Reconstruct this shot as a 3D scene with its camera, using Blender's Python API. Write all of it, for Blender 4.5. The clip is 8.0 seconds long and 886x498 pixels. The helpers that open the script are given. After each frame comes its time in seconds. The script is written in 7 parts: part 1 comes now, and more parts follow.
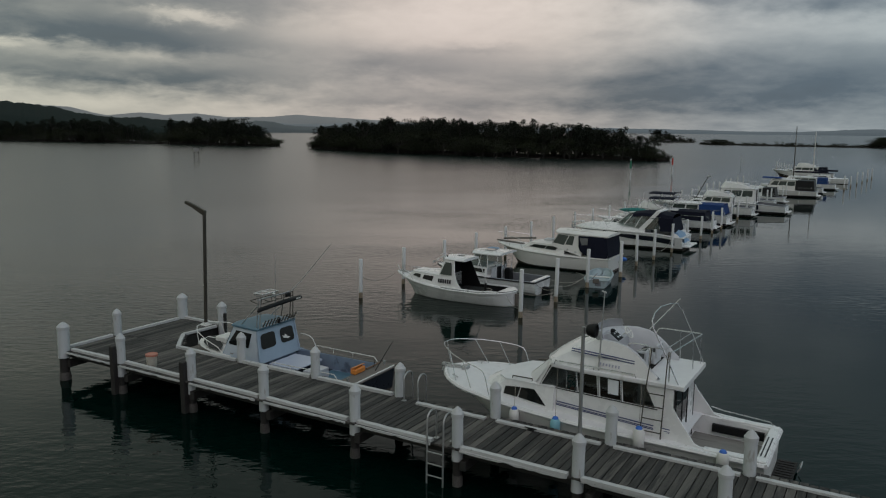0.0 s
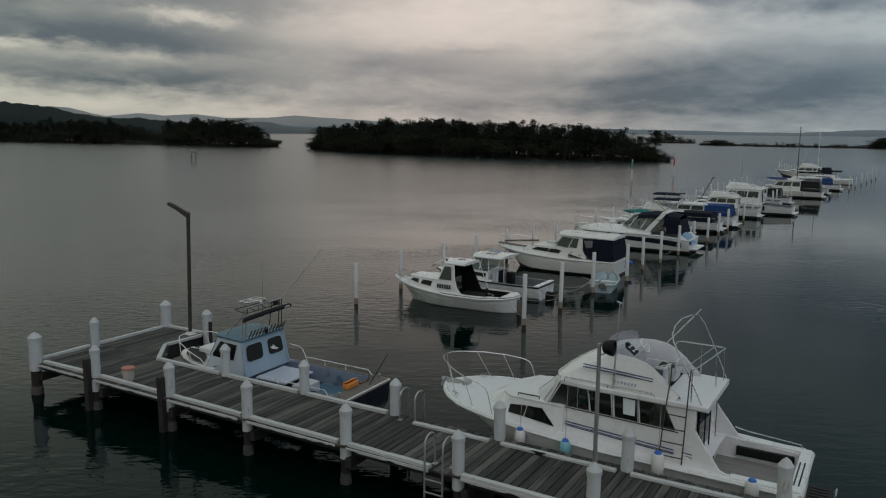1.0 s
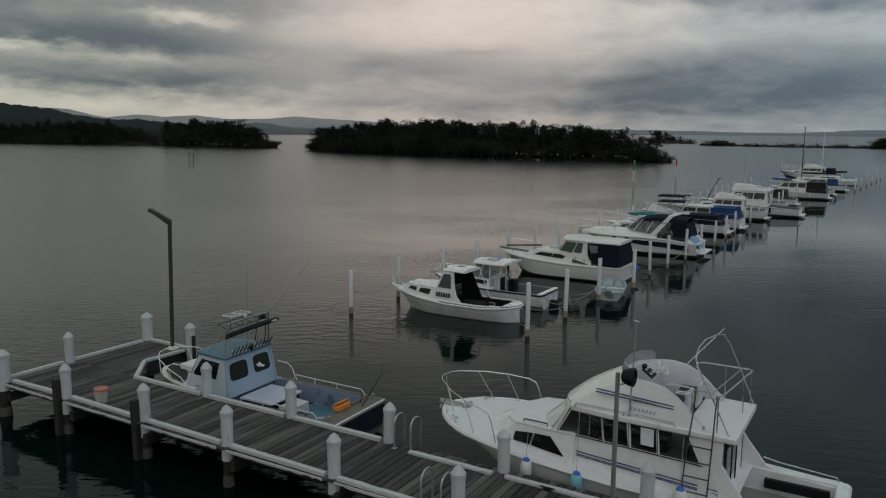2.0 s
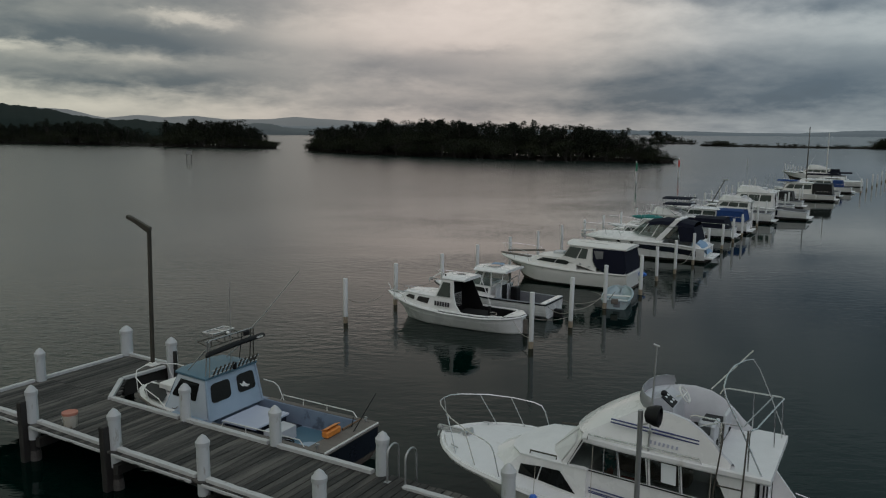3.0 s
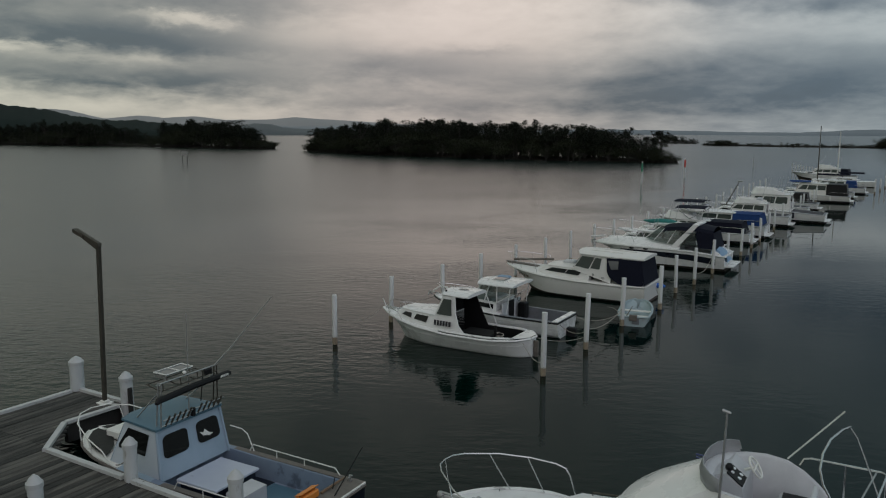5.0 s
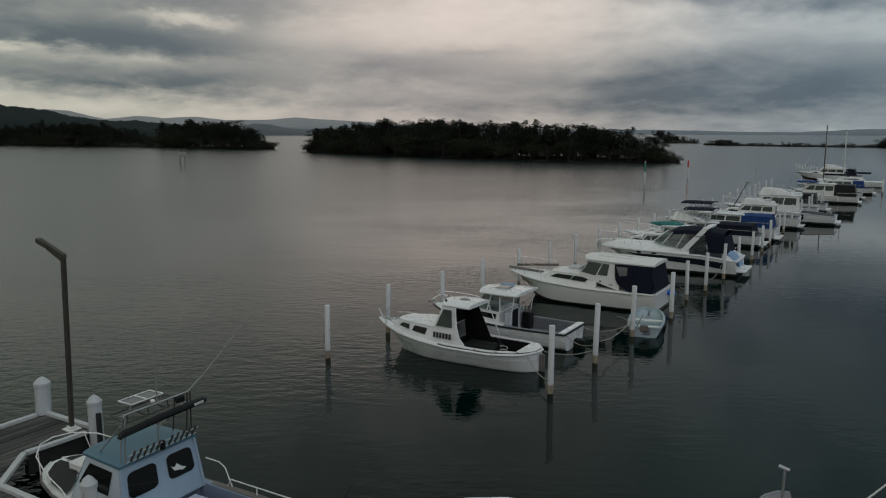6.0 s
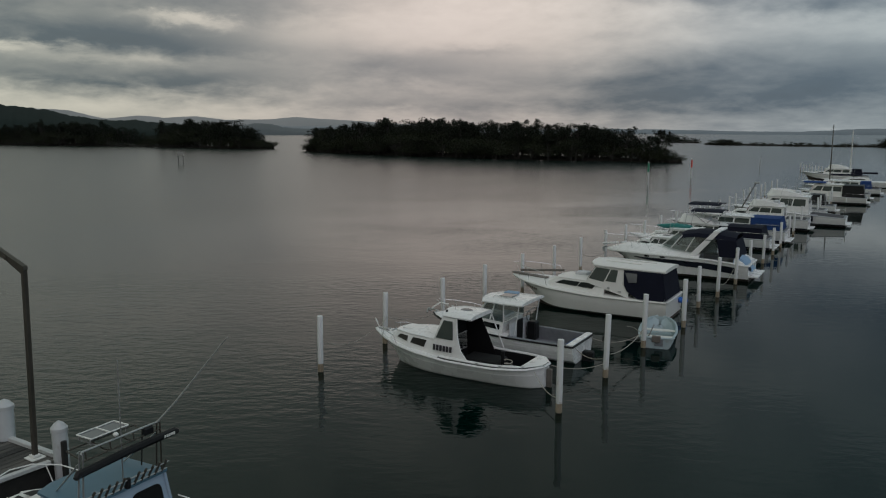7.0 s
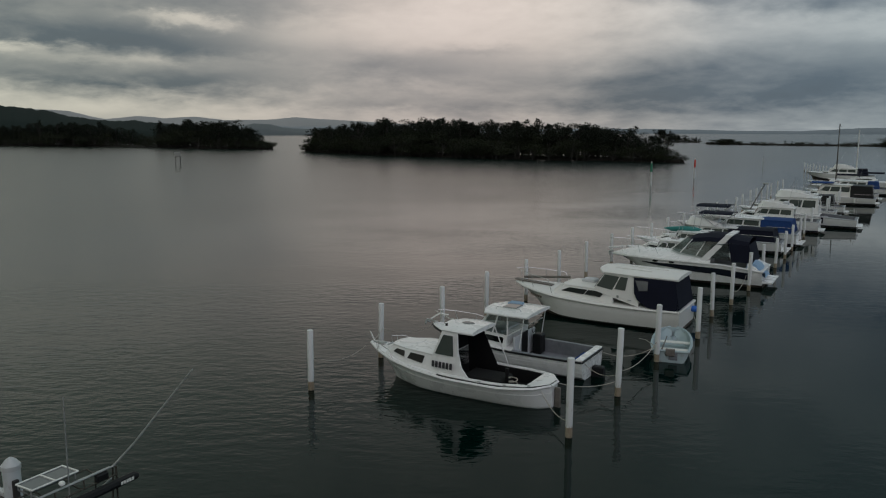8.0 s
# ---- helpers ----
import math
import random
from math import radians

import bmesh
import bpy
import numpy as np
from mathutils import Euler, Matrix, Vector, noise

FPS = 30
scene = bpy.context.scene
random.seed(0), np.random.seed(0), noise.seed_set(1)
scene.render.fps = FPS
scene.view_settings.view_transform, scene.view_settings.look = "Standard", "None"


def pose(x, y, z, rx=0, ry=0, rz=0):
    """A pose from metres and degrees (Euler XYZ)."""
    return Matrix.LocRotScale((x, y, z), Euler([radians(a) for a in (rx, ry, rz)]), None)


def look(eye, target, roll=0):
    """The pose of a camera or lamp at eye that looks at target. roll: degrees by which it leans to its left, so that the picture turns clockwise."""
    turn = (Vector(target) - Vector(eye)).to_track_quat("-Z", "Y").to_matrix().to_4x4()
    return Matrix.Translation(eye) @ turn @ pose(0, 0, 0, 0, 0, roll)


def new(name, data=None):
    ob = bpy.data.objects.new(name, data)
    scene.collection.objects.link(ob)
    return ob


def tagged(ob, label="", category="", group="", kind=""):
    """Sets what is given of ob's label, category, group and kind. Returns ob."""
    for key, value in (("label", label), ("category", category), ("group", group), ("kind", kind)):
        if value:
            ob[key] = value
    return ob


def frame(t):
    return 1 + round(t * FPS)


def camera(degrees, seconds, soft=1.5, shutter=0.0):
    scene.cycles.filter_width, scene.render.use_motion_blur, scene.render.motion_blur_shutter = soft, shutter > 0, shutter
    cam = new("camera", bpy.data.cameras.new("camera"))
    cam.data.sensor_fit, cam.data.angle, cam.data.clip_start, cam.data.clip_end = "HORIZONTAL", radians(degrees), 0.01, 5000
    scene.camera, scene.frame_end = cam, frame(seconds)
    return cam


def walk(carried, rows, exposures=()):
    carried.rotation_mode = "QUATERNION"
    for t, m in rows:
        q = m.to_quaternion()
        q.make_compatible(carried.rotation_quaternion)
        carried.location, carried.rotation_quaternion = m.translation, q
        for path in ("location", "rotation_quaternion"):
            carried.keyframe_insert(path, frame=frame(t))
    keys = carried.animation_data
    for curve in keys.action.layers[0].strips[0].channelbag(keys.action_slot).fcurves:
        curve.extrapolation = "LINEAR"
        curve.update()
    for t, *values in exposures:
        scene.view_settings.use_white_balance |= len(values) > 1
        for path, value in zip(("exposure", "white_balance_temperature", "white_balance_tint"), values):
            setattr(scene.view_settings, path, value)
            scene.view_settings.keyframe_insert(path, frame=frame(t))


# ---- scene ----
cam = camera(60.0, 8.0, 1.15)
PATH = [
    (0, (0.013, -0.349, 8.221), (0.009, 1.627, 7.914), 0.5),
    (0.5, (-0.005, 0.483, 8.139), (-0.008, 2.459, 7.833), 0.5),
    (1, (0.009, 1.329, 8.087), (0.007, 3.306, 7.782), 0.5),
    (1.5, (0.023, 2.182, 8.079), (0.021, 4.159, 7.775), 0.4),
    (3, (0.083, 4.629, 8.118), (0.081, 6.606, 7.816), 0.4),
    (3.5, (0.08, 5.477, 8.11), (0.078, 7.454, 7.807), 0.4),
    (4, (0.094, 6.313, 8.098), (0.091, 8.29, 7.796), 0.3),
    (4.5, (0.079, 7.159, 8.087), (0.076, 9.136, 7.785), 0.3),
    (6, (0.099, 9.85, 8.069), (0.095, 11.827, 7.767), 0.2),
    (6.5, (0.108, 10.706, 8.057), (0.104, 12.683, 7.755), 0.2),
    (7, (0.096, 11.545, 8.057), (0.091, 13.522, 7.754), 0.2),
    (7.5, (0.091, 12.411, 8.05), (0.087, 14.388, 7.747), 0.1),
    (8, (0.108, 13.39, 8.05), (0.103, 15.367, 7.747), 0.1),
]
walk(cam, [(t, look(e, g, r)) for t, e, g, r in PATH])

# ---- world, sun, exposure ----
def node_math(nt, op, a, b=None, c=None):
    n = nt.nodes.new("ShaderNodeMath")
    n.operation = op
    for k, v in enumerate((a, b, c)):
        if v is None:
            continue
        if isinstance(v, (int, float)):
            n.inputs[k].default_value = v
        else:
            nt.links.new(v, n.inputs[k])
    return n.outputs[0]


def node_mix(nt, fac, a, b, blend="MIX"):
    n = nt.nodes.new("ShaderNodeMix")
    n.data_type, n.blend_type = "RGBA", blend
    for s, v in ((n.inputs[0], fac), (n.inputs[6], a), (n.inputs[7], b)):
        if isinstance(v, (int, float)):
            s.default_value = v
        elif isinstance(v, tuple):
            s.default_value = (*v, 1)
        else:
            nt.links.new(v, s)
    return n.outputs[2]


SUN_AZ, SUN_EL = 165.0, 50.0   # behind thick cloud, over the shore
GLOW_AZ = 0.0


def make_sky():
    world = bpy.data.worlds.new("dusk_sky")
    scene.world = world
    world.use_nodes = True
    nt = world.node_tree
    nt.nodes.clear()
    link = nt.links.new
    tc = nt.nodes.new("ShaderNodeTexCoord")
    sep = nt.nodes.new("ShaderNodeSeparateXYZ")
    link(tc.outputs["Generated"], sep.inputs[0])
    x, y, z = sep.outputs
    az = node_math(nt, "ARCTAN2", x, y)
    el = node_math(nt, "ABSOLUTE", z)
    comb = nt.nodes.new("ShaderNodeCombineXYZ")
    link(az, comb.inputs[0])
    link(node_math(nt, "MULTIPLY", node_math(nt, "POWER", el, 0.8), 2.1), comb.inputs[1])

    def noise_tex(scale, detail, rough, stretch, offset=(0, 0, 0), distort=0.0):
        mp = nt.nodes.new("ShaderNodeMapping")
        mp.inputs["Scale"].default_value, mp.inputs["Location"].default_value = stretch, offset
        link(comb.outputs[0], mp.inputs[0])
        n = nt.nodes.new("ShaderNodeTexNoise")
        n.inputs["Scale"].default_value, n.inputs["Detail"].default_value = scale, detail
        n.inputs["Roughness"].default_value, n.inputs["Distortion"].default_value = rough, distort
        link(mp.outputs[0], n.inputs["Vector"])
        return n.outputs[0]

    big = noise_tex(3.0, 4, 0.5, (1.0, 1.0, 1), (3.1, 0.4, 0), 0.1)
    fine = noise_tex(8.0, 9, 0.56, (1.0, 1.05, 1), (0.7, 2.4, 0), 0.15)
    wisp = noise_tex(22, 8, 0.6, (1.0, 1.0, 1), (5.7, 1.4, 0), 0.2)
    warp_a = node_math(nt, "MULTIPLY", node_math(nt, "SUBTRACT", fine, 0.5), 0.26)
    warp_e = node_math(nt, "MULTIPLY", node_math(nt, "SUBTRACT", big, 0.5), 0.045)
    warp_f = node_math(nt, "MULTIPLY", node_math(nt, "SUBTRACT", wisp, 0.5), 0.028)
    a2 = node_math(nt, "ADD", az, warp_a)
    e2 = node_math(nt, "ADD", node_math(nt, "ADD", el, warp_e), warp_f)

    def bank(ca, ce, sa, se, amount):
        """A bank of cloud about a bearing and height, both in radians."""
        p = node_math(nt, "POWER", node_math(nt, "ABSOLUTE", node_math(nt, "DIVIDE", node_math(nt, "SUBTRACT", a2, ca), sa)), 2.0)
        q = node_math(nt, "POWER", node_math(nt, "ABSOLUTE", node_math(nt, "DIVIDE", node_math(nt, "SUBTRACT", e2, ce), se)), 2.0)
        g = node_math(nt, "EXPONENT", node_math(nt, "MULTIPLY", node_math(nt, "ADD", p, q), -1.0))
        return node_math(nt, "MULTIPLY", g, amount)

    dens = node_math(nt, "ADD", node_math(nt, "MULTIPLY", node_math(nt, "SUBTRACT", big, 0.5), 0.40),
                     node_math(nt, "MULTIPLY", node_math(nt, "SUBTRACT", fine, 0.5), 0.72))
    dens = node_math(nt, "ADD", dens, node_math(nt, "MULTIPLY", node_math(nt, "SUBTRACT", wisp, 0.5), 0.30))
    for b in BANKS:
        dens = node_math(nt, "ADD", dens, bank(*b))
    dens = node_math(nt, "ADD", dens, 0.33)
    ramp = nt.nodes.new("ShaderNodeValToRGB")
    ramp.color_ramp.interpolation = "LINEAR"
    els = ramp.color_ramp.elements
    els[0].position, els[0].color = 0.0, (*(v * 1.22 for v in SKY_BRIGHT), 1)
    els[1].position, els[1].color = 1.0, (*(v * 0.74 for v in SKY_DARK), 1)
    for pos, col in ((0.19, SKY_BRIGHT), (0.5, SKY_MID), (0.78, SKY_DARK)):
        els.new(pos).color = (*col, 1)
    dens = node_math(nt, "DIVIDE", node_math(nt, "ADD", dens, 0.3), 1.6)
    link(dens, ramp.inputs[0])
    # warmer over the middle of the lake, bluer to the sides
    side = node_math(nt, "SUBTRACT", az, radians(GLOW_AZ))
    glow = node_math(nt, "EXPONENT", node_math(nt, "MULTIPLY", node_math(nt, "POWER", node_math(nt, "ABSOLUTE", node_math(nt, "DIVIDE", side, 0.34)), 2.0), -1.0))
    right = node_math(nt, "MINIMUM", node_math(nt, "MAXIMUM", node_math(nt, "MULTIPLY", side, 3.0), 0.0), 1.0)
    tint = node_mix(nt, glow, node_mix(nt, right, (0.99, 1.0, 0.89), (0.87, 1.0, 1.08)), (1.10, 0.98, 0.94))
    cloud = node_mix(nt, 1.0, ramp.outputs[0], tint, "MULTIPLY")
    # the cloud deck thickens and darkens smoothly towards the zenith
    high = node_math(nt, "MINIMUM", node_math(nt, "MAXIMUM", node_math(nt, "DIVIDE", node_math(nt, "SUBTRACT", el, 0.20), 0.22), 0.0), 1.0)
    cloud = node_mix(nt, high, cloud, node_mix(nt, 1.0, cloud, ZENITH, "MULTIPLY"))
    sky = nt.nodes.new("ShaderNodeTexSky")
    sky.sky_type, sky.sun_disc = "NISHITA", False
    sky.sun_elevation, sky.sun_rotation = radians(SUN_EL), radians(SUN_AZ)
    clear = nt.nodes.new("ShaderNodeVectorMath")
    clear.operation = "SCALE"
    link(sky.outputs[0], clear.inputs[0])
    clear.inputs["Scale"].default_value = 0.07
    both = node_mix(nt, 0.94, clear.outputs[0], cloud)
    bg = nt.nodes.new("ShaderNodeBackground")
    bg.inputs[1].default_value = SKY_STRENGTH
    link(both, bg.inputs[0])
    out = nt.nodes.new("ShaderNodeOutputWorld")
    link(bg.outputs[0], out.inputs[0])


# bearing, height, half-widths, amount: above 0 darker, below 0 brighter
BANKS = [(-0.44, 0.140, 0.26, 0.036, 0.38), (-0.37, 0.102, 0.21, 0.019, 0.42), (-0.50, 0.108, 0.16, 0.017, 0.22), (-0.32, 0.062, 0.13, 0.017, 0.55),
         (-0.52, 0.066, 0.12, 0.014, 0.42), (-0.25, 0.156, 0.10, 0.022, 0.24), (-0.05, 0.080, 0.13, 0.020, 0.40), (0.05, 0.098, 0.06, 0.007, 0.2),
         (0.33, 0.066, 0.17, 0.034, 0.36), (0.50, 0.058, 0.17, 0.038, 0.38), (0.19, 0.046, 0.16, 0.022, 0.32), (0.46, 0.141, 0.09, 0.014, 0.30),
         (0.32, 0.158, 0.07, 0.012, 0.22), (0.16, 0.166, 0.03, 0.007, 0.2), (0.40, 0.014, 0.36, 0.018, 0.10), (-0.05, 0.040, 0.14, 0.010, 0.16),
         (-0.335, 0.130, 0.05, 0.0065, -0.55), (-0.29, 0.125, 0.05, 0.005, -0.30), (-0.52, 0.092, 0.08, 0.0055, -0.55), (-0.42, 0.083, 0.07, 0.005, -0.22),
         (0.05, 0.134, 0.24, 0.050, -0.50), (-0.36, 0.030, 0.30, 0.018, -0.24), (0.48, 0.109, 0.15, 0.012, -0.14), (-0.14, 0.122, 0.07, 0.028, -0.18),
         # unseen banks centred above the view, added to tune what the water mirrors
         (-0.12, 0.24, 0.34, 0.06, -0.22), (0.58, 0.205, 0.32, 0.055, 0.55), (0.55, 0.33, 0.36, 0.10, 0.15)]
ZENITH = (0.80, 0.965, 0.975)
SKY_BRIGHT, SKY_MID, SKY_DARK, SKY_STRENGTH = (0.585, 0.57, 0.535), (0.315, 0.325, 0.325), (0.110, 0.135, 0.160), 0.97
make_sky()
sun = new("sun", bpy.data.lights.new("sun", "SUN"))
sun.data.energy, sun.data.angle, sun.data.color = 0.50, radians(60), (1.0, 0.79, 0.93)
sun.matrix_world = look((40 * math.sin(radians(SUN_AZ)), 40 * math.cos(radians(SUN_AZ)), 40 * math.tan(radians(SUN_EL))), (0, 0, 0))
scene.view_settings.exposure = 0.0


# ---- materials ----
def mat(name, c1, c2, rough=0.6, scale=6.0, metal=0.0, bump=0.1, stretch=(1, 1, 1), stain=None, rnd=0.0, spec=0.5, rough2=0.1, coat=0.0):
    """A surface of two tones. stain: (colour, scale, amount). rnd: how far one piece differs from the next."""
    m = bpy.data.materials.new(name)
    m.use_nodes = True
    nt = m.node_tree
    b = nt.nodes["Principled BSDF"]
    tc = nt.nodes.new("ShaderNodeTexCoord")
    mp = nt.nodes.new("ShaderNodeMapping")
    mp.inputs["Scale"].default_value = stretch
    info = nt.nodes.new("ShaderNodeObjectInfo")
    nt.links.new(tc.outputs["Object"], mp.inputs[0])
    shift = nt.nodes.new("ShaderNodeVectorMath")
    nt.links.new(mp.outputs[0], shift.inputs[0])
    nt.links.new(node_math(nt, "MULTIPLY", info.outputs["Random"], 37.0), shift.inputs[1])

    def tex(s, detail, rg=0.6):
        n = nt.nodes.new("ShaderNodeTexNoise")
        n.inputs["Scale"].default_value, n.inputs["Detail"].default_value, n.inputs["Roughness"].default_value = s, detail, rg
        nt.links.new(shift.outputs[0], n.inputs["Vector"])
        return n.outputs[0]

    fine, coarse = tex(scale, 6), tex(scale / 7, 3)
    f = node_math(nt, "ADD", node_math(nt, "MULTIPLY", fine, 0.9), node_math(nt, "MULTIPLY", coarse, 0.9))
    f = node_math(nt, "MULTIPLY", node_math(nt, "SUBTRACT", f, 0.45), 1.1)
    if rnd:
        f = node_math(nt, "ADD", f, node_math(nt, "MULTIPLY", node_math(nt, "SUBTRACT", info.outputs["Random"], 0.5), rnd))
    f = node_math(nt, "MINIMUM", node_math(nt, "MAXIMUM", f, 0.0), 1.0)
    col = node_mix(nt, f, c1, c2)
    if stain:
        sc, ss, sa = stain
        st = tex(ss, 5, 0.65)
        st = node_math(nt, "MINIMUM", node_math(nt, "MAXIMUM", node_math(nt, "MULTIPLY", node_math(nt, "SUBTRACT", st, 1 - sa), 9.0), 0.0), 0.9)
        col = node_mix(nt, st, col, sc)
    nt.links.new(col, b.inputs["Base Color"])
    nt.links.new(node_math(nt, "ADD", node_math(nt, "MULTIPLY", fine, rough2 * 2), rough - rough2), b.inputs["Roughness"])
    b.inputs["Metallic"].default_value, b.inputs["Specular IOR Level"].default_value = metal, spec
    b.inputs["Coat Weight"].default_value = coat
    if bump:
        bn = nt.nodes.new("ShaderNodeBump")
        bn.inputs["Strength"].default_value, bn.inputs["Distance"].default_value = bump, 0.02
        nt.links.new(fine, bn.inputs["Height"])
        nt.links.new(bn.outputs[0], b.inputs["Normal"])
    return m


def water_material():
    m = bpy.data.materials.new("lake_water")
    m.use_nodes = True
    nt = m.node_tree
    b = nt.nodes["Principled BSDF"]
    tc = nt.nodes.new("ShaderNodeTexCoord")

    def tex(s, stretch, detail, turn=0.0):
        mp = nt.nodes.new("ShaderNodeMapping")
        mp.inputs["Scale"].default_value = stretch
        mp.inputs["Rotation"].default_value = (0, 0, turn)
        nt.links.new(tc.outputs["Object"], mp.inputs[0])
        n = nt.nodes.new("ShaderNodeTexNoise")
        n.inputs["Scale"].default_value, n.inputs["Detail"].default_value = s, detail
        nt.links.new(mp.outputs[0], n.inputs["Vector"])
        return n.outputs[0]

    ripple = tex(1.7, (0.75, 1.45, 1), 2, 0.3)
    small = tex(4.6, (0.8, 1.4, 1), 2, -0.15)
    gust = tex(0.07, (0.6, 1.1, 1), 3, 0.2)
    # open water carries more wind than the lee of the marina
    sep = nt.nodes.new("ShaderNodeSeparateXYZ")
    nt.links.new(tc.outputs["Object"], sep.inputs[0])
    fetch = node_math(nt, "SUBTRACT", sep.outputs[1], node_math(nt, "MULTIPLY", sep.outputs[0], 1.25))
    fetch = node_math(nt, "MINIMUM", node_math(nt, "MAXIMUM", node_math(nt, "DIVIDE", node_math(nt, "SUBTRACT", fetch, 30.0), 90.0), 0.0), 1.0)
    calm = node_math(nt, "MINIMUM", node_math(nt, "MAXIMUM", node_math(nt, "MULTIPLY", node_math(nt, "SUBTRACT", gust, 0.36), 3.6), 0.12), 1.0)
    # the lee of the jetty and the moored row lies smoother
    lee = node_math(nt, "SUBTRACT", node_math(nt, "SUBTRACT", node_math(nt, "MULTIPLY", sep.outputs[1], 0.45), sep.outputs[0]), 5.0)
    lee = node_math(nt, "MINIMUM", node_math(nt, "MAXIMUM", node_math(nt, "DIVIDE", lee, 16.0), 0.0), 1.0)
    still = node_math(nt, "SUBTRACT", 1.4, node_math(nt, "DIVIDE", sep.outputs[1], 60.0))
    still = node_math(nt, "MULTIPLY", node_math(nt, "MINIMUM", node_math(nt, "MAXIMUM", still, 0.25), 1.0), 0.37)
    calm = node_math(nt, "MULTIPLY", calm, node_math(nt, "ADD", node_math(nt, "MULTIPLY", lee, 0.62), still))
    calm = node_math(nt, "MULTIPLY", calm, node_math(nt, "ADD", node_math(nt, "MULTIPLY", fetch, -0.5), 1.0))
    h = node_math(nt, "MULTIPLY", node_math(nt, "ADD", ripple, node_math(nt, "MULTIPLY", small, 0.34)), calm)
    bn = nt.nodes.new("ShaderNodeBump")
    bn.inputs["Strength"].default_value, bn.inputs["Distance"].default_value = 1.0, WAVE
    nt.links.new(h, bn.inputs["Height"])
    nt.links.new(bn.outputs[0], b.inputs["Normal"])
    nt.links.new(node_mix(nt, gust, (0.0002, 0.0062, 0.0046), (0.0005, 0.0076, 0.0058)), b.inputs["Base Color"])
    b.inputs["IOR"].default_value = 1.333
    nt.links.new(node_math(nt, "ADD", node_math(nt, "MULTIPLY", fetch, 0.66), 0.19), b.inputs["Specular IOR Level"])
    nt.links.new(node_math(nt, "ADD", node_math(nt, "MULTIPLY", node_math(nt, "POWER", fetch, 0.8), 0.20), 0.008), b.inputs["Roughness"])
    return m


WAVE = 0.055
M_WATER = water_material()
M_PLANK = mat("weathered_deck_timber", (0.014, 0.0138, 0.0125), (0.130, 0.121, 0.107), 0.75, 16, bump=0.7, stretch=(6, 0.45, 1), rnd=0.95, stain=((0.022, 0.021, 0.02), 1.0, 0.5))
# dark timber, blackened further to carry the shade under the deck edge
M_BEARER = mat("old_dark_shaded_timber", (0.010, 0.0095, 0.0085), (0.032, 0.029, 0.026), 0.7, 9, bump=0.5, stretch=(0.6, 3, 3), stain=((0.012, 0.014, 0.012), 2, 0.45))
M_PILE = mat("marine_pile_timber", (0.007, 0.0068, 0.0062), (0.026, 0.023, 0.020), 0.75, 9, bump=0.6, stretch=(3, 3, 0.5), stain=((0.015, 0.018, 0.014), 3, 0.42))
M_KERB = mat("flaking_white_kerb_paint", (0.40, 0.405, 0.40), (0.58, 0.585, 0.575), 0.6, 10, bump=0.3, stretch=(1, 2, 2), stain=((0.11, 0.105, 0.095), 9.0, 0.39))
M_SLEEVE = mat("white_pile_sleeve", (0.54, 0.555, 0.55), (0.68, 0.69, 0.685), 0.45, 5, bump=0.05, stretch=(2, 2, 0.6), stain=((0.34, 0.31, 0.26), 2.2, 0.40))
M_POST = mat("weathered_white_sleeve", (0.43, 0.455, 0.46), (0.56, 0.58, 0.58), 0.5, 5, bump=0.06, stretch=(2, 2, 0.6), stain=((0.26, 0.24, 0.20), 2.6, 0.42))
M_CAP = mat("grey_white_pile_cap", (0.40, 0.415, 0.415), (0.53, 0.54, 0.54), 0.5, 6, bump=0.05, stain=((0.35, 0.33, 0.30), 3, 0.36))
M_RUST = mat("rust_stain_strip", (0.09, 0.055, 0.04), (0.20, 0.15, 0.12), 0.85, 12, bump=0.4, stretch=(2, 2, 0.6))
M_GALV = mat("galvanised_steel", (0.36, 0.37, 0.37), (0.50, 0.50, 0.50), 0.45, 8, metal=0.8, bump=0.05)
M_STEEL = mat("stainless_rail", (0.55, 0.55, 0.55), (0.66, 0.66, 0.66), 0.25, 8, metal=1.0, bump=0.0)
M_DARKSTEEL = mat("painted_lamp_pole", (0.035, 0.032, 0.024), (0.075, 0.066, 0.052), 0.55, 7, metal=0.2, bump=0.05)
M_BLACK = mat("black_plastic", (0.005, 0.005, 0.006), (0.013, 0.013, 0.014), 0.5, 10, bump=0.05, spec=0.25)
M_RUBBER = mat("black_rubber", (0.006, 0.006, 0.006), (0.016, 0.016, 0.015), 0.8, 10, bump=0.1, spec=0.25)
M_GEL = mat("white_gelcoat", (0.70, 0.70, 0.69), (0.80, 0.80, 0.79), 0.28, 2.5, bump=0.02, stain=((0.55, 0.53, 0.49), 0.9, 0.32), coat=0.2)
M_GELOLD = mat("aged_cream_gelcoat", (0.66, 0.65, 0.62), (0.77, 0.76, 0.73), 0.35, 2.5, bump=0.03, stain=((0.48, 0.45, 0.40), 1.2, 0.36), coat=0.1)
M_DECKW = mat("white_nonslip_deck", (0.66, 0.66, 0.66), (0.78, 0.78, 0.78), 0.6, 30, bump=0.12, stain=((0.5, 0.48, 0.45), 1.3, 0.36))
M_GREYIN = mat("grey_moulded_interior", (0.42, 0.43, 0.45), (0.60, 0.61, 0.63), 0.5, 4, bump=0.05, stain=((0.30, 0.30, 0.30), 1.5, 0.36))
M_GLASS = mat("tinted_window_glass", (0.003, 0.004, 0.004), (0.008, 0.009, 0.009), 0.05, 3, bump=0.0, spec=0.3, rough2=0.02)
M_CLEAR = mat("smoked_acrylic", (0.10, 0.105, 0.11), (0.16, 0.165, 0.17), 0.12, 3, bump=0.0, rough2=0.03)
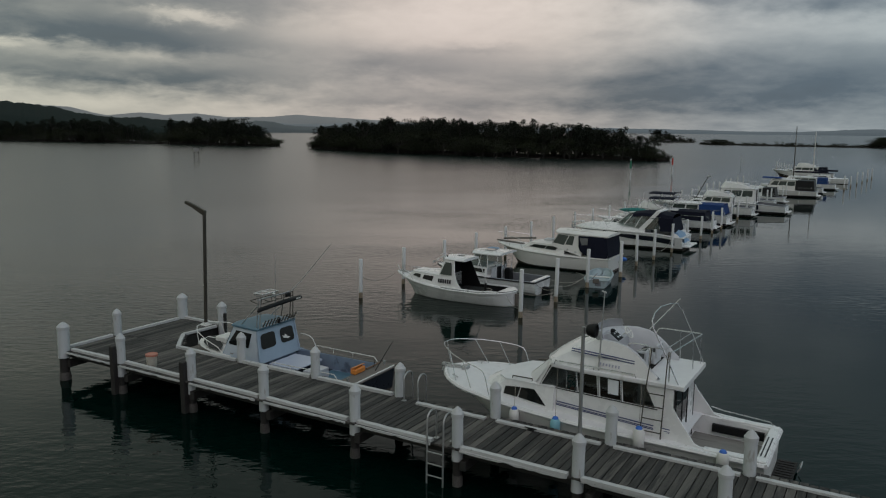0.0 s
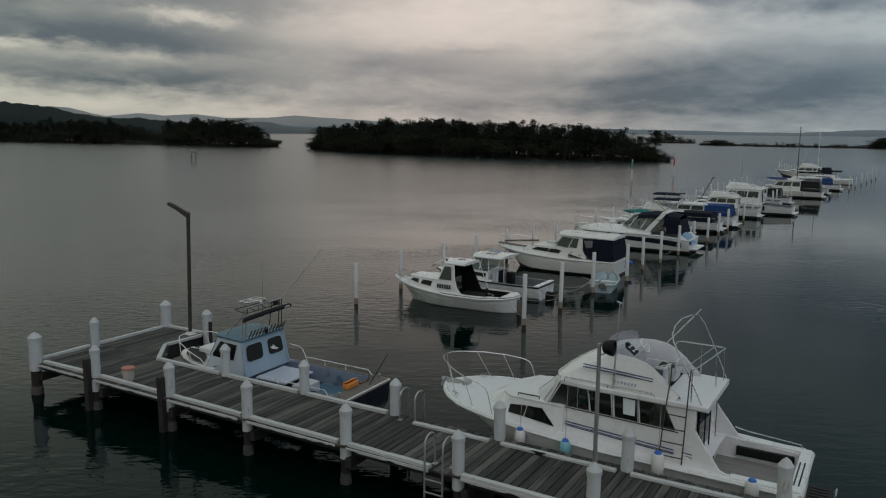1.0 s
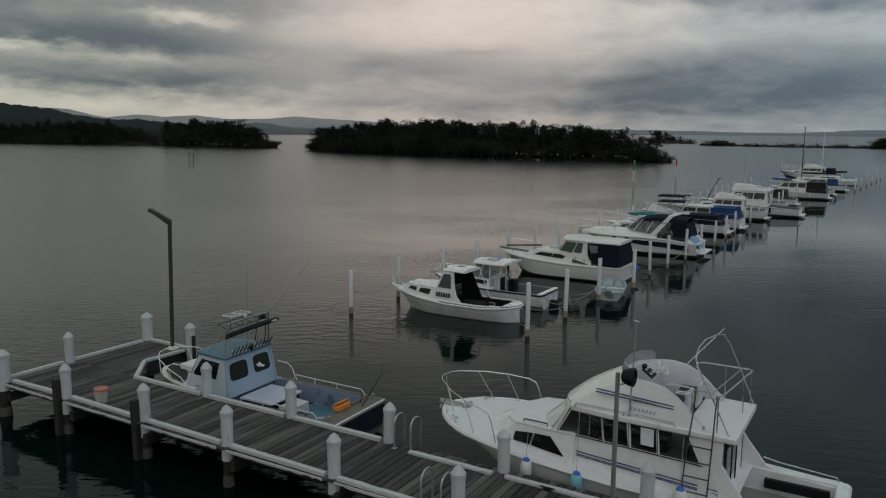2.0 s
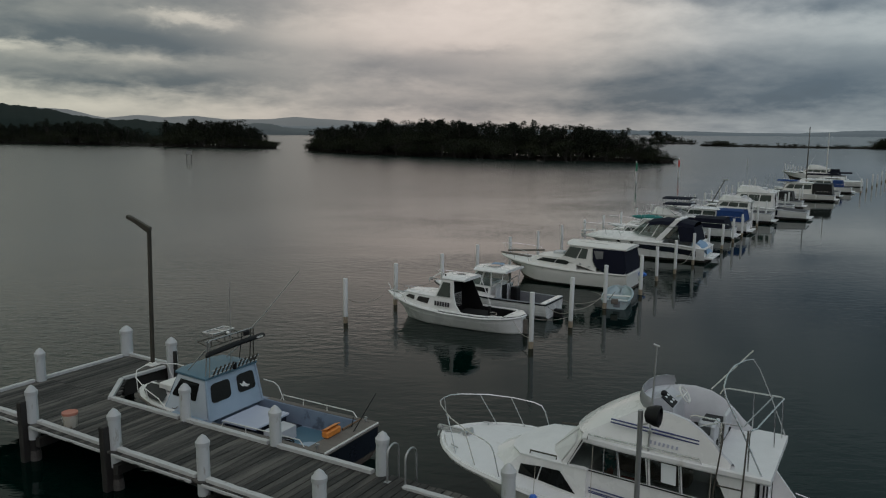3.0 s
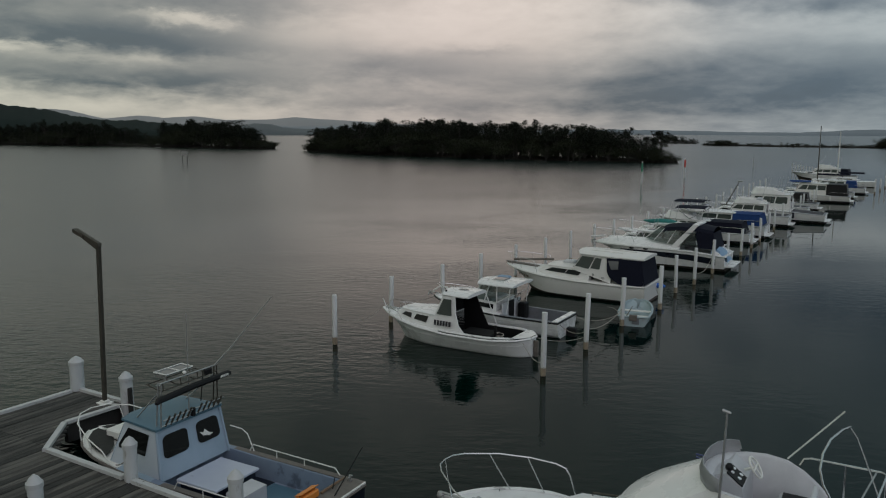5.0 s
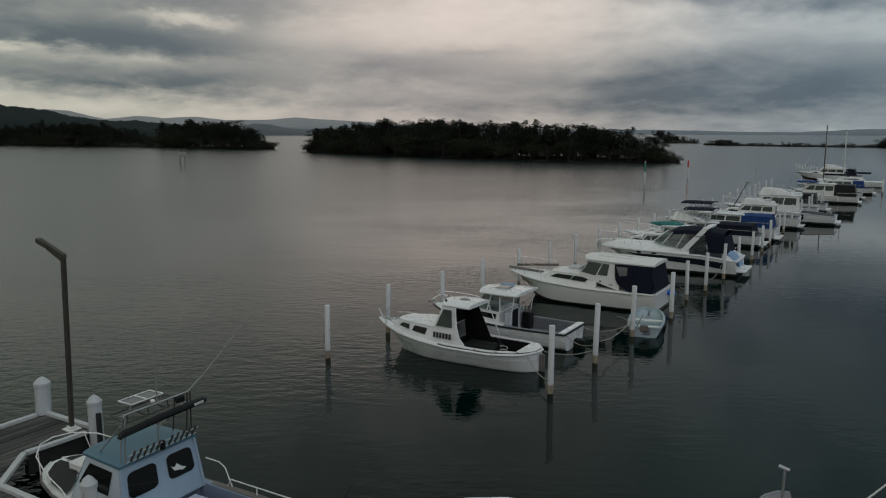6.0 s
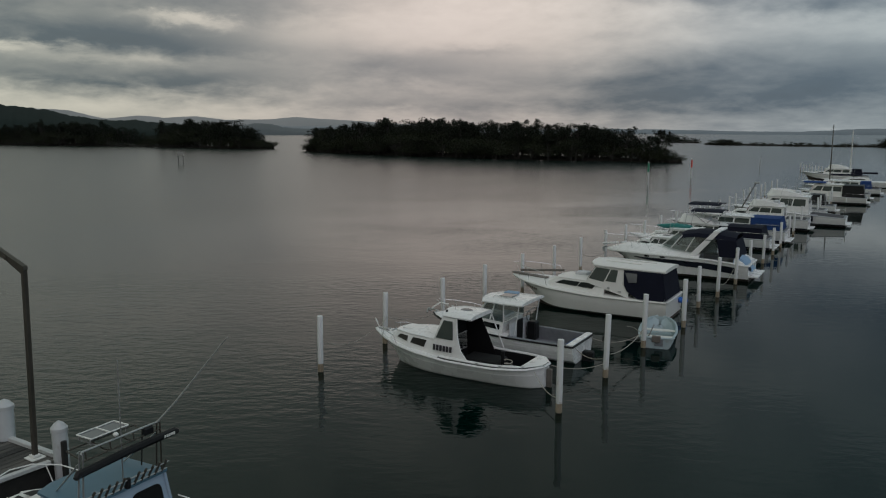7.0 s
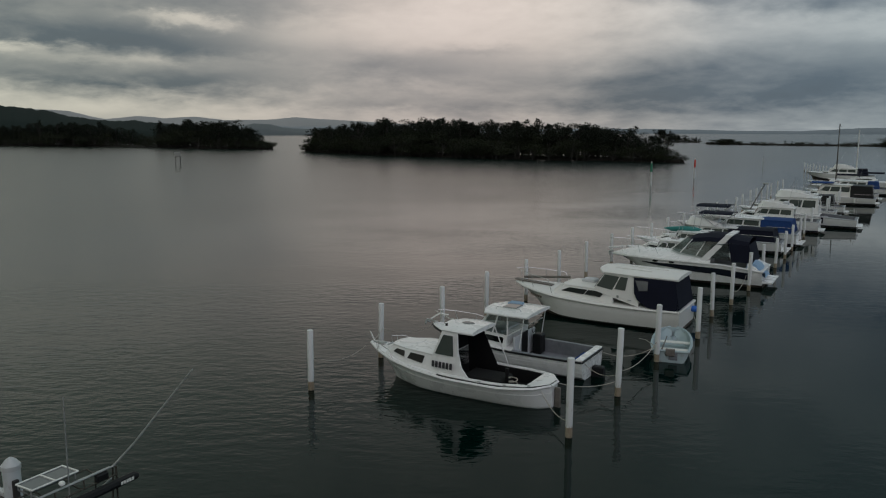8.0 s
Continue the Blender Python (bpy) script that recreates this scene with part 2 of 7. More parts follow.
M_NAVY = mat("navy_canvas", (0.0035, 0.0045, 0.012), (0.009, 0.011, 0.024), 0.85, 9, bump=0.25, spec=0.2)
M_BLUECLOTH = mat("blue_canvas", (0.008, 0.03, 0.12), (0.02, 0.06, 0.19), 0.8, 9, bump=0.25, spec=0.2)
M_NAVYHULL = mat("navy_hull_paint", (0.005, 0.007, 0.014), (0.011, 0.014, 0.025), 0.3, 3, bump=0.02)
M_PALEBLUE = mat("pale_blue_boat_paint", (0.26, 0.35, 0.44), (0.35, 0.44, 0.53), 0.42, 3, bump=0.04, stain=((0.25, 0.31, 0.38), 1.6, 0.36))
M_MIDBLUE = mat("mid_blue_boat_paint", (0.055, 0.125, 0.178), (0.095, 0.185, 0.245), 0.45, 3, bump=0.04, stain=((0.3, 0.34, 0.38), 2.2, 0.36))
M_STRIPE = mat("blue_stripe", (0.03, 0.04, 0.14), (0.05, 0.06, 0.18), 0.4, 4, bump=0.0)
M_ANTIFOUL = mat("worn_antifouling", (0.05, 0.035, 0.03), (0.10, 0.075, 0.06), 0.8, 7, bump=0.2, stain=((0.10, 0.11, 0.08), 2, 0.45))
M_TAN = mat("cream_boot_strip", (0.38, 0.34, 0.25), (0.48, 0.43, 0.32), 0.5, 4, bump=0.05)
M_ROPE = mat("mooring_rope", (0.25, 0.23, 0.20), (0.42, 0.39, 0.34), 0.9, 40, bump=0.3)
M_ORANGE = mat("orange_plastic", (0.62, 0.20, 0.03), (0.75, 0.27, 0.05), 0.5, 5, bump=0.05)
M_FENDER = mat("white_fender_vinyl", (0.66, 0.66, 0.62), (0.78, 0.78, 0.74), 0.4, 5, bump=0.03, stain=((0.45, 0.44, 0.38), 4, 0.4))
M_FENDERBLUE = mat("blue_fender_vinyl", (0.02, 0.10, 0.45), (0.04, 0.18, 0.60), 0.4, 5, bump=0.03)
M_AQUA = mat("aqua_fender_vinyl", (0.16, 0.42, 0.52), (0.28, 0.55, 0.62), 0.4, 5, bump=0.03)
M_TEAL = mat("teal_plastic", (0.006, 0.14, 0.13), (0.012, 0.20, 0.19), 0.4, 5, bump=0.03)
M_WOODTRIM = mat("varnished_boat_timber", (0.10, 0.055, 0.03), (0.20, 0.115, 0.06), 0.45, 8, bump=0.15, stretch=(0.6, 4, 4))
M_GREYWOOD = mat("grey_boat_timber", (0.09, 0.08, 0.07), (0.19, 0.17, 0.15), 0.7, 9, bump=0.2, stretch=(0.6, 4, 4))
M_STAIN = mat("tide_stain", (0.12, 0.08, 0.045), (0.42, 0.36, 0.27), 0.8, 14, bump=0.4, stretch=(2, 2, 0.7))
M_OYSTER = mat("oyster_crust", (0.012, 0.011, 0.010), (0.13, 0.12, 0.11), 0.85, 26, bump=0.6)
M_DARKIN = mat("dark_grey_cockpit", (0.10, 0.11, 0.12), (0.22, 0.23, 0.25), 0.6, 5, bump=0.05, stain=((0.06, 0.06, 0.06), 1.5, 0.42))
M_ACRYLIC = mat("hazed_acrylic_screen", (0.26, 0.27, 0.28), (0.36, 0.37, 0.38), 0.22, 3, bump=0.0, rough2=0.05)
M_PANE = mat("greenish_boat_glass", (0.020, 0.032, 0.029), (0.045, 0.062, 0.056), 0.06, 0.8, bump=0.0, spec=0.5, rough2=0.02)
M_TARP2 = mat("washed_blue_cover", (0.16, 0.27, 0.40), (0.28, 0.38, 0.50), 0.7, 6, bump=0.2)
M_COCKPIT = mat("worn_grey_cockpit_sole", (0.17, 0.165, 0.15), (0.30, 0.29, 0.265), 0.7, 8, bump=0.2, stretch=(0.6, 5, 4), stain=((0.12, 0.115, 0.10), 1.6, 0.42))
M_RED = mat("red_marker_paint", (0.45, 0.03, 0.02), (0.55, 0.05, 0.03), 0.5, 5, bump=0.03)
M_GREEN = mat("green_marker_paint", (0.02, 0.16, 0.09), (0.03, 0.22, 0.13), 0.5, 5, bump=0.03)
M_SIGN = mat("marker_board_paint", (0.20, 0.20, 0.19), (0.30, 0.30, 0.28), 0.6, 5, bump=0.03)
M_INK = mat("dark_lettering", (0.02, 0.02, 0.025), (0.04, 0.04, 0.05), 0.5, 5, bump=0.0)
M_PAPER = mat("white_notice_paper", (0.66, 0.70, 0.72), (0.76, 0.79, 0.80), 0.7, 5, bump=0.0)
M_LEAF = mat("mangrove_foliage", (0.011, 0.015, 0.009), (0.036, 0.041, 0.022), 0.8, 0.35, bump=0.0, spec=0.1)
M_CASU = mat("she_oak_foliage", (0.009, 0.012, 0.009), (0.026, 0.030, 0.021), 0.85, 0.3, bump=0.0, spec=0.08)
M_BARK = mat("grey_bark", (0.014, 0.013, 0.012), (0.045, 0.04, 0.035), 0.9, 6, bump=0.3)
M_MUD = mat("dark_shore_mud", (0.010, 0.009, 0.008), (0.025, 0.022, 0.018), 0.9, 1.2, bump=0.2, spec=0.1)
M_HILL = mat("wooded_hill", (0.012, 0.019, 0.018), (0.024, 0.033, 0.030), 0.95, 0.05, bump=0.0, spec=0.05)
M_LAMP = mat("lamp_lens_off", (0.30, 0.29, 0.27), (0.40, 0.39, 0.36), 0.3, 5, bump=0.0)


def painted_haze(name, col):
    """Far land, the haze of kilometres of damp air painted on as emission."""
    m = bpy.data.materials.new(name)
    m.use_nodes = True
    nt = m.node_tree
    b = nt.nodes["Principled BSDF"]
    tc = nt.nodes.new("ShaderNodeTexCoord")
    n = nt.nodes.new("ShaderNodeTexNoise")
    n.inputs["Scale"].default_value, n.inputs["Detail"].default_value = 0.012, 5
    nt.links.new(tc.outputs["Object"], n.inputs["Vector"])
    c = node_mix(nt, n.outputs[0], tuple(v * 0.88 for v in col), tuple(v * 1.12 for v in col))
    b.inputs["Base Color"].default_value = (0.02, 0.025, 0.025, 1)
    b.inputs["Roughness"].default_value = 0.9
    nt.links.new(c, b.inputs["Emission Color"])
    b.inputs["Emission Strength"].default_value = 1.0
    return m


def window_material(name, tint, gloss):
    """Thin window glass: looks through with a tint, and mirrors a share of the sky."""
    m = bpy.data.materials.new(name)
    m.use_nodes = True
    nt = m.node_tree
    nt.nodes.clear()
    clear, shine, mix, out = (nt.nodes.new(k) for k in ("ShaderNodeBsdfTransparent", "ShaderNodeBsdfGlossy", "ShaderNodeMixShader", "ShaderNodeOutputMaterial"))
    clear.inputs[0].default_value = (*tint, 1)
    shine.inputs["Roughness"].default_value = 0.03
    mix.inputs[0].default_value = gloss
    nt.links.new(clear.outputs[0], mix.inputs[1])
    nt.links.new(shine.outputs[0], mix.inputs[2])
    nt.links.new(mix.outputs[0], out.inputs[0])
    return m


M_SEETHRU = window_material("smoky_window_glass", (0.62, 0.65, 0.64), 0.07)
M_SCREEN = window_material("boat_screen_glass", (0.34, 0.39, 0.38), 0.10)


# ---- geometry ----
class Shape:
    """Corners and faces gathered for one mesh."""

    def __init__(self):
        self.v, self.f = [], []

    def add(self, vs, fs):
        k = len(self.v)
        self.v.extend(tuple(p) for p in vs)
        self.f.extend(tuple(i + k for i in q) for q in fs)
        return self

    def box(self, x0, x1, y0, y1, z0, z1, b=0.01):
        """A box with chamfered edges."""
        c, h = ((x0 + x1) / 2, (y0 + y1) / 2, (z0 + z1) / 2), (abs(x1 - x0) / 2, abs(y1 - y0) / 2, abs(z1 - z0) / 2)
        b = min(b, min(h) * 0.45)
        vs, idx = [], {}
        for sx in (-1, 1):
            for sy in (-1, 1):
                for sz in (-1, 1):
                    for ax in range(3):
                        idx[sx, sy, sz, ax] = len(vs)
                        s = (sx, sy, sz)
                        vs.append(tuple(c[i] + s[i] * (h[i] if i == ax else h[i] - b) for i in range(3)))
        fs = []
        sg = (-1, 1)
        for ax in range(3):
            o1, o2 = (ax + 1) % 3, (ax + 2) % 3
            for s in sg:
                q = []
                for p, r in ((-1, -1), (1, -1), (1, 1), (-1, 1)):
                    k = [0, 0, 0]
                    k[ax], k[o1], k[o2] = s, p, r
                    q.append(idx[k[0], k[1], k[2], ax])
                fs.append(q if s > 0 else q[::-1])
            for p in sg:
                for r in sg:
                    k0, k1 = [0, 0, 0], [0, 0, 0]
                    k0[ax], k0[o1], k0[o2] = -1, p, r
                    k1[ax], k1[o1], k1[o2] = 1, p, r
                    q = [idx[(*k0, o1)], idx[(*k1, o1)], idx[(*k1, o2)], idx[(*k0, o2)]]
                    fs.append(q if p * r < 0 else q[::-1])
        for sx in sg:
            for sy in sg:
                for sz in sg:
                    q = [idx[sx, sy, sz, a] for a in range(3)]
                    fs.append(q if sx * sy * sz > 0 else q[::-1])
        return self.add(vs, fs)

    def loft(self, rings, closed=True, caps=True):
        """Skin over rings of as many points each."""
        n = len(rings[0])
        vs = [p for r in rings for p in r]
        fs = []
        for i in range(len(rings) - 1):
            for j in range(n if closed else n - 1):
                a, b_ = i * n + j, i * n + (j + 1) % n
                fs.append((a, b_, b_ + n, a + n))
        if caps:
            fs.append(tuple(range(n))[::-1])
            fs.append(tuple(range((len(rings) - 1) * n, len(rings) * n)))
        return self.add(vs, fs)

    def tube(self, pts, r, seg=6, caps=True):
        """A round bar along points; r: one radius or one for each point."""
        pts = [Vector(p) for p in pts]
        rs = r if isinstance(r, (list, tuple)) else [r] * len(pts)
        rings, side = [], None
        for i, p in enumerate(pts):
            d = (pts[min(i + 1, len(pts) - 1)] - pts[max(i - 1, 0)]).normalized()
            if side is None:
                side = d.cross(Vector((0, 0, 1)) if abs(d.z) < 0.9 else Vector((1, 0, 0))).normalized()
            side = (side - d * side.dot(d)).normalized()
            up = side.cross(d)
            rings.append([p + (side * math.cos(k * math.tau / seg) + up * math.sin(k * math.tau / seg)) * rs[i] for k in range(seg)])
        return self.loft(rings, True, caps)

    def prism(self, pts, d):
        """A flat outline given thickness along the vector d."""
        n = len(pts)
        vs = [Vector(p) for p in pts] + [Vector(p) + Vector(d) for p in pts]
        fs = [tuple(range(n))[::-1], tuple(range(n, 2 * n))] + [(i, (i + 1) % n, (i + 1) % n + n, i + n) for i in range(n)]
        return self.add(vs, fs)

    def ball(self, c, r, seg=10, rows=6, z0=-1.0, z1=1.0):
        """An ellipsoid or a slice of one; r: three half-axes."""
        rings = []
        for i in range(rows + 1):
            a = math.asin(z0) + (math.asin(z1) - math.asin(z0)) * i / rows
            rings.append([(c[0] + r[0] * max(math.cos(a), 0.02) * math.cos(k * math.tau / seg), c[1] + r[1] * max(math.cos(a), 0.02) * math.sin(k * math.tau / seg),
                           c[2] + r[2] * math.sin(a)) for k in range(seg)])
        return self.loft(rings)


def mesh_of(name, sh, material, smooth=35):
    me = bpy.data.meshes.new(name)
    me.from_pydata(sh.v, [], sh.f)
    bm = bmesh.new()
    bm.from_mesh(me)
    bmesh.ops.recalc_face_normals(bm, faces=bm.faces)
    bm.to_mesh(me)
    bm.free()
    me.materials.append(material)
    if smooth:
        me.polygons.foreach_set("use_smooth", [True] * len(me.polygons))
        me.set_sharp_from_angle(angle=radians(smooth))
    return me


def part(name, sh, material, parent=None, label="", smooth=35):
    ob = new(name, mesh_of(name, sh, material, smooth) if isinstance(sh, Shape) else sh)
    ob.parent = parent
    return tagged(ob, label)


def thing(name, m, label, category, group="", kind=""):
    ob = new(name)
    ob.empty_display_size = 0.2
    ob.matrix_world = m
    return tagged(ob, label, category, group, kind)


def arc(c, r, a0, a1, n, plane="xz"):
    out = []
    for i in range(n + 1):
        a = radians(a0 + (a1 - a0) * i / n)
        p, q = r * math.cos(a), r * math.sin(a)
        out.append((c[0] + p, c[1], c[2] + q) if plane == "xz" else (c[0], c[1] + p, c[2] + q) if plane == "yz" else (c[0] + p, c[1] + q, c[2]))
    return out


# the jetty's frame: u along the walkway, v across it
J = pose(-10.02, 22.643, 0, 0, 0, -30.5)
DECK = 0.97

# ---- water and far land ----
def build_water():
    sh = Shape().add([(-4500, -600, 0), (4500, -600, 0), (4500, 4700, 0), (-4500, 4700, 0)], [(0, 1, 2, 3)])
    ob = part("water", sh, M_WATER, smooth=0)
    tagged(ob, "calm dark green lake water with fine ripples", "water", kind="structure")


build_water()
rng = random.Random(5)


def leaf_cloud(centres, n, size, seed):
    """Small leaf sprays scattered through ellipsoids (x, y, z, rx, ry, rz), as corners and faces."""
    r = np.random.default_rng(seed)
    c = np.array(centres, float)
    k = r.integers(0, len(c), n)
    d = r.normal(size=(n, 3))
    d /= np.linalg.norm(d, axis=1)[:, None]
    rad = r.random(n) ** 0.45
    p = c[k, :3] + d * rad[:, None] * c[k, 3:]
    t = r.normal(size=(n, 3))
    t /= np.linalg.norm(t, axis=1)[:, None]
    s = np.cross(t, r.normal(size=(n, 3)))
    s /= np.linalg.norm(s, axis=1)[:, None]
    w = size * (0.6 + 0.8 * r.random(n))[:, None]
    v = np.stack([p - t * w, p + s * w * 0.55, p + t * w, p - s * w * 0.55], 1).reshape(-1, 3)
    return v, np.arange(4 * n).reshape(-1, 4)


def far_tree(kind, h, seed):
    """One tree of the far woods: trunk with limbs, and the leaf sprays of its crown."""
    r = random.Random(seed)
    wood, crowns = Shape(), []
    lean = (r.uniform(-.1, .1) * h, r.uniform(-.1, .1) * h)
    wood.tube([(0, 0, -0.3), (lean[0] * .4, lean[1] * .4, h * .4), (lean[0], lean[1], h * 0.86)], [0.028 * h, 0.02 * h, 0.006 * h], 5)
    if kind == "mangrove":
        for k in range(9):
            a, q = r.uniform(0, math.tau), r.uniform(0.1, 0.42) * h
            z = r.uniform(0.25, 0.85) * h
            e = (q * math.cos(a), q * math.sin(a), z)
            wood.tube([(0, 0, h * r.uniform(.1, .3)), (e[0] * .6, e[1] * .6, z * .75), e], [0.014 * h, 0.01 * h, 0.004 * h], 4)
            crowns.append((*e, h * .25, h * .25, h * .16))
    elif kind == "gum":
        for k in range(7):
            a, q = r.uniform(0, math.tau), r.uniform(0.1, 0.32) * h
            z = r.uniform(0.55, 0.98) * h
            e = (lean[0] + q * math.cos(a), lean[1] + q * math.sin(a), z)
            wood.tube([(lean[0] * .5, lean[1] * .5, h * r.uniform(.35, .6)), (e[0] * .6, e[1] * .6, z * .85), e], [0.011 * h, 0.008 * h, 0.003 * h], 4)
            crowns.append((*e, h * .16, h * .16, h * .085))
    else:
        for k in range(11):
            z = (0.3 + 0.64 * k / 10) * h
            q = 0.20 * h * (1.2 - .75 * (k / 10) ** 2)
            a = r.uniform(0, math.tau)
            e = (lean[0] * z / h + q * .55 * math.cos(a), lean[1] * z / h + q * .55 * math.sin(a), z)
            wood.tube([(lean[0] * z / h, lean[1] * z / h, z - h * .08), e], [0.008 * h, 0.003 * h], 4)
            crowns.append((*e, q * .9, q * .9, h * .1))
    lv, lf = leaf_cloud(crowns, {"mangrove": 1150, "gum": 620, "oak": 1050}[kind], h * 0.0195, seed)
    return np.array(wood.v, float), wood.f, lv, lf


def woods(name, spots, label, mats):
    """Many trees of a far shore as two meshes, wood and leaves."""
    lib = {k: [far_tree(k, 1.0, 11 * i + len(k)) for i in range(5)] for k in ("mangrove", "gum", "oak")}
    top = thing(name, Matrix(), label, "trees", kind="stuff")
    wv, wf, off = [], [], 0
    lv = {"mangrove": [], "gum": [], "oak": []}
    for kind, x, y, z, h, w in spots:
        a, b_, c, d = lib[kind][rng.randrange(5)]
        t = rng.uniform(0, math.tau)
        rot = np.array([[math.cos(t) * w, -math.sin(t) * w, 0], [math.sin(t) * w, math.cos(t) * w, 0], [0, 0, 1]]) * h
        wv.append(a @ rot.T + (x, y, z))
        wf.extend(tuple(i + off for i in q) for q in b_)
        off += len(a)
        lv[kind].append(c @ rot.T + (x, y, z))
    sh = Shape()
    sh.v, sh.f = np.concatenate(wv).tolist(), wf
    tagged(part("trunks", sh, M_BARK, top), kind="stuff")
    for kind, m in mats.items():
        if lv[kind]:
            v = np.concatenate(lv[kind])
            me = bpy.data.meshes.new("crowns")
            me.from_pydata(v.tolist(), [], np.arange(len(v)).reshape(-1, 4).tolist())
            me.materials.append(m)
            tagged(part("crowns", me, m, top), kind="stuff")
    return top


def island(name, axis, width, label, peak, seed, count, tall, bushy=False):
    """A low wooded island along a bent line of (x, y): a mud bank, a mangrove skirt and taller trees behind."""
    r = random.Random(seed)
    axis = [Vector((*p, 0)) for p in axis]
    segs = [(axis[i + 1] - axis[i]).length for i in range(len(axis) - 1)]
    total = sum(segs)

    def at(s):
        d = s * total
        for i, l in enumerate(segs):
            if d <= l or i == len(segs) - 1:
                return axis[i].lerp(axis[i + 1], min(d / l, 1.0)), (axis[i + 1] - axis[i]).normalized()
            d -= l

    def half(s):
        return width * (0.12 + 0.88 * min(1.0, 4.5 * s, 4.5 * (1 - s)) ** 0.7)

    rings = []
    n = 40
    for i in range(n + 1):
        p, d = at(i / n)
        sd = Vector((-d.y, d.x, 0))
        w = half(i / n) * (0.9 + 0.2 * noise.noise(Vector((i * 0.4, seed, 0))))
        rings.append([p + sd * w * k + Vector((0, 0, z)) for k, z in ((-1.0, -0.4), (-0.93, 0.06), (-0.75, 0.4), (0, 1.0), (0.75, 0.4), (0.93, 0.06), (1.0, -0.4))])
    bank = part(name, Shape().loft(rings, False, True), M_MUD)
    tagged(bank, label, "island", kind="structure")
    spots = []
    for i in range(count):
        s = r.random()
        p, d = at(s)
        sd = Vector((-d.y, d.x, 0))
        k = r.uniform(-1, 1)
        q = p + sd * half(s) * k * 0.97 + d * r.uniform(-2, 2)
        edge = bushy or abs(k) > 0.66 or s < 0.05 or s > 0.95
        grow = peak(s)
        if edge:
            spots.append(("mangrove", q.x, q.y, 0.1, tall * grow * (r.uniform(.18, .7) if bushy else r.uniform(.30, .62)), r.uniform(1.4, 2.1)))
        else:
            u = r.random()
            kind = "oak" if u < 0.55 else "mangrove" if u < 0.85 else "gum"
            hh = tall * grow * (r.uniform(.72, .98) + (.12 if r.random() < .09 else 0) if kind != "mangrove" else r.uniform(.5, .75))
            spots.append((kind, q.x, q.y, 0.5, hh, r.uniform(1.1, 1.6)))
    return spots


FOLIAGE = {"mangrove": M_LEAF, "gum": M_CASU, "oak": M_CASU}
spots = island("island_main", [(-56, 328), (-10, 279), (23, 250), (48, 234), (62.5, 217)], 12.5, "low mud island in the lake, thickly wooded", lambda s: np.interp(s, [0, .05, .1, .14, .2, .3, .5, .85, .95, 1], [.32, .7, .92, .62, .86, .97, 1, .78, .58, .30]), 3, 520, 12.2)
woods("island_woods", spots, "dark dense mangroves and she-oaks on the island", FOLIAGE)
spots = island("island_west", [(-262, 445), (-190, 425), (-140, 400), (-102, 375), (-77.5, 357)], 15, "low mud island in the lake with dark trees", lambda s: np.interp(s, [0, .15, .3, .5, .56, .60, .66, .8, .93, 1], [.8, .85, .95, .72, .30, .32, .95, 1.05, .7, .35]), 8, 430, 13.2)
woods("west_woods", spots, "dark mangroves and she-oaks on a second island", FOLIAGE)
spots = island("islet", [(170, 645), (182, 625), (193, 603)], 7, "small wooded islet far across the lake", lambda s: np.interp(s, [0, .45, .58, .75, 1], [1.0, 1.1, .5, .45, .3]), 4, 60, 9.5)
woods("islet_woods", spots, "dark trees on a small far islet", FOLIAGE)
spots = island("sand_spit", [(172, 524), (202, 480), (227, 462), (252, 450), (310, 430)], 5, "long low spit with scattered bushes", lambda s: np.interp(s, [0, .04, .12, .2, .3, .33, .37, .45, .5, .54, .6, .64, 1], [.3, .62, .6, .36, .34, .7, .36, .4, .62, .38, .36, 1.0, 1.3]), 6, 190, 9.5, True)
woods("spit_woods", spots, "low dark bushes along a far spit", FOLIAGE)


def ridge(name, dist, depth, profile, material, label, rough, seed):
    """A range of far hills: bearings in radians with heights above the lake in metres."""
    az = np.linspace(profile[0][0], profile[-1][0], 240)
    h = np.interp(az, [p[0] for p in profile], [p[1] for p in profile])
    rows = []
    for k, (back, up) in enumerate(((0, -1.0), (0.02, 0.12), (0.35, 0.55), (0.75, 0.93), (1.0, 1.0), (1.5, 0.6))):
        row = []
        for i, a in enumerate(az):
            d = dist + depth * back
            n = noise.noise(Vector((i * 0.09, k * 1.3, seed))) + 0.6 * noise.noise(Vector((i * 0.33, k * 2.1, seed))) + 0.4 * noise.noise(Vector((i * 1.1, k * 3.3, seed)))
            z = h[i] * up + (rough * n * (0.25 + up) if up > 0 else 0)
            row.append((d * math.sin(a), d * math.cos(a), z if up > 0 else -2.0))
        rows.append(row)
    ob = part(name, Shape().loft(rows, False, False), material, smooth=80)
    tagged(ob, label, "hills", kind="structure")


ridge("backdrop_headland", 640, 200, [(-0.75, 33), (-0.627, 33), (-0.524, 32), (-0.496, 30), (-0.467, 27), (-0.437, 21), (-0.406, 18.5), (-0.349, 16.5), (-0.323, 13.5), (-0.276, 8), (-0.25, 5), (-0.23, 2)], M_HILL, "dark wooded headland behind the islands", 1.7, 1.0)
# these ridges glow faintly: distance haze put into their material
ridge("backdrop_point", 1500, 200, [(-0.275, 3), (-0.25, 19), (-0.238, 24), (-0.222, 23), (-0.205, 16), (-0.18, 13), (-0.13, 10), (-0.05, 7), (0.02, 3)], painted_haze("hazy_near_point", (0.030, 0.036, 0.040)), "low dark wooded point across the water", 1.4, 5.0)
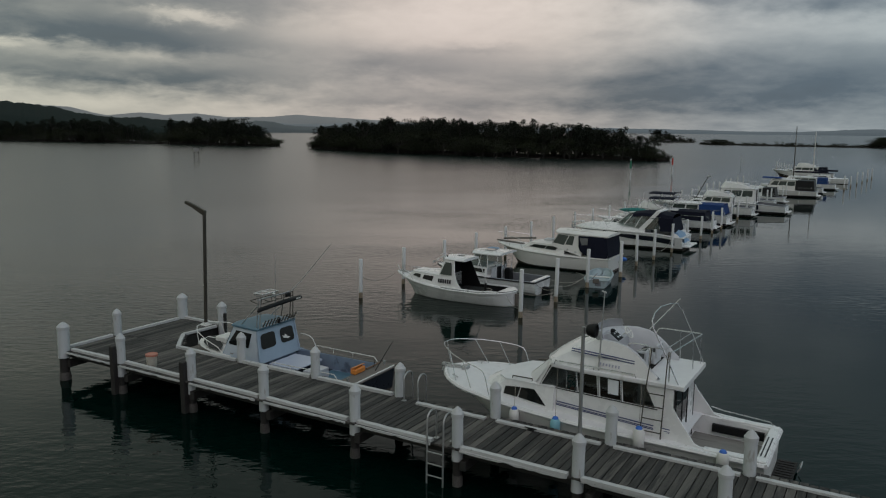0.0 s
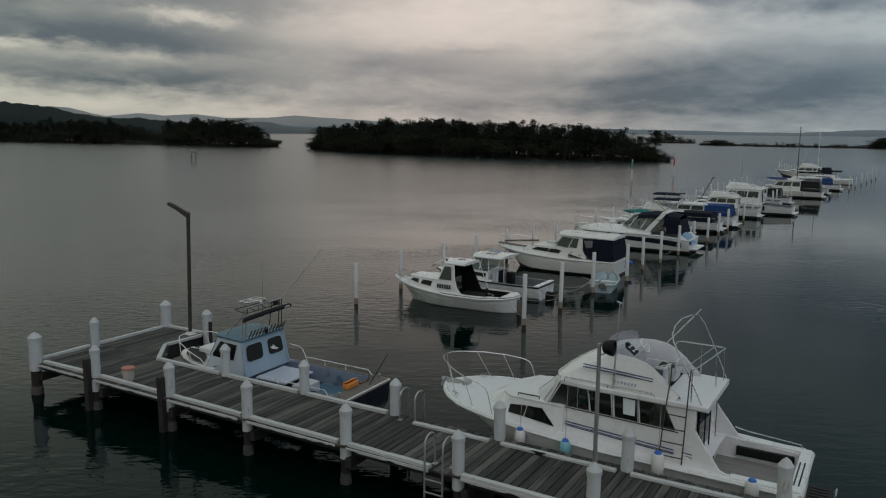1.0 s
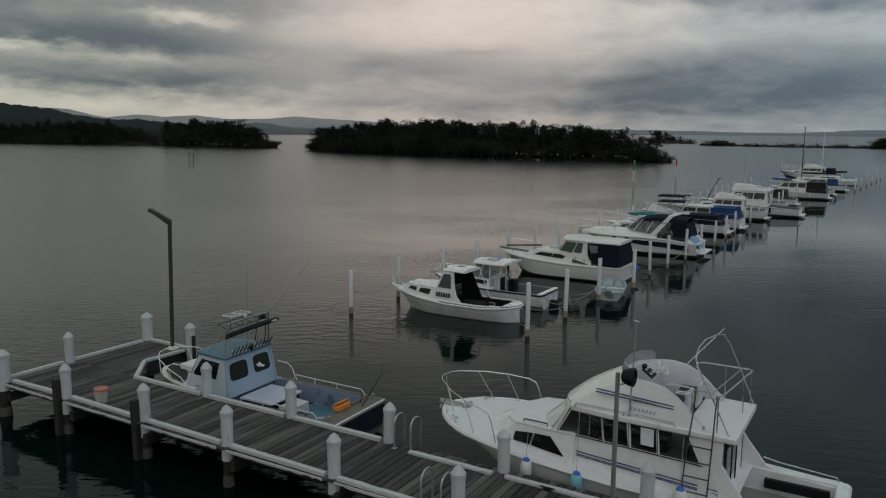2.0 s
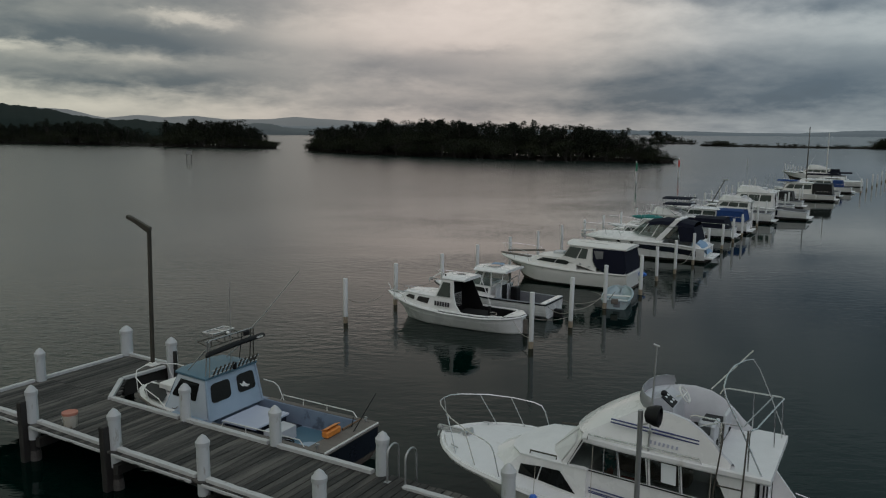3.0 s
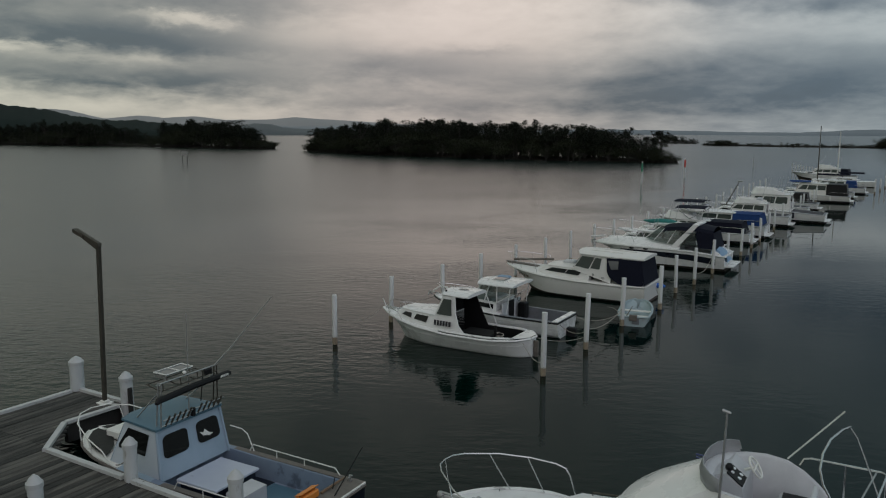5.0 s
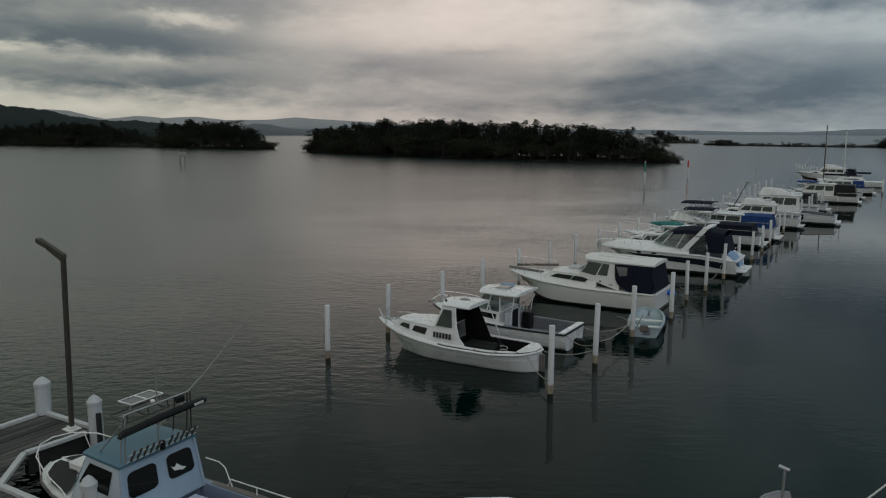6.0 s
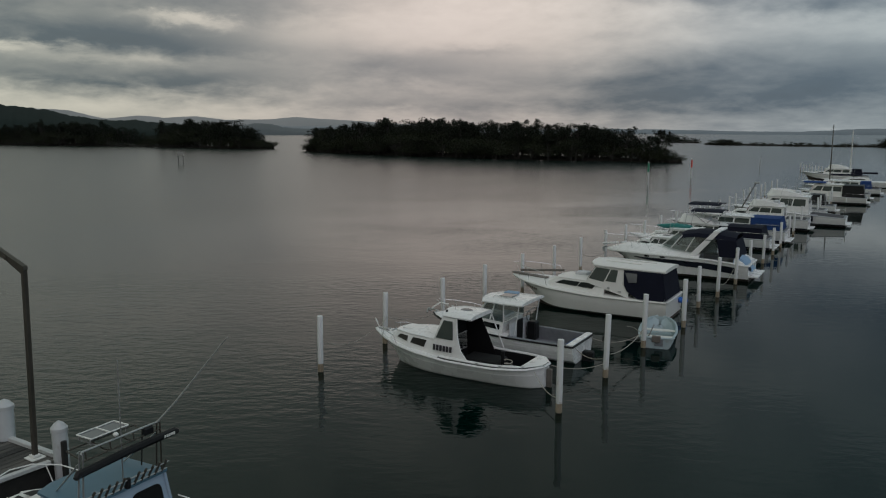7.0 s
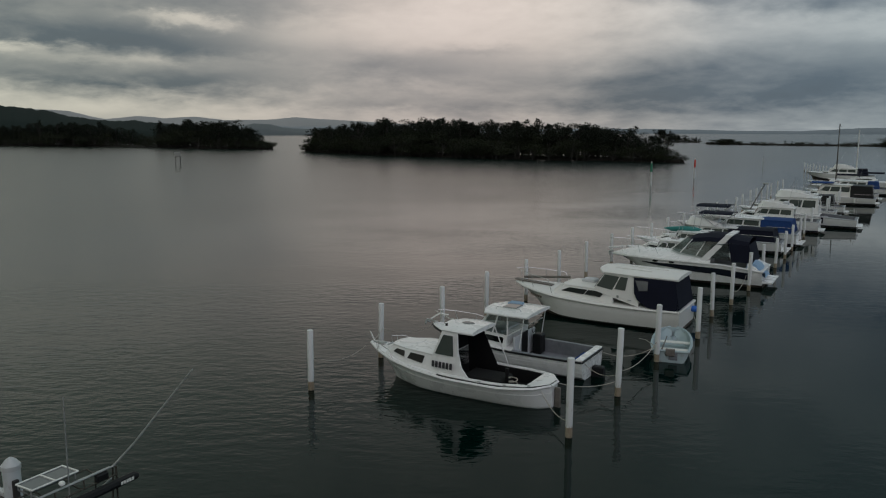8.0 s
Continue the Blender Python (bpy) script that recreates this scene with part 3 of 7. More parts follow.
ridge("backdrop_far_shore", 2600, 500, [(-0.30, 20), (-0.262, 26), (-0.238, 32), (-0.192, 26), (-0.135, 29), (-0.062, 26), (0.012, 24), (0.08, 14), (0.12, 3)], painted_haze("hazy_far_shore", (0.072, 0.085, 0.095)), "hazy wooded shore across the lake", 2.0, 2.0)
ridge("backdrop_east_shore", 3200, 300, [(0.02, 4), (0.10, 16), (0.18, 22), (0.263, 20), (0.311, 17), (0.363, 12), (0.426, 12), (0.46, 18), (0.50, 24), (0.54, 25), (0.65, 30)], painted_haze("hazy_east_shore", (0.062, 0.077, 0.090)), "slate-blue hazy shore under the cloud", 1.6, 4.0)
ridge("backdrop_hills", 4200, 300, [(-0.70, 110), (-0.602, 122), (-0.524, 122), (-0.49, 118), (-0.449, 110), (-0.425, 82), (-0.410, 70), (-0.375, 88), (-0.345, 76), (-0.31, 88), (-0.275, 68), (-0.225, 72), (-0.19, 86), (-0.15, 74), (-0.098, 62), (-0.062, 50), (-0.003, 40), (0.10, 30), (0.158, 12), (0.2, 2)], painted_haze("hazy_hills", (0.112, 0.119, 0.122)), "pale hazy range of far hills", 2.0, 3.0)

# ---- the jetty ----
jetty = thing("jetty", J, "weathered grey timber jetty with white kerbs and posts", "jetty")


def plank_mesh(length, width, seed):
    """A deck plank along y with rounded arrises, a slight cup and uneven ends."""
    r = random.Random(seed)
    sh = Shape()
    e0, e1 = r.uniform(-.012, .012), r.uniform(-.012, .012)
    rings = []
    for y, cup in ((e0, 0.0), (length * .5, r.uniform(-.004, .004)), (length + e1, 0.0)):
        w, t = width / 2, 0.045
        rings.append([(-w, y, -t), (-w, y, -0.008 + cup), (-w + .008, y, cup), (w - .008, y, cup), (w, y, -0.008 + cup), (w, y, -t)])
    return mesh_of("plank", sh.loft(rings), M_PLANK, 0)


PW = 0.19
walk_planks = [plank_mesh(2.34, PW - 0.018, i) for i in range(6)]
head_planks = [plank_mesh(2.86, PW - 0.018, 20 + i) for i in range(5)]


def lay_planks():
    r = random.Random(2)
    u = -2.98
    while u < 23.0:
        ob = part("plank", walk_planks[r.randrange(6)], M_PLANK, jetty)
        ob.location = (u + PW / 2, -0.14 + r.uniform(-.01, .01), DECK + r.uniform(-.005, .005))
        if u < -0.95:
            ob = part("plank", head_planks[r.randrange(5)], M_PLANK, jetty)
            ob.location = (u + PW / 2, 2.215, DECK + r.uniform(-.005, .005))
        elif u < 0.2:
            cut = 1.05 * (0.2 - u) / 1.15
            if cut > 0.12:
                ob = part("plank", plank_mesh(cut, PW - 0.018, 40), M_PLANK, jetty)
                ob.location = (u + PW / 2, 2.215, DECK)
        u += PW


# bearers under the deck and crossheads at the piles
N_POSTS = [0.0, 3.10, 5.97, 9.05, 12.03, 14.96, 17.96]
F_POSTS = [3.03, 6.03, 8.98, 11.97, 15.0, 18.1]


def jetty_frame():
    for v in (0.16, 1.05, 1.98):
        for a in range(-3, 23, 4):
            part("bearer", Shape().box(a, min(a + 3.99, 22.9), v - .07, v + .07, DECK - .28, DECK - .05, .012), M_BEARER, jetty)
    for v in (3.0, 3.9, 4.95):
        part("bearer", Shape().box(-2.95, -0.95, v - .07, v + .07, DECK - .28, DECK - .05, .012), M_BEARER, jetty)
    part("bearer", Shape().box(-3.0, -2.86, 2.3, 5.0, DECK - .5, DECK - .29, .012), M_BEARER, jetty)
    part("bearer", Shape().box(-1.06, -0.92, 3.3, 5.0, DECK - .5, DECK - .06, .012), M_BEARER, jetty)
    for u in (-2.75, 0.12, 3.05, 6.0, 8.98, 12.0, 15.05, 18.05):
        part("crosshead", Shape().box(u + .16, u + .32, -0.12, 2.25, DECK - .52, DECK - .285, .012), M_BEARER, jetty)


def kerb(a, b, seed, w=0.13, h=0.08, lift=0.002):
    """A white kerb timber from a to b in the jetty's frame, its edge chipped."""
    r = random.Random(seed)
    a, b = Vector((*a, 0)), Vector((*b, 0))
    d = (b - a)
    l = d.length
    d.normalize()
    s = Vector((-d.y, d.x, 0))
    n = max(3, int(l / 0.16))
    rings = []
    for i in range(n + 1):
        p = a + d * l * i / n
        j = r.uniform(-.0025, .0025)
        c = r.uniform(0.005, 0.010) if r.random() > .08 else r.uniform(.014, .024)
        z0, z1 = DECK + lift, DECK + lift + h + j
        hw = w / 2
        rings.append([p + s * y + Vector((0, 0, z)) for y, z in ((-hw, z0), (-hw + r.uniform(-.002, .002), z1 - c), (-hw + c, z1), (hw - c, z1), (hw, z1 - c), (hw, z0))])
    return part("kerb", Shape().loft(rings), M_KERB, jetty, smooth=0)


def fascia(a, b, v, seed):
    """A white painted edge board under the kerb, its lower edge broken away in places."""
    r = random.Random(seed)
    n = max(4, int((b - a) / 0.12))
    rings = []
    for i in range(n + 1):
        u = a + (b - a) * i / n
        low = DECK - .055 + (r.uniform(.012, .034) if r.random() < .14 else r.uniform(-.003, .003))
        rings.append([(u, v, low), (u, v - .035, low), (u, v - .035, DECK), (u, v, DECK)])
    return part("edge_board", Shape().loft(rings), M_KERB, jetty, smooth=0)


def jetty_kerbs():
    near = lambda u: .085 - .0145 * u
    for i in range(len(N_POSTS)):
        a = N_POSTS[i] + .16
        b = (N_POSTS[i + 1] - .16) if i + 1 < len(N_POSTS) else 22.9
        if i == 3:
            b = 11.4
        kerb((a, near(a)), (b, near(b)), i)
        fascia(a, b, -.155, 80 + i)
    kerb((-2.5, .05), (-0.16, .08), 31)
    fascia(-2.5, -.16, -.155, 90)
    for i in range(len(F_POSTS)):
        a = F_POSTS[i] + .16
        b = (F_POSTS[i + 1] - .16) if i + 1 < len(F_POSTS) else 22.9
        if i == 2:
            a = 9.75
        v1, h = (2.05, .085) if i < 2 else (1.84, .06)
        kerb((a, v1), (b, v1), 50 + i, h=h)
    kerb((0.25, 2.08), (2.87, 2.06), 60)
    kerb((0.20, 2.04), (-0.93, 3.24), 61)
    kerb((-0.93, 3.28), (-0.84, 4.68), 62)
    kerb((-1.0, 4.98), (-2.8, 4.98), 63)
    kerb((-2.93, 4.75), (-2.93, 2.2), 64)
    kerb((-2.93, 1.85), (-2.9, 0.1), 65)


def sleeve_shape(r, z0, z1, seg=18):
    return Shape().loft([[(q * math.cos(k * math.tau / seg), q * math.sin(k * math.tau / seg), z) for k in range(seg)] for q, z in ((r, z0), (r, z1 - .01), (r - .01, z1))])


def cap_shape(r, z, tall=0.15, seg=18):
    return Shape().loft([[(q * math.cos(k * math.tau / seg), q * math.sin(k * math.tau / seg), h) for k in range(seg)]
                         for q, h in ((r + .012, z - .09), (r + .012, z), (r - .01, z + .02), (r * .62, z + tall * .62), (r * .22, z + tall * .93), (0.02, z + tall))])


def post(u, v, top, low, seed, rust=False, fender=False, r=0.135):
    """A jetty pile: timber in the water, a white sleeve with a cone cap above."""
    g = random.Random(seed)
    pile = part("pile", Shape().tube([(g.uniform(-.02, .02), g.uniform(-.02, .02), -1.4), (0, 0, 0.3), (0, 0, top - .25)], [r * .84, r * .82, r * .8], 12), M_PILE, jetty, "dark tarred timber pile under a white sleeve")
    pile.location = (u, v, 0)
    pile.rotation_euler = (radians(g.uniform(-.8, .8)), radians(g.uniform(-.8, .8)), g.uniform(0, 6))
    part("sleeve", sleeve_shape(r, low, top - .2), M_POST, pile, "white plastic sleeve")
    part("cap", cap_shape(r + .004, top - .15, 0.15), M_CAP, pile, "white cone cap")
    ring = [(0.9 * r * math.cos(a) * 1.02, 0.9 * r * math.sin(a) * 1.02) for a in np.linspace(0, math.tau, 14)]
    crust = Shape().loft([[(x * q * g.uniform(.96, 1.1), y * q * g.uniform(.96, 1.1), z) for x, y in ring[:-1]] for q, z in ((.92, -.3), (1.0, -.06), (1.02, .08), (.97, .2), (.92, .26))])
    part("oyster_crust", crust, M_OYSTER, pile, "pale oyster crust at the tide line", smooth=0)
    pile.rotation_euler.z = 0
    if rust:
        sh = Shape()
        a0 = radians(200 + g.uniform(-8, 8))
        pts = []
        for i in range(7):
            z = low + (top - .32 - low) * i / 6
            w = g.uniform(.10, .26)
            pts.append([((r + .004) * math.cos(a0 + k * w), (r + .004) * math.sin(a0 + k * w), z) for k in (-1, -.4, .2, 1)])
        part("rust_strip", sh.loft(pts, False, False), M_RUST, pile, "brown rubbed strip down the sleeve")
    if fender:
        part("fender_timber", Shape().box(-.20, -.02, -r - .15, -r + .05, -.6, top - .38, .02), M_BEARER, pile, "dark squared fender timber")
    return pile


def jetty_posts():
    for i, u in enumerate(N_POSTS):
        post(u, -0.02 + (0.1 if i == 1 else 0.05), 1.92, 0.62 if i in (2, 3, 4, 5) else .55, i, rust=i >= 2, fender=i < 2)
    for i, u in enumerate(F_POSTS):
        post(u, 2.12 if i < 4 else 2.03, 1.92 if i < 5 else 1.98, 0.6, 20 + i)
    post(-2.72, -0.12, 1.93, .75, 41, r=.185)
    post(-2.86, 2.03, 1.93, .8, 42)
    post(-2.98, 4.98, 1.93, .8, 43, r=.185)
    post(-0.72, 4.9, 1.9, .6, 44, r=.16)
    part("fender_timber", Shape().box(-.575, -.50, 4.78, 4.90, -.6, 1.5, .015), M_BEARER, jetty)


jetty_frame()
jetty_kerbs()
jetty_posts()


def ladder(u, v, side):
    """A stainless boarding ladder hooked over the deck's edge; side -1 hangs towards the camera's side of the walkway."""
    top = thing("boarding_ladder", J @ pose(u, v, 0, 0, 0, 0 if side < 0 else 180), "bent stainless steel boarding ladder on the jetty edge", "ladder", "jetty ladders")
    for x in (0, 0.44):
        rail = [(x, 0.42, DECK), (x, 0.42, DECK + .55)] + [(x, 0.21 + 0.21 * math.cos(radians(a)), DECK + .55 + .21 * math.sin(radians(a))) for a in range(20, 161, 20)] + [(x, 0, DECK + .55), (x, -.02, -.5)]
        part("rail", Shape().tube(rail, 0.022, 8), M_GALV, top)
        part("foot_plate", Shape().box(x - .06, x + .06, .36, .48, DECK, DECK + .012, .003), M_GALV, top)
    for k in range(5):
        part("rung", Shape().tube([(0, -.01, DECK - .18 - .29 * k), (.44, -.01, DECK - .18 - .29 * k)], .018, 8), M_GALV, top)


ladder(11.36, -.24, -1)
ladder(9.75, 2.30, 1)


def jetty_lamp():
    top = thing("lamp_post", J @ pose(-1.40, 4.70, DECK, 0, 2.0, 0), "tall dark steel lamp post with a slanting lamp arm", "lamp post")
    part("base_plate", Shape().box(-.16, .16, -.16, .16, 0, .03, .008).box(-.09, .09, -.09, .09, .03, .09, .01), M_FENDER, top, "pale concrete-stained footing")
    part("pole", Shape().box(-.050, .050, -.050, .050, .05, 4.2, .012), M_DARKSTEEL, top)
    arm = part("arm", Shape().prism([(-.06, -.05, 4.12), (.07, -.05, 4.2), (.05, -.05, 4.28), (-.75, -.05, 4.52), (-.78, -.05, 4.42)], (0, .1, 0)), M_DARKSTEEL, top)
    part("lamp_head", Shape().prism([(-.95, -.075, 4.46), (-.55, -.075, 4.35), (-.53, -.075, 4.42), (-.93, -.075, 4.56)], (0, .15, 0)), M_DARKSTEEL, top)
    part("lens", Shape().prism([(-.92, -.06, 4.45), (-.58, -.06, 4.355), (-.58, -.06, 4.345), (-.92, -.06, 4.435)], (0, .12, 0)), M_LAMP, top, "pale lamp lens, unlit")
    part("cable_clip", Shape().box(-.075, -.06, -.03, .03, 1.48, 1.56, .004), M_FENDER, top)


jetty_lamp()


def floodlight_pole():
    top = thing("floodlight_pole", J @ pose(14.97, .05, 1.9), "grey galvanised pole with a black floodlight, on a jetty post", "floodlight")
    part("pole", Shape().tube([(0, 0, -.08), (0, 0, 2.32)], [.042, .036], 10), M_GALV, top)
    part("bracket", Shape().tube([(0, 0, 2.1), (.1, .02, 2.14), (.17, .02, 2.2)], .016, 6), M_GALV, top)
    part("lamp_head", Shape().loft([[(x, .02 + q * math.cos(k * math.tau / 14), 2.27 + q * math.sin(k * math.tau / 14)) for k in range(14)] for x, q in ((.06, .05), (.09, .11), (.2, .15), (.27, .155), (.28, .13), (.24, .12))]), M_BLACK, top, "black round floodlight head")


floodlight_pole()


def bucket():
    top = thing("bucket", J @ pose(1.06, .32, DECK) @ Matrix.Scale(1.15, 4), "pale dirty plastic bucket with a faded red lid", "bucket")
    ring = lambda q, z: [(q * math.cos(k * math.tau / 18), q * math.sin(k * math.tau / 18), z) for k in range(18)]
    part("body", Shape().loft([ring(.125, 0), (ring(.13, .01)), ring(.148, .27), ring(.155, .275), ring(.155, .30), ring(.148, .305)]), M_STAINED, top)
    part("lid", Shape().loft([ring(.162, .285), ring(.164, .33), ring(.155, .34), ring(.14, .33), ring(.02, .328)]), M_FADED, top, "faded red lid")
    part("handle", Shape().tube([(-.155, 0, .27), (-.15, -.1, .2), (0, -.165, .14), (.15, -.1, .2), (.155, 0, .27)], .004, 5), M_GALV, top)


M_STAINED = mat("stained_bucket_plastic", (0.36, 0.33, 0.27), (0.55, 0.52, 0.46), 0.6, 9, bump=0.05, stain=((0.2, 0.16, 0.11), 8, 0.45))
M_FADED = mat("faded_red_plastic", (0.36, 0.13, 0.09), (0.50, 0.22, 0.16), 0.6, 9, bump=0.05)
bucket()
cleat = thing("cleat", J @ pose(13.1, 1.75, DECK), "black iron mooring cleat on the deck planks", "cleat")
part("base", Shape().box(-.09, .09, -.03, .03, 0, .03, .01), M_BLACK, cleat)
part("horn", Shape().tube([(-.16, 0, .075), (-.08, 0, .065), (0, 0, .06), (.08, 0, .065), (.16, 0, .075)], [.012, .02, .024, .02, .012], 8), M_BLACK, cleat)


# ---- mooring piles ----
def mooring_pile(u, v, h, seed, r=0.10):
    g = random.Random(seed)
    top = thing("mooring_pile", J @ pose(u, v, 0, g.uniform(-1.2, 1.2), g.uniform(-1.2, 1.2), 0), "white sleeved mooring pile with a rusty tide mark", "mooring pile", "mooring piles")
    part("core", Shape().tube([(0, 0, -1.5), (0, 0, .35)], r * .93, 12), M_PILE, top)
    part("tide_band", Shape().tube([(0, 0, .02), (0, 0, .12), (0, 0, .32 + g.uniform(0, .1))], [r * 1.0, r * 1.03, r * .99], 12), M_STAIN, top, "brown and white tide stain")
    part("sleeve", Shape().tube([(0, 0, .3), (0, 0, h - .012), (0, 0, h)], [r, r, r * .94], 14), M_SLEEVE, top)
    return top


def build_mooring_piles():
    g = random.Random(9)
    near = [(6.4, 15.6, 2.2), (6.5, 19.4, 2.15), (6.55, 23.6, 2.08), (7.1, 27.5, 2.05), (6.8, 31.6, 1.95), (7.1, 34.4, 2.0), (7.25, 38.3, 2.0)]
    v = 42.4
    while v < 108:
        near.append((7.3 + .012 * (v - 40) + g.uniform(-.15, .15), v, g.uniform(1.8, 2.05)))
        v += 3.9 + g.uniform(-.25, .25)
    far = [(-1.95, 15.0, 1.95), (-2.1, 19.0, 2.0), (-1.7, 22.7, 2.0), (-1.73, 26.5, 2.0), (-1.56, 30.3, 2.0), (-1.3, 33.8, 2.0), (-1.22, 37.6, 2.0), (-1.1, 41.6, 2.0), (-.95, 45.2, 2.0), (-.6, 48.3, 2.0), (-.55, 52.3, 2.0), (-.26, 55.7, 2.0)]
    v = 59.6
    while v < 108:
        far.append((-.2 + .012 * (v - 56) + g.uniform(-.15, .15), v, g.uniform(1.85, 2.05)))
        v += 3.9 + g.uniform(-.25, .25)
    for i, (u, v, h) in enumerate(near + far):
        mooring_pile(u, v, h, i, 0.095 if v < 30 else 0.088)


build_mooring_piles()

# ---- boats ----
BOWED = ([0, .25, .5, .68, .82, .92, .97, 1.0], [.92, .99, 1.0, .93, .72, .43, .22, .03])


class Boat:
    """A hull with its bow towards +x, the stern at x = 0 and the waterline at z = 0; parts are hung on one empty."""

    def __init__(self, name, u, v, length, beam, sheer, label, plan=BOWED, turn=0.0, rake=0.9, draught=0.45, category="boat", group="moored boats", stern=0.0):
        self.top = thing(name, J @ pose(u, v, 0, 0, 0, 180 + turn), label, category, group)
        self.L, self.B, self.rake, self.draught = length, beam, rake, draught
        self.sx, self.sz = [p[0] for p in sheer], [p[1] for p in sheer]
        self.plan, self.stern = plan, stern

    def half(self, x):
        return float(np.interp((x - self.stern) / (self.L - self.stern), *self.plan)) * self.B / 2

    def z(self, x):
        return float(np.interp(x, self.sx, self.sz))

    def add(self, name, sh, m, label="", parent=None, smooth=35):
        return part(name, sh, m, parent or self.top, label, smooth)

    def hull(self, topside, bottom, chine=0.16, flare=0.86, n=26, strake=None, sr=0.03, label="", boot=None, strips=0):
        ts = [1 - (1 - i / n) ** 1.35 for i in range(n + 1)]
        upper, lower = [], []
        for t in ts:
            x = self.stern + t * (self.L - self.stern)
            b, zs = self.half(x), self.z(x)
            rise = max(0.0, (t - .55) / .45) ** 2.2
            zc = chine * (1 + 1.2 * rise) + (zs - .15 - chine) * rise * .55
            zk = -self.draught * (1 - .25 * t) + (zs + self.draught * .7) * max(0.0, (t - .86) / .14) ** 2 * .55
            bc = b * (flare - .45 * rise)
            cut = self.rake * rise
            xs, xm, xc, xk = x, x - cut * .35, x - cut * .8, x - cut * 1.15
            bm_ = b * .5 + bc * .5 + .03 * b * (1 - 2.4 * rise)
            zm = (zs + zc) / 2
            row = [(xs, b, zs), (xs * .5 + xm * .5, b * .5 + bm_ * .5 + .01, zs * .5 + zm * .5), (xm, bm_, zm), (xc, bc, zc)]
            upper.append((row, [(p[0], -p[1], p[2]) for p in row]))
            lower.append([(xc, bc, zc), (xc, bc * .97, zc - .03), (xk, 0, zk), (xc, -bc * .97, zc - .03), (xc, -bc, zc)])
        self.rows = [r[0] for r in upper]
        sh = Shape()
        sh.loft([r[0] for r in upper], False, False)
        sh.loft([r[1] for r in upper], False, False)
        a, b_ = upper[0]
        sh.add(a + b_[::-1], [tuple(range(8))])
        h = self.add("hull", sh, topside, label, smooth=40)
        sh = Shape().loft(lower, False, False)
        sh.add(lower[0], [tuple(range(5))])
        self.add("bottom", sh, bottom, "worn dark antifouling", smooth=40)
        if strips:
            for s in (0, 1):
                for k in range(1, strips + 1):
                    f = k / (strips + 1)
                    pts = []
                    for r in upper[:-3]:
                        q = r[s]
                        i = f * 3
                        j = int(min(i, 2.999))
                        w = i - j
                        pts.append(tuple(q[j][c] * (1 - w) + q[j + 1][c] * w for c in range(3)))
                    self.add("lap_strip", Shape().tube(pts, .007, 5), topside, parent=h)
        if strake:
            for s in (1, -1):
                self.add("rubbing_strake", Shape().tube([(x + .01, s * (self.half(x) + .012), self.z(x) - .03) for x in (self.stern + t * (self.L - self.stern) for t in ts)], sr, 6), strake, parent=h)
            self.add("rubbing_strake", Shape().tube([(self.stern - .012, y, self.z(self.stern) - .03) for y in np.linspace(-self.half(self.stern), self.half(self.stern), 5)], sr, 6), strake, parent=h)
        if boot:
            for s in (0, 1):
                rows = []
                for r in upper[:-2]:
                    p, q = r[s][2], r[s][3]
                    sg = 1 if s == 0 else -1
                    rows.append([(p[0] * w + q[0] * (1 - w), (p[1] * w + q[1] * (1 - w)) + sg * .006, p[2] * w + q[2] * (1 - w)) for w in (0.02, .28)])
                self.add("boot_stripe", Shape().loft(rows, False, False), boot, parent=h)
        return h

    def skin(self, x, z):
        """The hull's half-breadth at a height on the topsides."""
        row = min(self.rows, key=lambda r: abs(r[0][0] - x))
        return float(np.interp(z, [p[2] for p in row[::-1]], [p[1] for p in row[::-1]]))

    def deck(self, x0, x1, m, camber=.06, inset=.0, up=.0, name="deck", toe=True, label=""):
        rows = []
        for i in range(15):
            x = x0 + (x1 - x0) * i / 14
            b, z = max(self.half(x) - inset, .01), self.z(x) + up
            rows.append([(x, b * k, z + camber * (1 - k * k) * min(1, b)) for k in (1, .8, .45, 0, -.45, -.8, -1)])
        d = self.add(name, Shape().loft(rows, False, False), m, label)
        if toe:
            for s in (1, -1):
                self.add("toe_rail", Shape().tube([(x, s * max(self.half(x) - .02, .01), self.z(x) + .012) for x in np.linspace(x0, x1, 14)], .02, 6), m, parent=d)
        return d

    def cockpit(self, x0, x1, floor, m, side=.2, stern=.15, floor_m=None, label=""):
        rows = []
        for x, lift in [(x0, 1), (x0 + stern, 1), (x0 + stern + .02, 0)] + [(x0 + stern + .02 + (x1 - x0 - stern - .05) * i / 8, 0) for i in range(1, 9)] + [(x1, 1)]:
            b, z = self.half(x), self.z(x)
            f = z if lift else floor
            w = b - side
            rows.append([(x, b, z), (x, w + .02, z + .012), (x, w, z), (x, w - .03, f + .02 * (1 - lift)), (x, w - .06, f), (x, 0, f + .012 * (1 - lift)), (x, -w + .06, f), (x, -w + .03, f + .02 * (1 - lift)), (x, -w, z), (x, -w - .02, z + .012), (x, -b, z)])
        c = self.add("cockpit", Shape().loft(rows, False, False), m, label)
        if floor_m:
            w0, w1 = self.half(x0 + stern) - side - .08, self.half(x1) - side - .08
            self.add("sole", Shape().prism([(x0 + stern + .06, w0, floor + .014), (x1 - .08, w1, floor + .014), (x1 - .08, -w1, floor + .014), (x0 + stern + .06, -w0, floor + .014)], (0, 0, .01)), floor_m, parent=c)
        return c

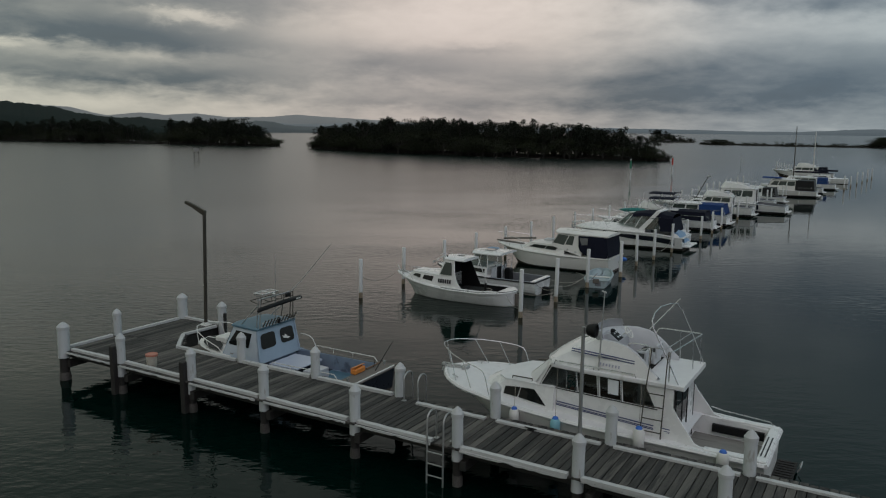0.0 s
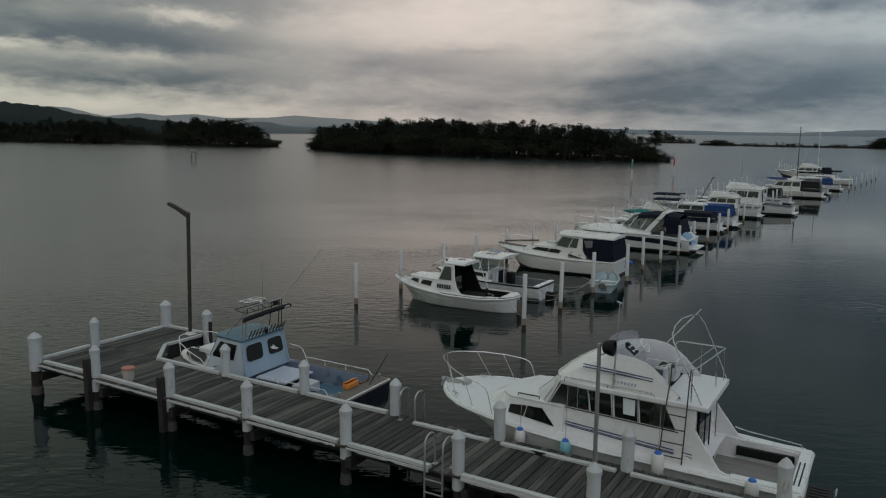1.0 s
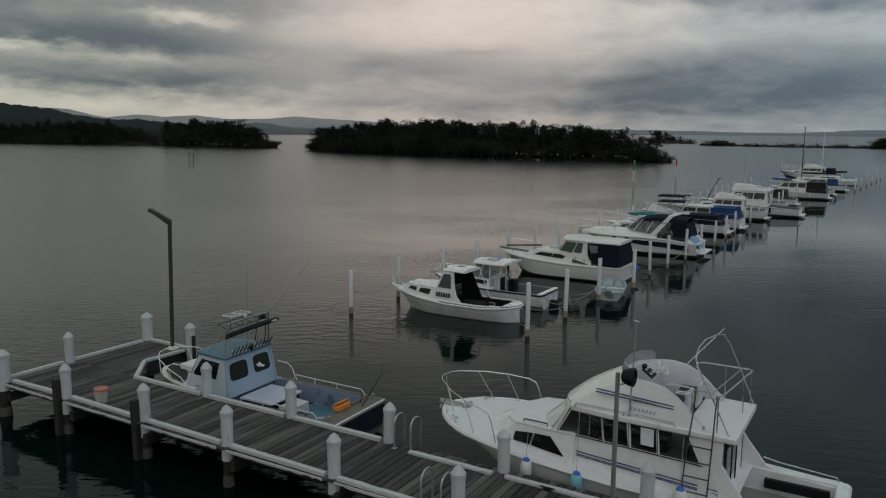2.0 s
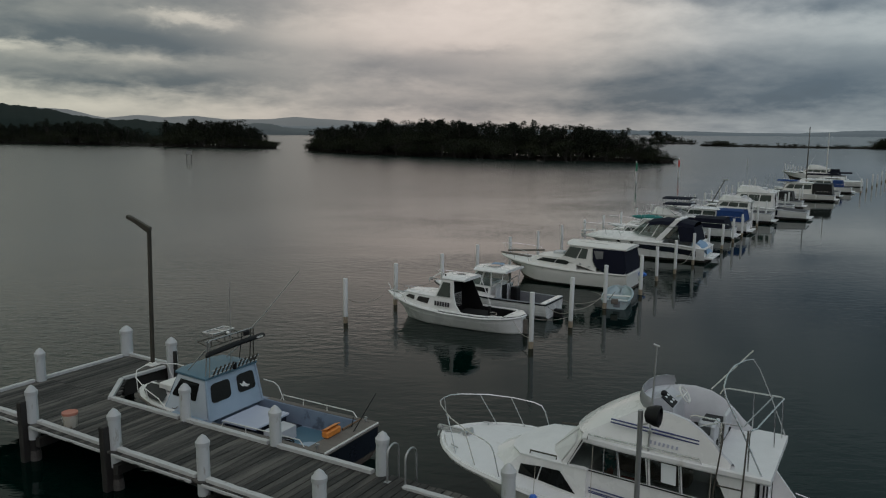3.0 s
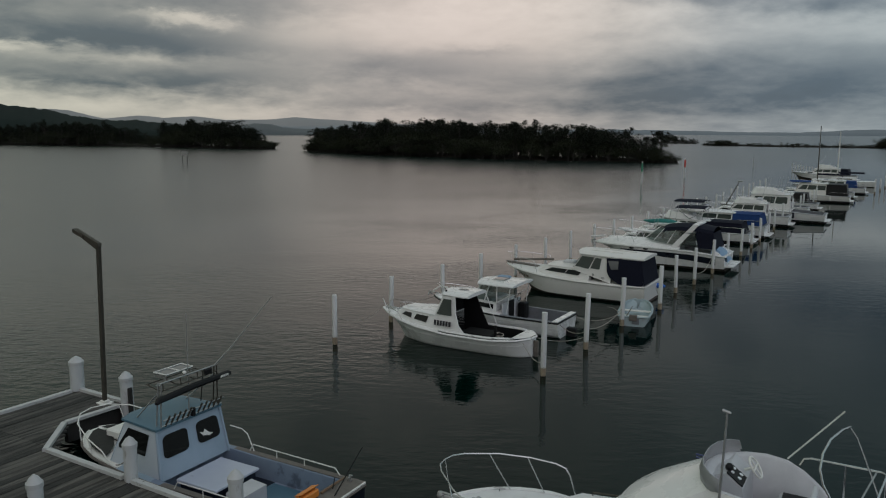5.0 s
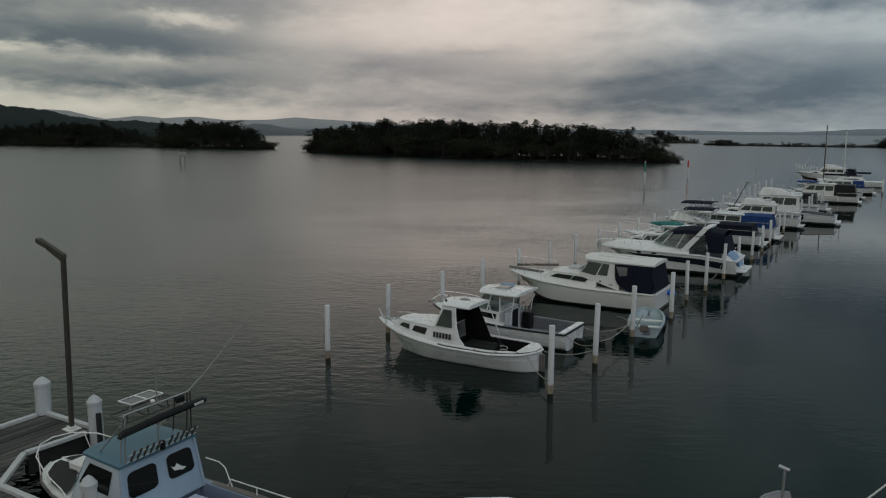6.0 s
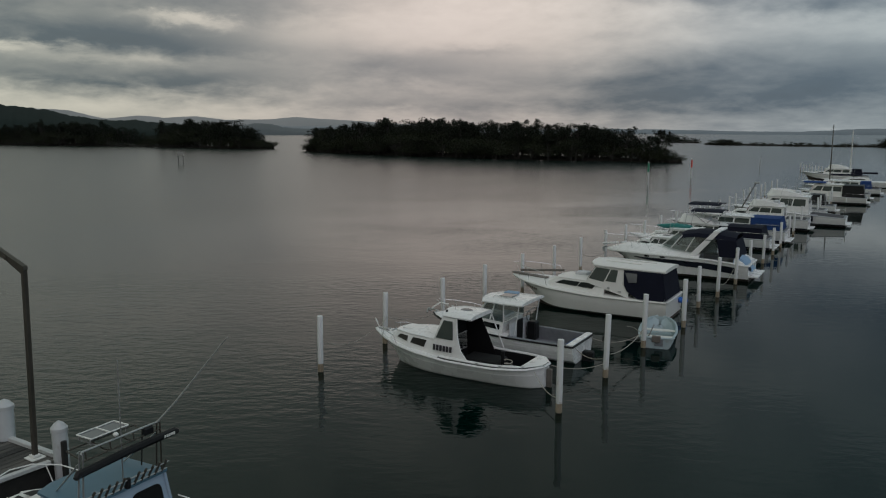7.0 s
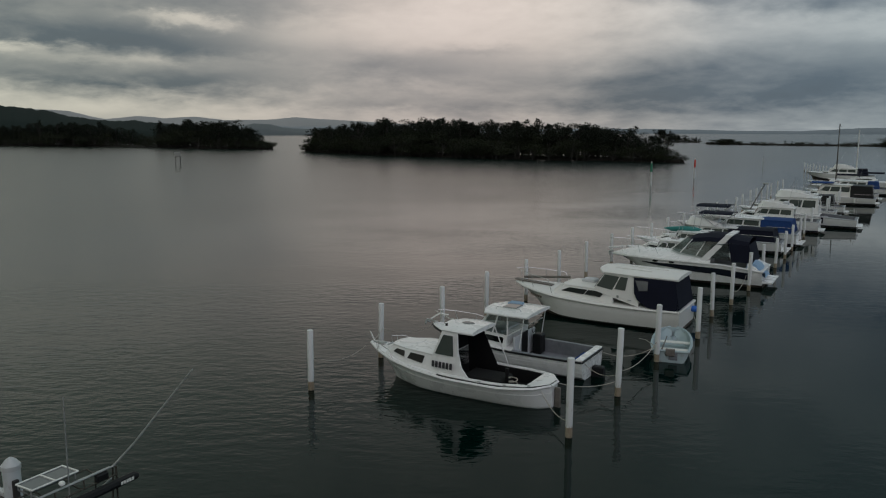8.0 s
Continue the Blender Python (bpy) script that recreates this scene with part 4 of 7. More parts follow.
    def rail(self, pts, r=.014, m=None, posts=(), name="rail"):
        """A bent tube with posts that drop to the deck."""
        top = self.add(name, Shape().tube(pts, r, 7), m or M_STEEL)
        for a, b_ in posts:
            self.add("stanchion", Shape().tube([a, b_], r * .85, 6), m or M_STEEL, parent=top)
        return top


def mirrored(pts):
    return [(p[0], -p[1], p[2]) for p in pts]


class House:
    """A cabin between a lower and an upper outline of as many corners, going round."""

    def __init__(self, boat, base, top, m, name="cabin", roof=None, over=.06, thick=.05, label="", crown=.04, roof_label="", open_walls=()):
        self.base, self.top_ = [Vector(p) for p in base], [Vector(p) for p in top]
        n = len(base)
        self.c = sum(self.base + self.top_, Vector()) / (2 * n)
        sh = Shape().add(list(base) + list(top), [(i, (i + 1) % n, (i + 1) % n + n, i + n) for i in range(n) if i not in open_walls] + [tuple(range(n, 2 * n))])
        self.ob = boat.add(name, sh, m, label, smooth=25)
        self.boat = boat
        if roof:
            c = sum(self.top_, Vector()) / n
            ring = lambda k, dz: [Vector((c.x + (p.x - c.x) * k + (over if p.x > c.x else -over) * (k > .9), c.y + (p.y - c.y) * k + (over if p.y > c.y else -over) * (k > .9), p.z + dz)) for p in self.top_]
            self.roof = boat.add("roof", Shape().loft([ring(1, 0), ring(1.005, thick * .35), ring(1.0, thick * .8), ring(.94, thick), ring(.6, thick + crown * .7), ring(.2, thick + crown)]), roof, roof_label, smooth=50)

    def at(self, i, s, t, out=0.0):
        n = len(self.base)
        a, b_, c, d = self.base[i], self.base[(i + 1) % n], self.top_[(i + 1) % n], self.top_[i]
        p = (a * (1 - s) + b_ * s) * (1 - t) + (d * (1 - s) + c * s) * t
        nrm = (b_ - a).cross(d - a).normalized()
        if nrm.dot((a + b_ + c + d) / 4 - self.c) < 0:
            nrm = -nrm
        return p + nrm * out, nrm

    def _pane(self, i, outline, m, label="", name="window_pane"):
        return self.boat.add(name, Shape().prism([self.at(i, s, t, .008)[0] for s, t in outline], self.at(i, .5, .5)[1] * .008), m or M_GLASS, label, parent=self.ob)


def rrect(s0, s1, t0, t1, r=.18, n=3):
    """A rounded oblong in shares of a wall."""
    ds, dt = (s1 - s0) * r, (t1 - t0) * r
    out = []
    for cs, ct, a0 in ((s1 - ds, t1 - dt, 0), (s0 + ds, t1 - dt, 90), (s0 + ds, t0 + dt, 180), (s1 - ds, t0 + dt, 270)):
        for k in range(n + 1):
            a = radians(a0 + 90 * k / n)
            out.append((cs + ds * math.cos(a), ct + dt * math.sin(a)))
    return out


def outline4(x0, x1, w0, w1, z0, z1, bow=0.0):
    """A cabin outline: aft and forward edges at x0, x1, their half-widths and heights; bow: how far the front bulges."""
    return [(x0, w0, z0), (x1, w1, z1), (x1 + bow, w1 * .5, z1), (x1 + bow, -w1 * .5, z1), (x1, -w1, z1), (x0, -w0, z0)]


def bars(boat, house_or_pts, m, count, label):
    """Lettering too small or too private to spell out, as plain bars: (x, y, z) of its start, its step and bar size."""
    p, step, hgt, wid, nrm = house_or_pts
    for i in range(count):
        a = Vector(p) + Vector(step) * i
        s = Vector(step).normalized() * wid
        boat.add("lettering_bar", Shape().prism([a, a + s, a + s + Vector(hgt), a + Vector(hgt)], Vector(nrm) * .006), m, label if i == 0 else "")


def fender(boat, x, y, z, top_z, m, cap, r=.11, h=.42):
    f = boat.add("fender", Shape().loft([[(x + q * math.cos(k * math.tau / 12), y + q * math.sin(k * math.tau / 12), z + hh) for k in range(12)]
                                         for q, hh in ((.03, 0), (r * .8, .03), (r, .1), (r, h - .1), (r * .75, h - .03), (.03, h))]), m, "hanging inflated boat fender")
    boat.add("fender_cap", Shape().ball((x, y, z + h - .01), (r * .62, r * .62, .06), 10, 4), cap, parent=f)
    boat.add("fender_line", Shape().tube([(x, y, z + h + .04), (x, y - .06, top_z)], .006, 5), M_ROPE, parent=f)


M_FAINT = mat("faded_blue_lettering", (0.30, 0.32, 0.42), (0.45, 0.46, 0.52), 0.5, 5, bump=0.0)


# ---- the flybridge cruiser beside the jetty ----
def flybridge_cruiser():
    b = Boat("flybridge_cruiser", 18.3, 3.42, 8.50, 2.74, [(0, 1.20), (2, 1.27), (4, 1.32), (5.5, 1.42), (6.3, 1.50), (7, 1.58), (8, 1.63), (8.5, 1.65)], "white flybridge motor cruiser with blue stripes tied to the jetty",
             plan=([0, .25, .5, .70, .77, .824, .86, .894, .926, .953, .976, .99, 1.0], [.87, .95, 1.0, 1.0, .985, .945, .885, .79, .66, .52, .34, .19, .06]), rake=1.5, draught=.5, category="motor boat")
    b.top.matrix_world = J @ pose(18.29, 4.093, -.364, 0, 0, 180) @ Matrix.Scale(1.045, 4)
    b.hull(M_GELOLD, M_ANTIFOUL, chine=.42, flare=.80, strake=M_GEL, sr=.06, boot=M_TAN)
    b.deck(1.75, 8.48, M_DECKW, camber=.08, label="white non-slip foredeck and side decks")
    b.cockpit(0, 2.0, .80, M_GEL, side=.26, stern=.2, floor_m=M_COCKPIT, label="white cockpit with a grey sole")
    # raised forward cabin
    trunk = House(b, [(4.9, 1.13, 1.24), (6.85, .93, 1.36), (7.35, .6, 1.42), (7.55, .26, 1.44), (7.55, -.26, 1.44), (7.35, -.6, 1.42), (6.85, -.93, 1.36), (4.9, -1.13, 1.24)],
                  [(4.9, 1.05, 1.98), (6.3, .86, 1.92), (6.6, .52, 1.88), (6.7, .22, 1.87), (6.7, -.22, 1.87), (6.6, -.52, 1.88), (6.3, -.86, 1.92), (4.9, -1.05, 1.98)], M_GEL, "forward_cabin", roof=M_DECKW, over=.015, thick=.04, crown=.11)
    for wall, fl in ((0, False), (6, True)):
        for o in ([(.11, .34), (.36, .82), (.60, .79), (.56, .38)], [(.58, .38), (.62, .79), (.88, .70), (.81, .38)]):
            trunk._pane(wall, [(1 - p, q) for p, q in o] if fl else o, M_GLASS, "dark smoked side window")
    for sd in (1, -1):
        b.rail([(6.12, sd * .83, 1.96), (6.12, sd * .83, 2.03), (5.55, sd * .9, 2.06), (5.55, sd * .9, 1.98)], .016, M_DARKSTEEL, name="grab_rail")
        b.add("cabin_moulding", Shape().tube([trunk.at(0 if sd > 0 else 6, .03 if sd > 0 else .97, .2, .0)[0], trunk.at(0 if sd > 0 else 6, .97 if sd > 0 else .03, .22, .0)[0]], .014, 6), M_GEL)
    # saloon
    sal = House(b, [(2.02, 1.10, 1.22), (5.85, .98, 1.28), (6.05, .5, 1.80), (6.05, -.5, 1.80), (5.85, -.98, 1.28), (2.02, -1.10, 1.14)],
                [(2.02, 1.04, 2.50), (5.05, .97, 2.56), (5.22, .5, 2.56), (5.22, -.5, 2.56), (5.05, -.97, 2.56), (2.02, -1.04, 2.50)], M_GEL, "saloon", open_walls=(0, 4))
    panes = ([(.117, .57), (.215, .97), (.393, .97), (.341, .57)], [(.358, .57), (.410, .97), (.575, .97), (.507, .57)], [(.527, .57), (.601, .97), (.765, .97), (.67, .57)], [(.682, .57), (.775, .97), (.972, .97), (.962, .57)])
    solids = ([(0, 0), (1, 0), (1, .57), (0, .57)], [(0, .97), (1, .97), (1, 1), (0, 1)], [(0, .57), (.117, .57), (.215, .97), (0, .97)], [(.962, .57), (1, .57), (1, .97), (.972, .97)],
              [(.341, .57), (.358, .57), (.410, .97), (.393, .97)], [(.507, .57), (.527, .57), (.601, .97), (.575, .97)], [(.67, .57), (.682, .57), (.775, .97), (.765, .97)])
    for wall, fl in ((0, False), (4, True)):
        side = Shape()
        for o in solids:
            o = [(1 - p, q) for p, q in o] if fl else o
            side.prism([sal.at(wall, p, q)[0] for p, q in o], sal.at(wall, .5, .5)[1] * -.03)
        b.add("saloon_side", side, M_GEL, parent=sal.ob, smooth=25)
        for o in panes:
            sal._pane(wall, [(1 - p, q) for p, q in o] if fl else o, M_SEETHRU, "smoky sliding saloon window").location = sal.at(wall, .5, .5)[1] * -.02
    for k, o in ((1, [(.12, .12), (.12, .9), (.9, .9), (.96, .12)]), (2, rrect(.04, .96, .1, .9, .06)), (3, [(.04, .12), (.1, .9), (.88, .9), (.88, .12)])):
        sal._pane(k, o, M_DECKW, "white cover over the windscreen", "windscreen_cover")
    sal._pane(0, [(.385, .66), (.415, .93), (.50, .93), (.462, .66)], M_PAPER, "white paper notice stuck in the window", "notice").location = (0, -.004, 0)
    # what shows through the windows
    b.add("saloon_sole", Shape().box(2.05, 5.6, -1.0, 1.0, 1.22, 1.25, .01), M_DARKIN)
    b.add("settee", Shape().box(3.4, 5.0, -.98, -.5, 1.25, 1.62, .05).box(3.4, 5.0, -.99, -.88, 1.6, 1.86, .04), M_WOODTRIM, "brown settee inside the saloon")
    b.add("dash_shelf", Shape().box(5.0, 5.6, -.9, .9, 1.72, 1.80, .02), M_GREYIN, "pale shelf under the windscreen")
    g = random.Random(61)
    leaves = Shape()
    for k in range(46):
        c = Vector((4.62 + g.gauss(0, .09), .62 + g.gauss(0, .09), 2.06 + g.gauss(0, .10)))
        d = Vector((g.gauss(0, 1), g.gauss(0, 1), g.gauss(0, .8))).normalized() * .07
        e = d.cross(Vector((g.gauss(0, 1), g.gauss(0, 1), 1))).normalized() * .022
        leaves.add([c - d, c + e, c + d, c - e], [(0, 1, 2, 3)])
    plant = b.add("pot_plant", Shape().loft([[(4.62 + q * math.cos(a), .62 + q * math.sin(a), z) for a in np.linspace(0, math.tau, 11)[:-1]] for q, z in ((.07, 1.70), (.10, 1.92), (.09, 1.92))]), M_FADED, "potted plant behind the saloon window")
    b.add("plant_leaves", leaves, M_TEAL, parent=plant, smooth=0)
    b.add("plant_stand", Shape().box(4.48, 4.76, .48, .76, 1.25, 1.70, .02), M_WOODTRIM)
    b.add("folded_cloth", Shape().box(4.05, 4.4, .55, .85, 1.70, 1.84, .05), M_RED, "red folded cloth on a shelf")
    b.add("window_shelf", Shape().box(3.5, 4.47, .5, .98, 1.64, 1.70, .015), M_WOODTRIM)
    for lo, hi in ((.350, .402), (.517, .588), (.676, .770), (.76, .845)):
        b.add("window_mullion", Shape().tube([sal.at(0, lo, .56, .018)[0], sal.at(0, hi, .98, .018)[0]], .012, 6), M_STEEL, parent=sal.ob)
    b.add("window_trim", Shape().tube([sal.at(0, .10, .555, .012)[0], sal.at(0, .97, .555, .012)[0], sal.at(0, .985, .98, .012)[0]], .012, 6), M_BLACK, parent=sal.ob)
    # aft bulkhead: glazed door, and the wings that sweep down to the coaming
    b.add("saloon_door", Shape().box(1.95, 2.0, -.70, -.12, .86, 2.42, .02), M_GEL, "white cabin door")
    b.add("rear_panel", Shape().box(1.96, 2.0, .0, .42, .55, 1.5, .015), M_GEL)
    for y0, y1 in ((.46, .98), (.02, .40)):
        b.add("rear_window", Shape().box(1.955, 1.985, y0, y1, 1.55, 2.42, .01), M_GLASS, "dark rear window")
    for y in (-.74, -.08, .43):
        b.add("door_trim", Shape().tube([(1.955, y, .6), (1.955, y, 2.44)], .016, 6), M_BLACK)
    for s in (1, -1):
        b.add("wing_panel", Shape().prism([(2.42, s * 1.04, 2.46), (2.28, s * 1.04, 2.46), (1.9, s * 1.07, 1.85), (1.5, s * 1.11, 1.32), (1.2, s * 1.12, 1.22), (.3, s * 1.1, 1.24), (.3, s * 1.1, 1.16), (2.42, s * 1.12, 1.12)], (0, -s * .05, 0)), M_GEL)
        b.add("coaming", Shape().box(.1, 1.3, s * 1.08 - .10, s * 1.08 + .10, 1.20, 1.28, .03), M_GEL)
        if s < 0:
            b.rail([(.15, s * 1.1, 1.26), (.2, s * 1.1, 1.36), (1.3, s * 1.1, 1.44), (1.58, s * 1.08, 1.50)], .013, M_STEEL, name="cockpit_rail")
    b.add("transom_coaming", Shape().box(-.02, .2, -1.16, 1.16, 1.18, 1.27, .04), M_GEL)
    # solid black slab in place of a recess and its shade
    b.add("side_locker", Shape().box(.3, 1.5, -.95, -.86, .93, 1.13, .01), M_BLACK, "black slab for the shade of a recess in the cockpit side")
    b.add("transom_boards", Shape().box(.03, .06, -.35, .9, 1.262, 1.275, .004).box(.12, .15, -.35, .9, 1.262, 1.275, .004), M_BLACK, "black grip strips on the transom")
    plat = b.add("swim_platform", Shape().box(-.46, -.4, -1.1, 1.1, .46, .50, .01).box(-.06, -.01, -1.1, 1.1, .46, .50, .01), M_PILE, "dark grey slatted swim platform")
    for i in range(15):
        y = -1.06 + i * .148
        b.add("slat", Shape().box(-.44, -.02, y, y + .085, .48, .512, .008), M_PILE, parent=plat)
    b.rail([(-.5, -.95, .48), (-.56, -.95, .6), (-.56, -.55, .6), (-.5, -.55, .48)], .018, M_GALV, name="boarding_step")
    # flybridge deck and its moulding
    b.add("flybridge_deck", Shape().loft([[(1.78, 1.10 * k, z), (4.2, 1.12 * k, z + .03), (5.0, 1.02 * k, z + .03), (5.24, .5 * k, z + .03), (5.24, -.5 * k, z + .03), (5.0, -1.02 * k, z + .03), (4.2, -1.12 * k, z + .03), (1.78, -1.10 * k, z)] for z, k in ((2.47, .98), (2.50, 1.0), (2.57, 1.0), (2.59, .98))]), M_DECKW, "white flybridge deck overhanging the cockpit", smooth=25)
    # the coaming's rim from the aft end round the front, its brow, sides and inner face
    half = [(2.42, .985, 2.66), (2.58, .98, 2.80), (2.74, .975, 2.97), (2.95, .96, 3.14), (3.17, .93, 3.26), (3.45, .89, 3.31), (3.72, .82, 3.31), (3.95, .72, 3.29)]
    nose = [(4.08, .48, 3.31), (4.14, .24, 3.32), (4.15, 0, 3.325)]
    rim = half + nose + [(x, -y, z) for x, y, z in nose[-2::-1]] + [(x, -y, z) for x, y, z in half[::-1]]
    inner = []
    for x, y, z in rim:
        q = .91 if abs(y) > .6 else .86
        dx = .10 if x > 3.9 else .04 if x > 3.6 else 0
        inner.append([(x, y, z), (x - .02 - dx * .3, y * (.5 + q / 2), z + .012), (x - .03 - dx, y * q, z - .03), (x - .05 - dx * 2.2, y * q * .97, 2.59)])
    coam = b.add("flybridge_coaming", Shape().loft(inner, False, False), M_GREYIN, "pale moulded inside of the flybridge coaming", smooth=50)
    brow = []
    for i in range(11):
        t = i / 10
        xc, yc, zc = 3.95 + 1.05 * t, .72 + .25 * t, 3.29 - .61 * t
        dz = float(np.interp(t, (0, .25, .5, .75, 1), (.03, .045, .03, -.01, -.11)))
        dx = float(np.interp(t, (0, 1), (.2, .36)))
        brow.append([(xc + dx * (1 - abs(k) ** 2.2), yc * k, zc + dz * (1 - k * k)) for k in np.linspace(1, -1, 15)])
    last = brow[-1]
    brow.append([(x - .01, y, z - .05) for x, y, z in last])
    brow.append([(x - .16, y * .97, 2.5) for x, y, z in last])
    b.add("flybridge_brow", Shape().loft(brow, False, False), M_GEL, "smooth white brow sweeping up to the windscreen", smooth=50)
    for sd in (1, -1):
        top = [(3.95 + 1.05 * t, .72 + .25 * t, 3.29 - .61 * t) for t in (1, .8, .6, .4, .2)] + half[::-1]
        rows = [[(x, sd * (y + .003), z), (x, sd * (y * .5 + .53), z * .5 + 1.305), (x, sd * 1.045, 2.60)] for x, y, z in top]
        b.add("coaming_side", Shape().loft(rows, False, False), M_GEL, "white coaming side with two blue stripes", parent=coam, smooth=30)
    # near-black sheet over the sole, for the dark opening round the seats
    b.add("flybridge_sole", Shape().box(2.75, 4.1, -.86, .86, 2.605, 2.625, .005), M_RUBBER, "near-black sheet on the flybridge sole")
    ws = []
    edge = [(3.80, .80, .04), (3.84, .785, .17), (3.97, .70, .24), (4.10, .48, .25), (4.16, .24, .25), (4.17, 0, .25)]
    for x, y, h in edge + [(p[0], -p[1], p[2]) for p in edge[-2::-1]]:
        z = 3.31 - (.05 if x > 3.9 else 0)
        ws.append([(x + .02, y * 1.01, z - .01), (x + .04, y * 1.02, z + h * .5), (x + .0, y, z + h), (x - .01, y * .985, z + h), (x + .025, y * 1.0, z + h * .5), (x + .005, y * .99, z - .01)])
    b.add("flybridge_windscreen", Shape().loft(ws, True, True), M_ACRYLIC, "low smoked wrap-round windscreen", smooth=60)
    b.add("helm_console", Shape().loft([[(3.95, y, 2.62), (4.02, y, 3.24), (3.86, y, 3.30), (3.62, y, 3.12), (3.58, y, 2.62)] for y in (-.72, .12)]), M_GREYIN)
    b.add("instrument_panel", Shape().prism([(3.63, -.24, 3.135), (3.85, -.24, 3.30), (3.85, .1, 3.30), (3.63, .1, 3.135)], (-.01, 0, .015)), M_BLACK, "black instrument panel with dials")
    b.add("compass", Shape().ball((3.84, -.06, 3.33), (.06, .07, .06), 10, 5), M_BLACK)
    for i in range(4):
        b.add("dial", Shape().tube([(3.70 + .10 * (i % 2), -.17 + .14 * (i // 2), 3.185 + .075 * (i % 2)), (3.69 + .10 * (i % 2), -.17 + .14 * (i // 2), 3.212 + .075 * (i % 2))], .032, 10), M_PAPER)
    wheel = b.add("steering_wheel", Shape().tube([(3.53 + .09 * math.sin(a), -.38 + .17 * math.cos(a), 3.27 + .13 * math.sin(a)) for a in np.linspace(0, math.tau, 19)], .016, 6), M_FENDER, "white steering wheel")
    b.add("spoke", Shape().tube([(3.53, -.55, 3.27), (3.53, -.21, 3.27)], .012, 5).tube([(3.45, -.38, 3.15), (3.61, -.38, 3.39)], .012, 5).tube([(3.53, -.38, 3.27), (3.68, -.38, 3.2)], .02, 6), M_FENDER, parent=wheel)
    for y, x in ((-.3, 2.97), (.38, 3.05)):
        seat = b.add("helm_seat", Shape().box(x - .23, x + .23, y - .25, y + .25, 2.62, 2.93, .04), M_GREYIN, "grey-white moulded helm seat")
        # black slab on the seat top, drawn for its dark opening
        b.add("seat_well", Shape().box(x - .18, x + .18, y - .19, y + .19, 2.925, 2.94, .005), M_BLACK, parent=seat)
        b.add("seat_back", Shape().box(x - .27, x - .2, y - .25, y + .25, 2.8, 3.12, .03), M_GREYIN, parent=seat)
    for s in (1, -1):
        for dz in (0.0, .055):
            lo, hi = (2.95, 2.90 + dz), (4.5, 2.975 + dz)
            yy = lambda x, z: 1.045 - (z - 2.6) / .69 * (.12 if x < 3.3 else .16) + .02
            b.add("flybridge_stripe", Shape().prism([(lo[0], s * yy(*lo), lo[1]), (hi[0], s * (yy(*hi) + .02), hi[1]), (hi[0], s * (yy(*hi) + .02), hi[1] + .018), (lo[0], s * yy(*lo), lo[1] + .018)], (0, -s * .03, .0)), M_STRIPE)
        b.rail([(4.9, s * 1.07, 2.60), (4.88, s * 1.07, 2.70), (2.92, s * 1.08, 2.68), (2.88, s * 1.08, 2.60)], .014, M_STEEL, posts=[((3.9, s * 1.075, 2.69), (3.9, s * 1.075, 2.60))], name="grab_rail")
        for zz, w in ((1.655, .02), (1.60, .014), (1.57, .014)):
            pts = [(2.05, s * 1.088, zz - .14), (4.86, s * 1.004, zz - .01)]
            b.add("side_stripe", Shape().prism([pts[0], pts[1], (pts[1][0], pts[1][1], pts[1][2] + w), (pts[0][0], pts[0][1], pts[0][2] + w)], (0, s * .012, 0)), M_STRIPE)
    bars(b, ((3.78, 1.035, 2.755), (-.075, .0, -.003), (-.01, -.012, .06), .035, (0, 1, .2)), M_FAINT, 7, "faint name lettering, plain bars")
    # frames, rails and ladder
    b.rail([(1.93, 1.02, 2.58), (2.3, .97, 3.3), (2.58, .92, 3.78), (2.63, .88, 3.95), (2.62, .72, 4.10), (2.56, .45, 4.20), (2.45, .0, 4.20), (2.37, -.38, 4.13), (2.28, -.52, 3.95), (2.08, -.8, 3.35), (1.82, -1.05, 2.58)], .015, name="canopy_hoop")
    b.rail([(2.02, -.62, 3.44), (2.28, .9, 3.33), (2.62, .95, 3.34)], .012, M_GALV, name="canopy_strut")
    b.rail([(3.17, -.96, 3.27), (2.47, -1.0, 4.13)], .012, M_FENDER, name="whip_aerial")
    b.rail([(3.0, -.97, 3.2), (2.95, -1.0, 3.30), (2.85, -1.02, 3.32), (1.95, -1.02, 3.32), (1.88, -.95, 3.32), (2.08, .86, 3.32), (2.16, .95, 3.30), (2.17, .96, 3.2), (2.16, .97, 2.6)], .015,
           posts=[((1.89, -.9, 3.32), (1.87, -.9, 2.59)), ((1.95, -.35, 3.32), (1.93, -.35, 2.59)), ((2.4, -1.02, 3.32), (2.4, -1.03, 2.59))], name="flybridge_rail")
    b.rail([(3.17, .86, 3.2), (3.14, .87, 3.33), (3.05, .88, 3.36), (2.7, .94, 3.37), (2.62, .95, 3.33), (2.61, .96, 2.6)], .016, name="flybridge_rail")
    b.rail([(3.0, .80, 3.15), (2.7, .84, 3.28), (2.66, .86, 3.2), (2.66, .88, 2.62)], .013, name="flybridge_rail")
    lad = b.rail([(2.58, .97, 3.33), (2.56, 1.12, 3.05), (2.64, 1.15, 2.3), (2.72, 1.17, 1.2)], .014, M_DARKSTEEL, name="bridge_ladder")
    b.add("ladder_side", Shape().tube([(2.19, .97, 3.3), (2.18, 1.12, 3.05), (2.2, 1.15, 2.3), (2.24, 1.17, 1.2)], .014, 6), M_DARKSTEEL, parent=lad)
    for i in range(4):
        z = 1.42 + i * .30
        b.add("rung", Shape().tube([(2.70 - .03 * i, 1.165 - .006 * i, z), (2.23 - .01 * i, 1.165 - .006 * i, z)], .013, 6), M_DARKSTEEL, parent=lad)
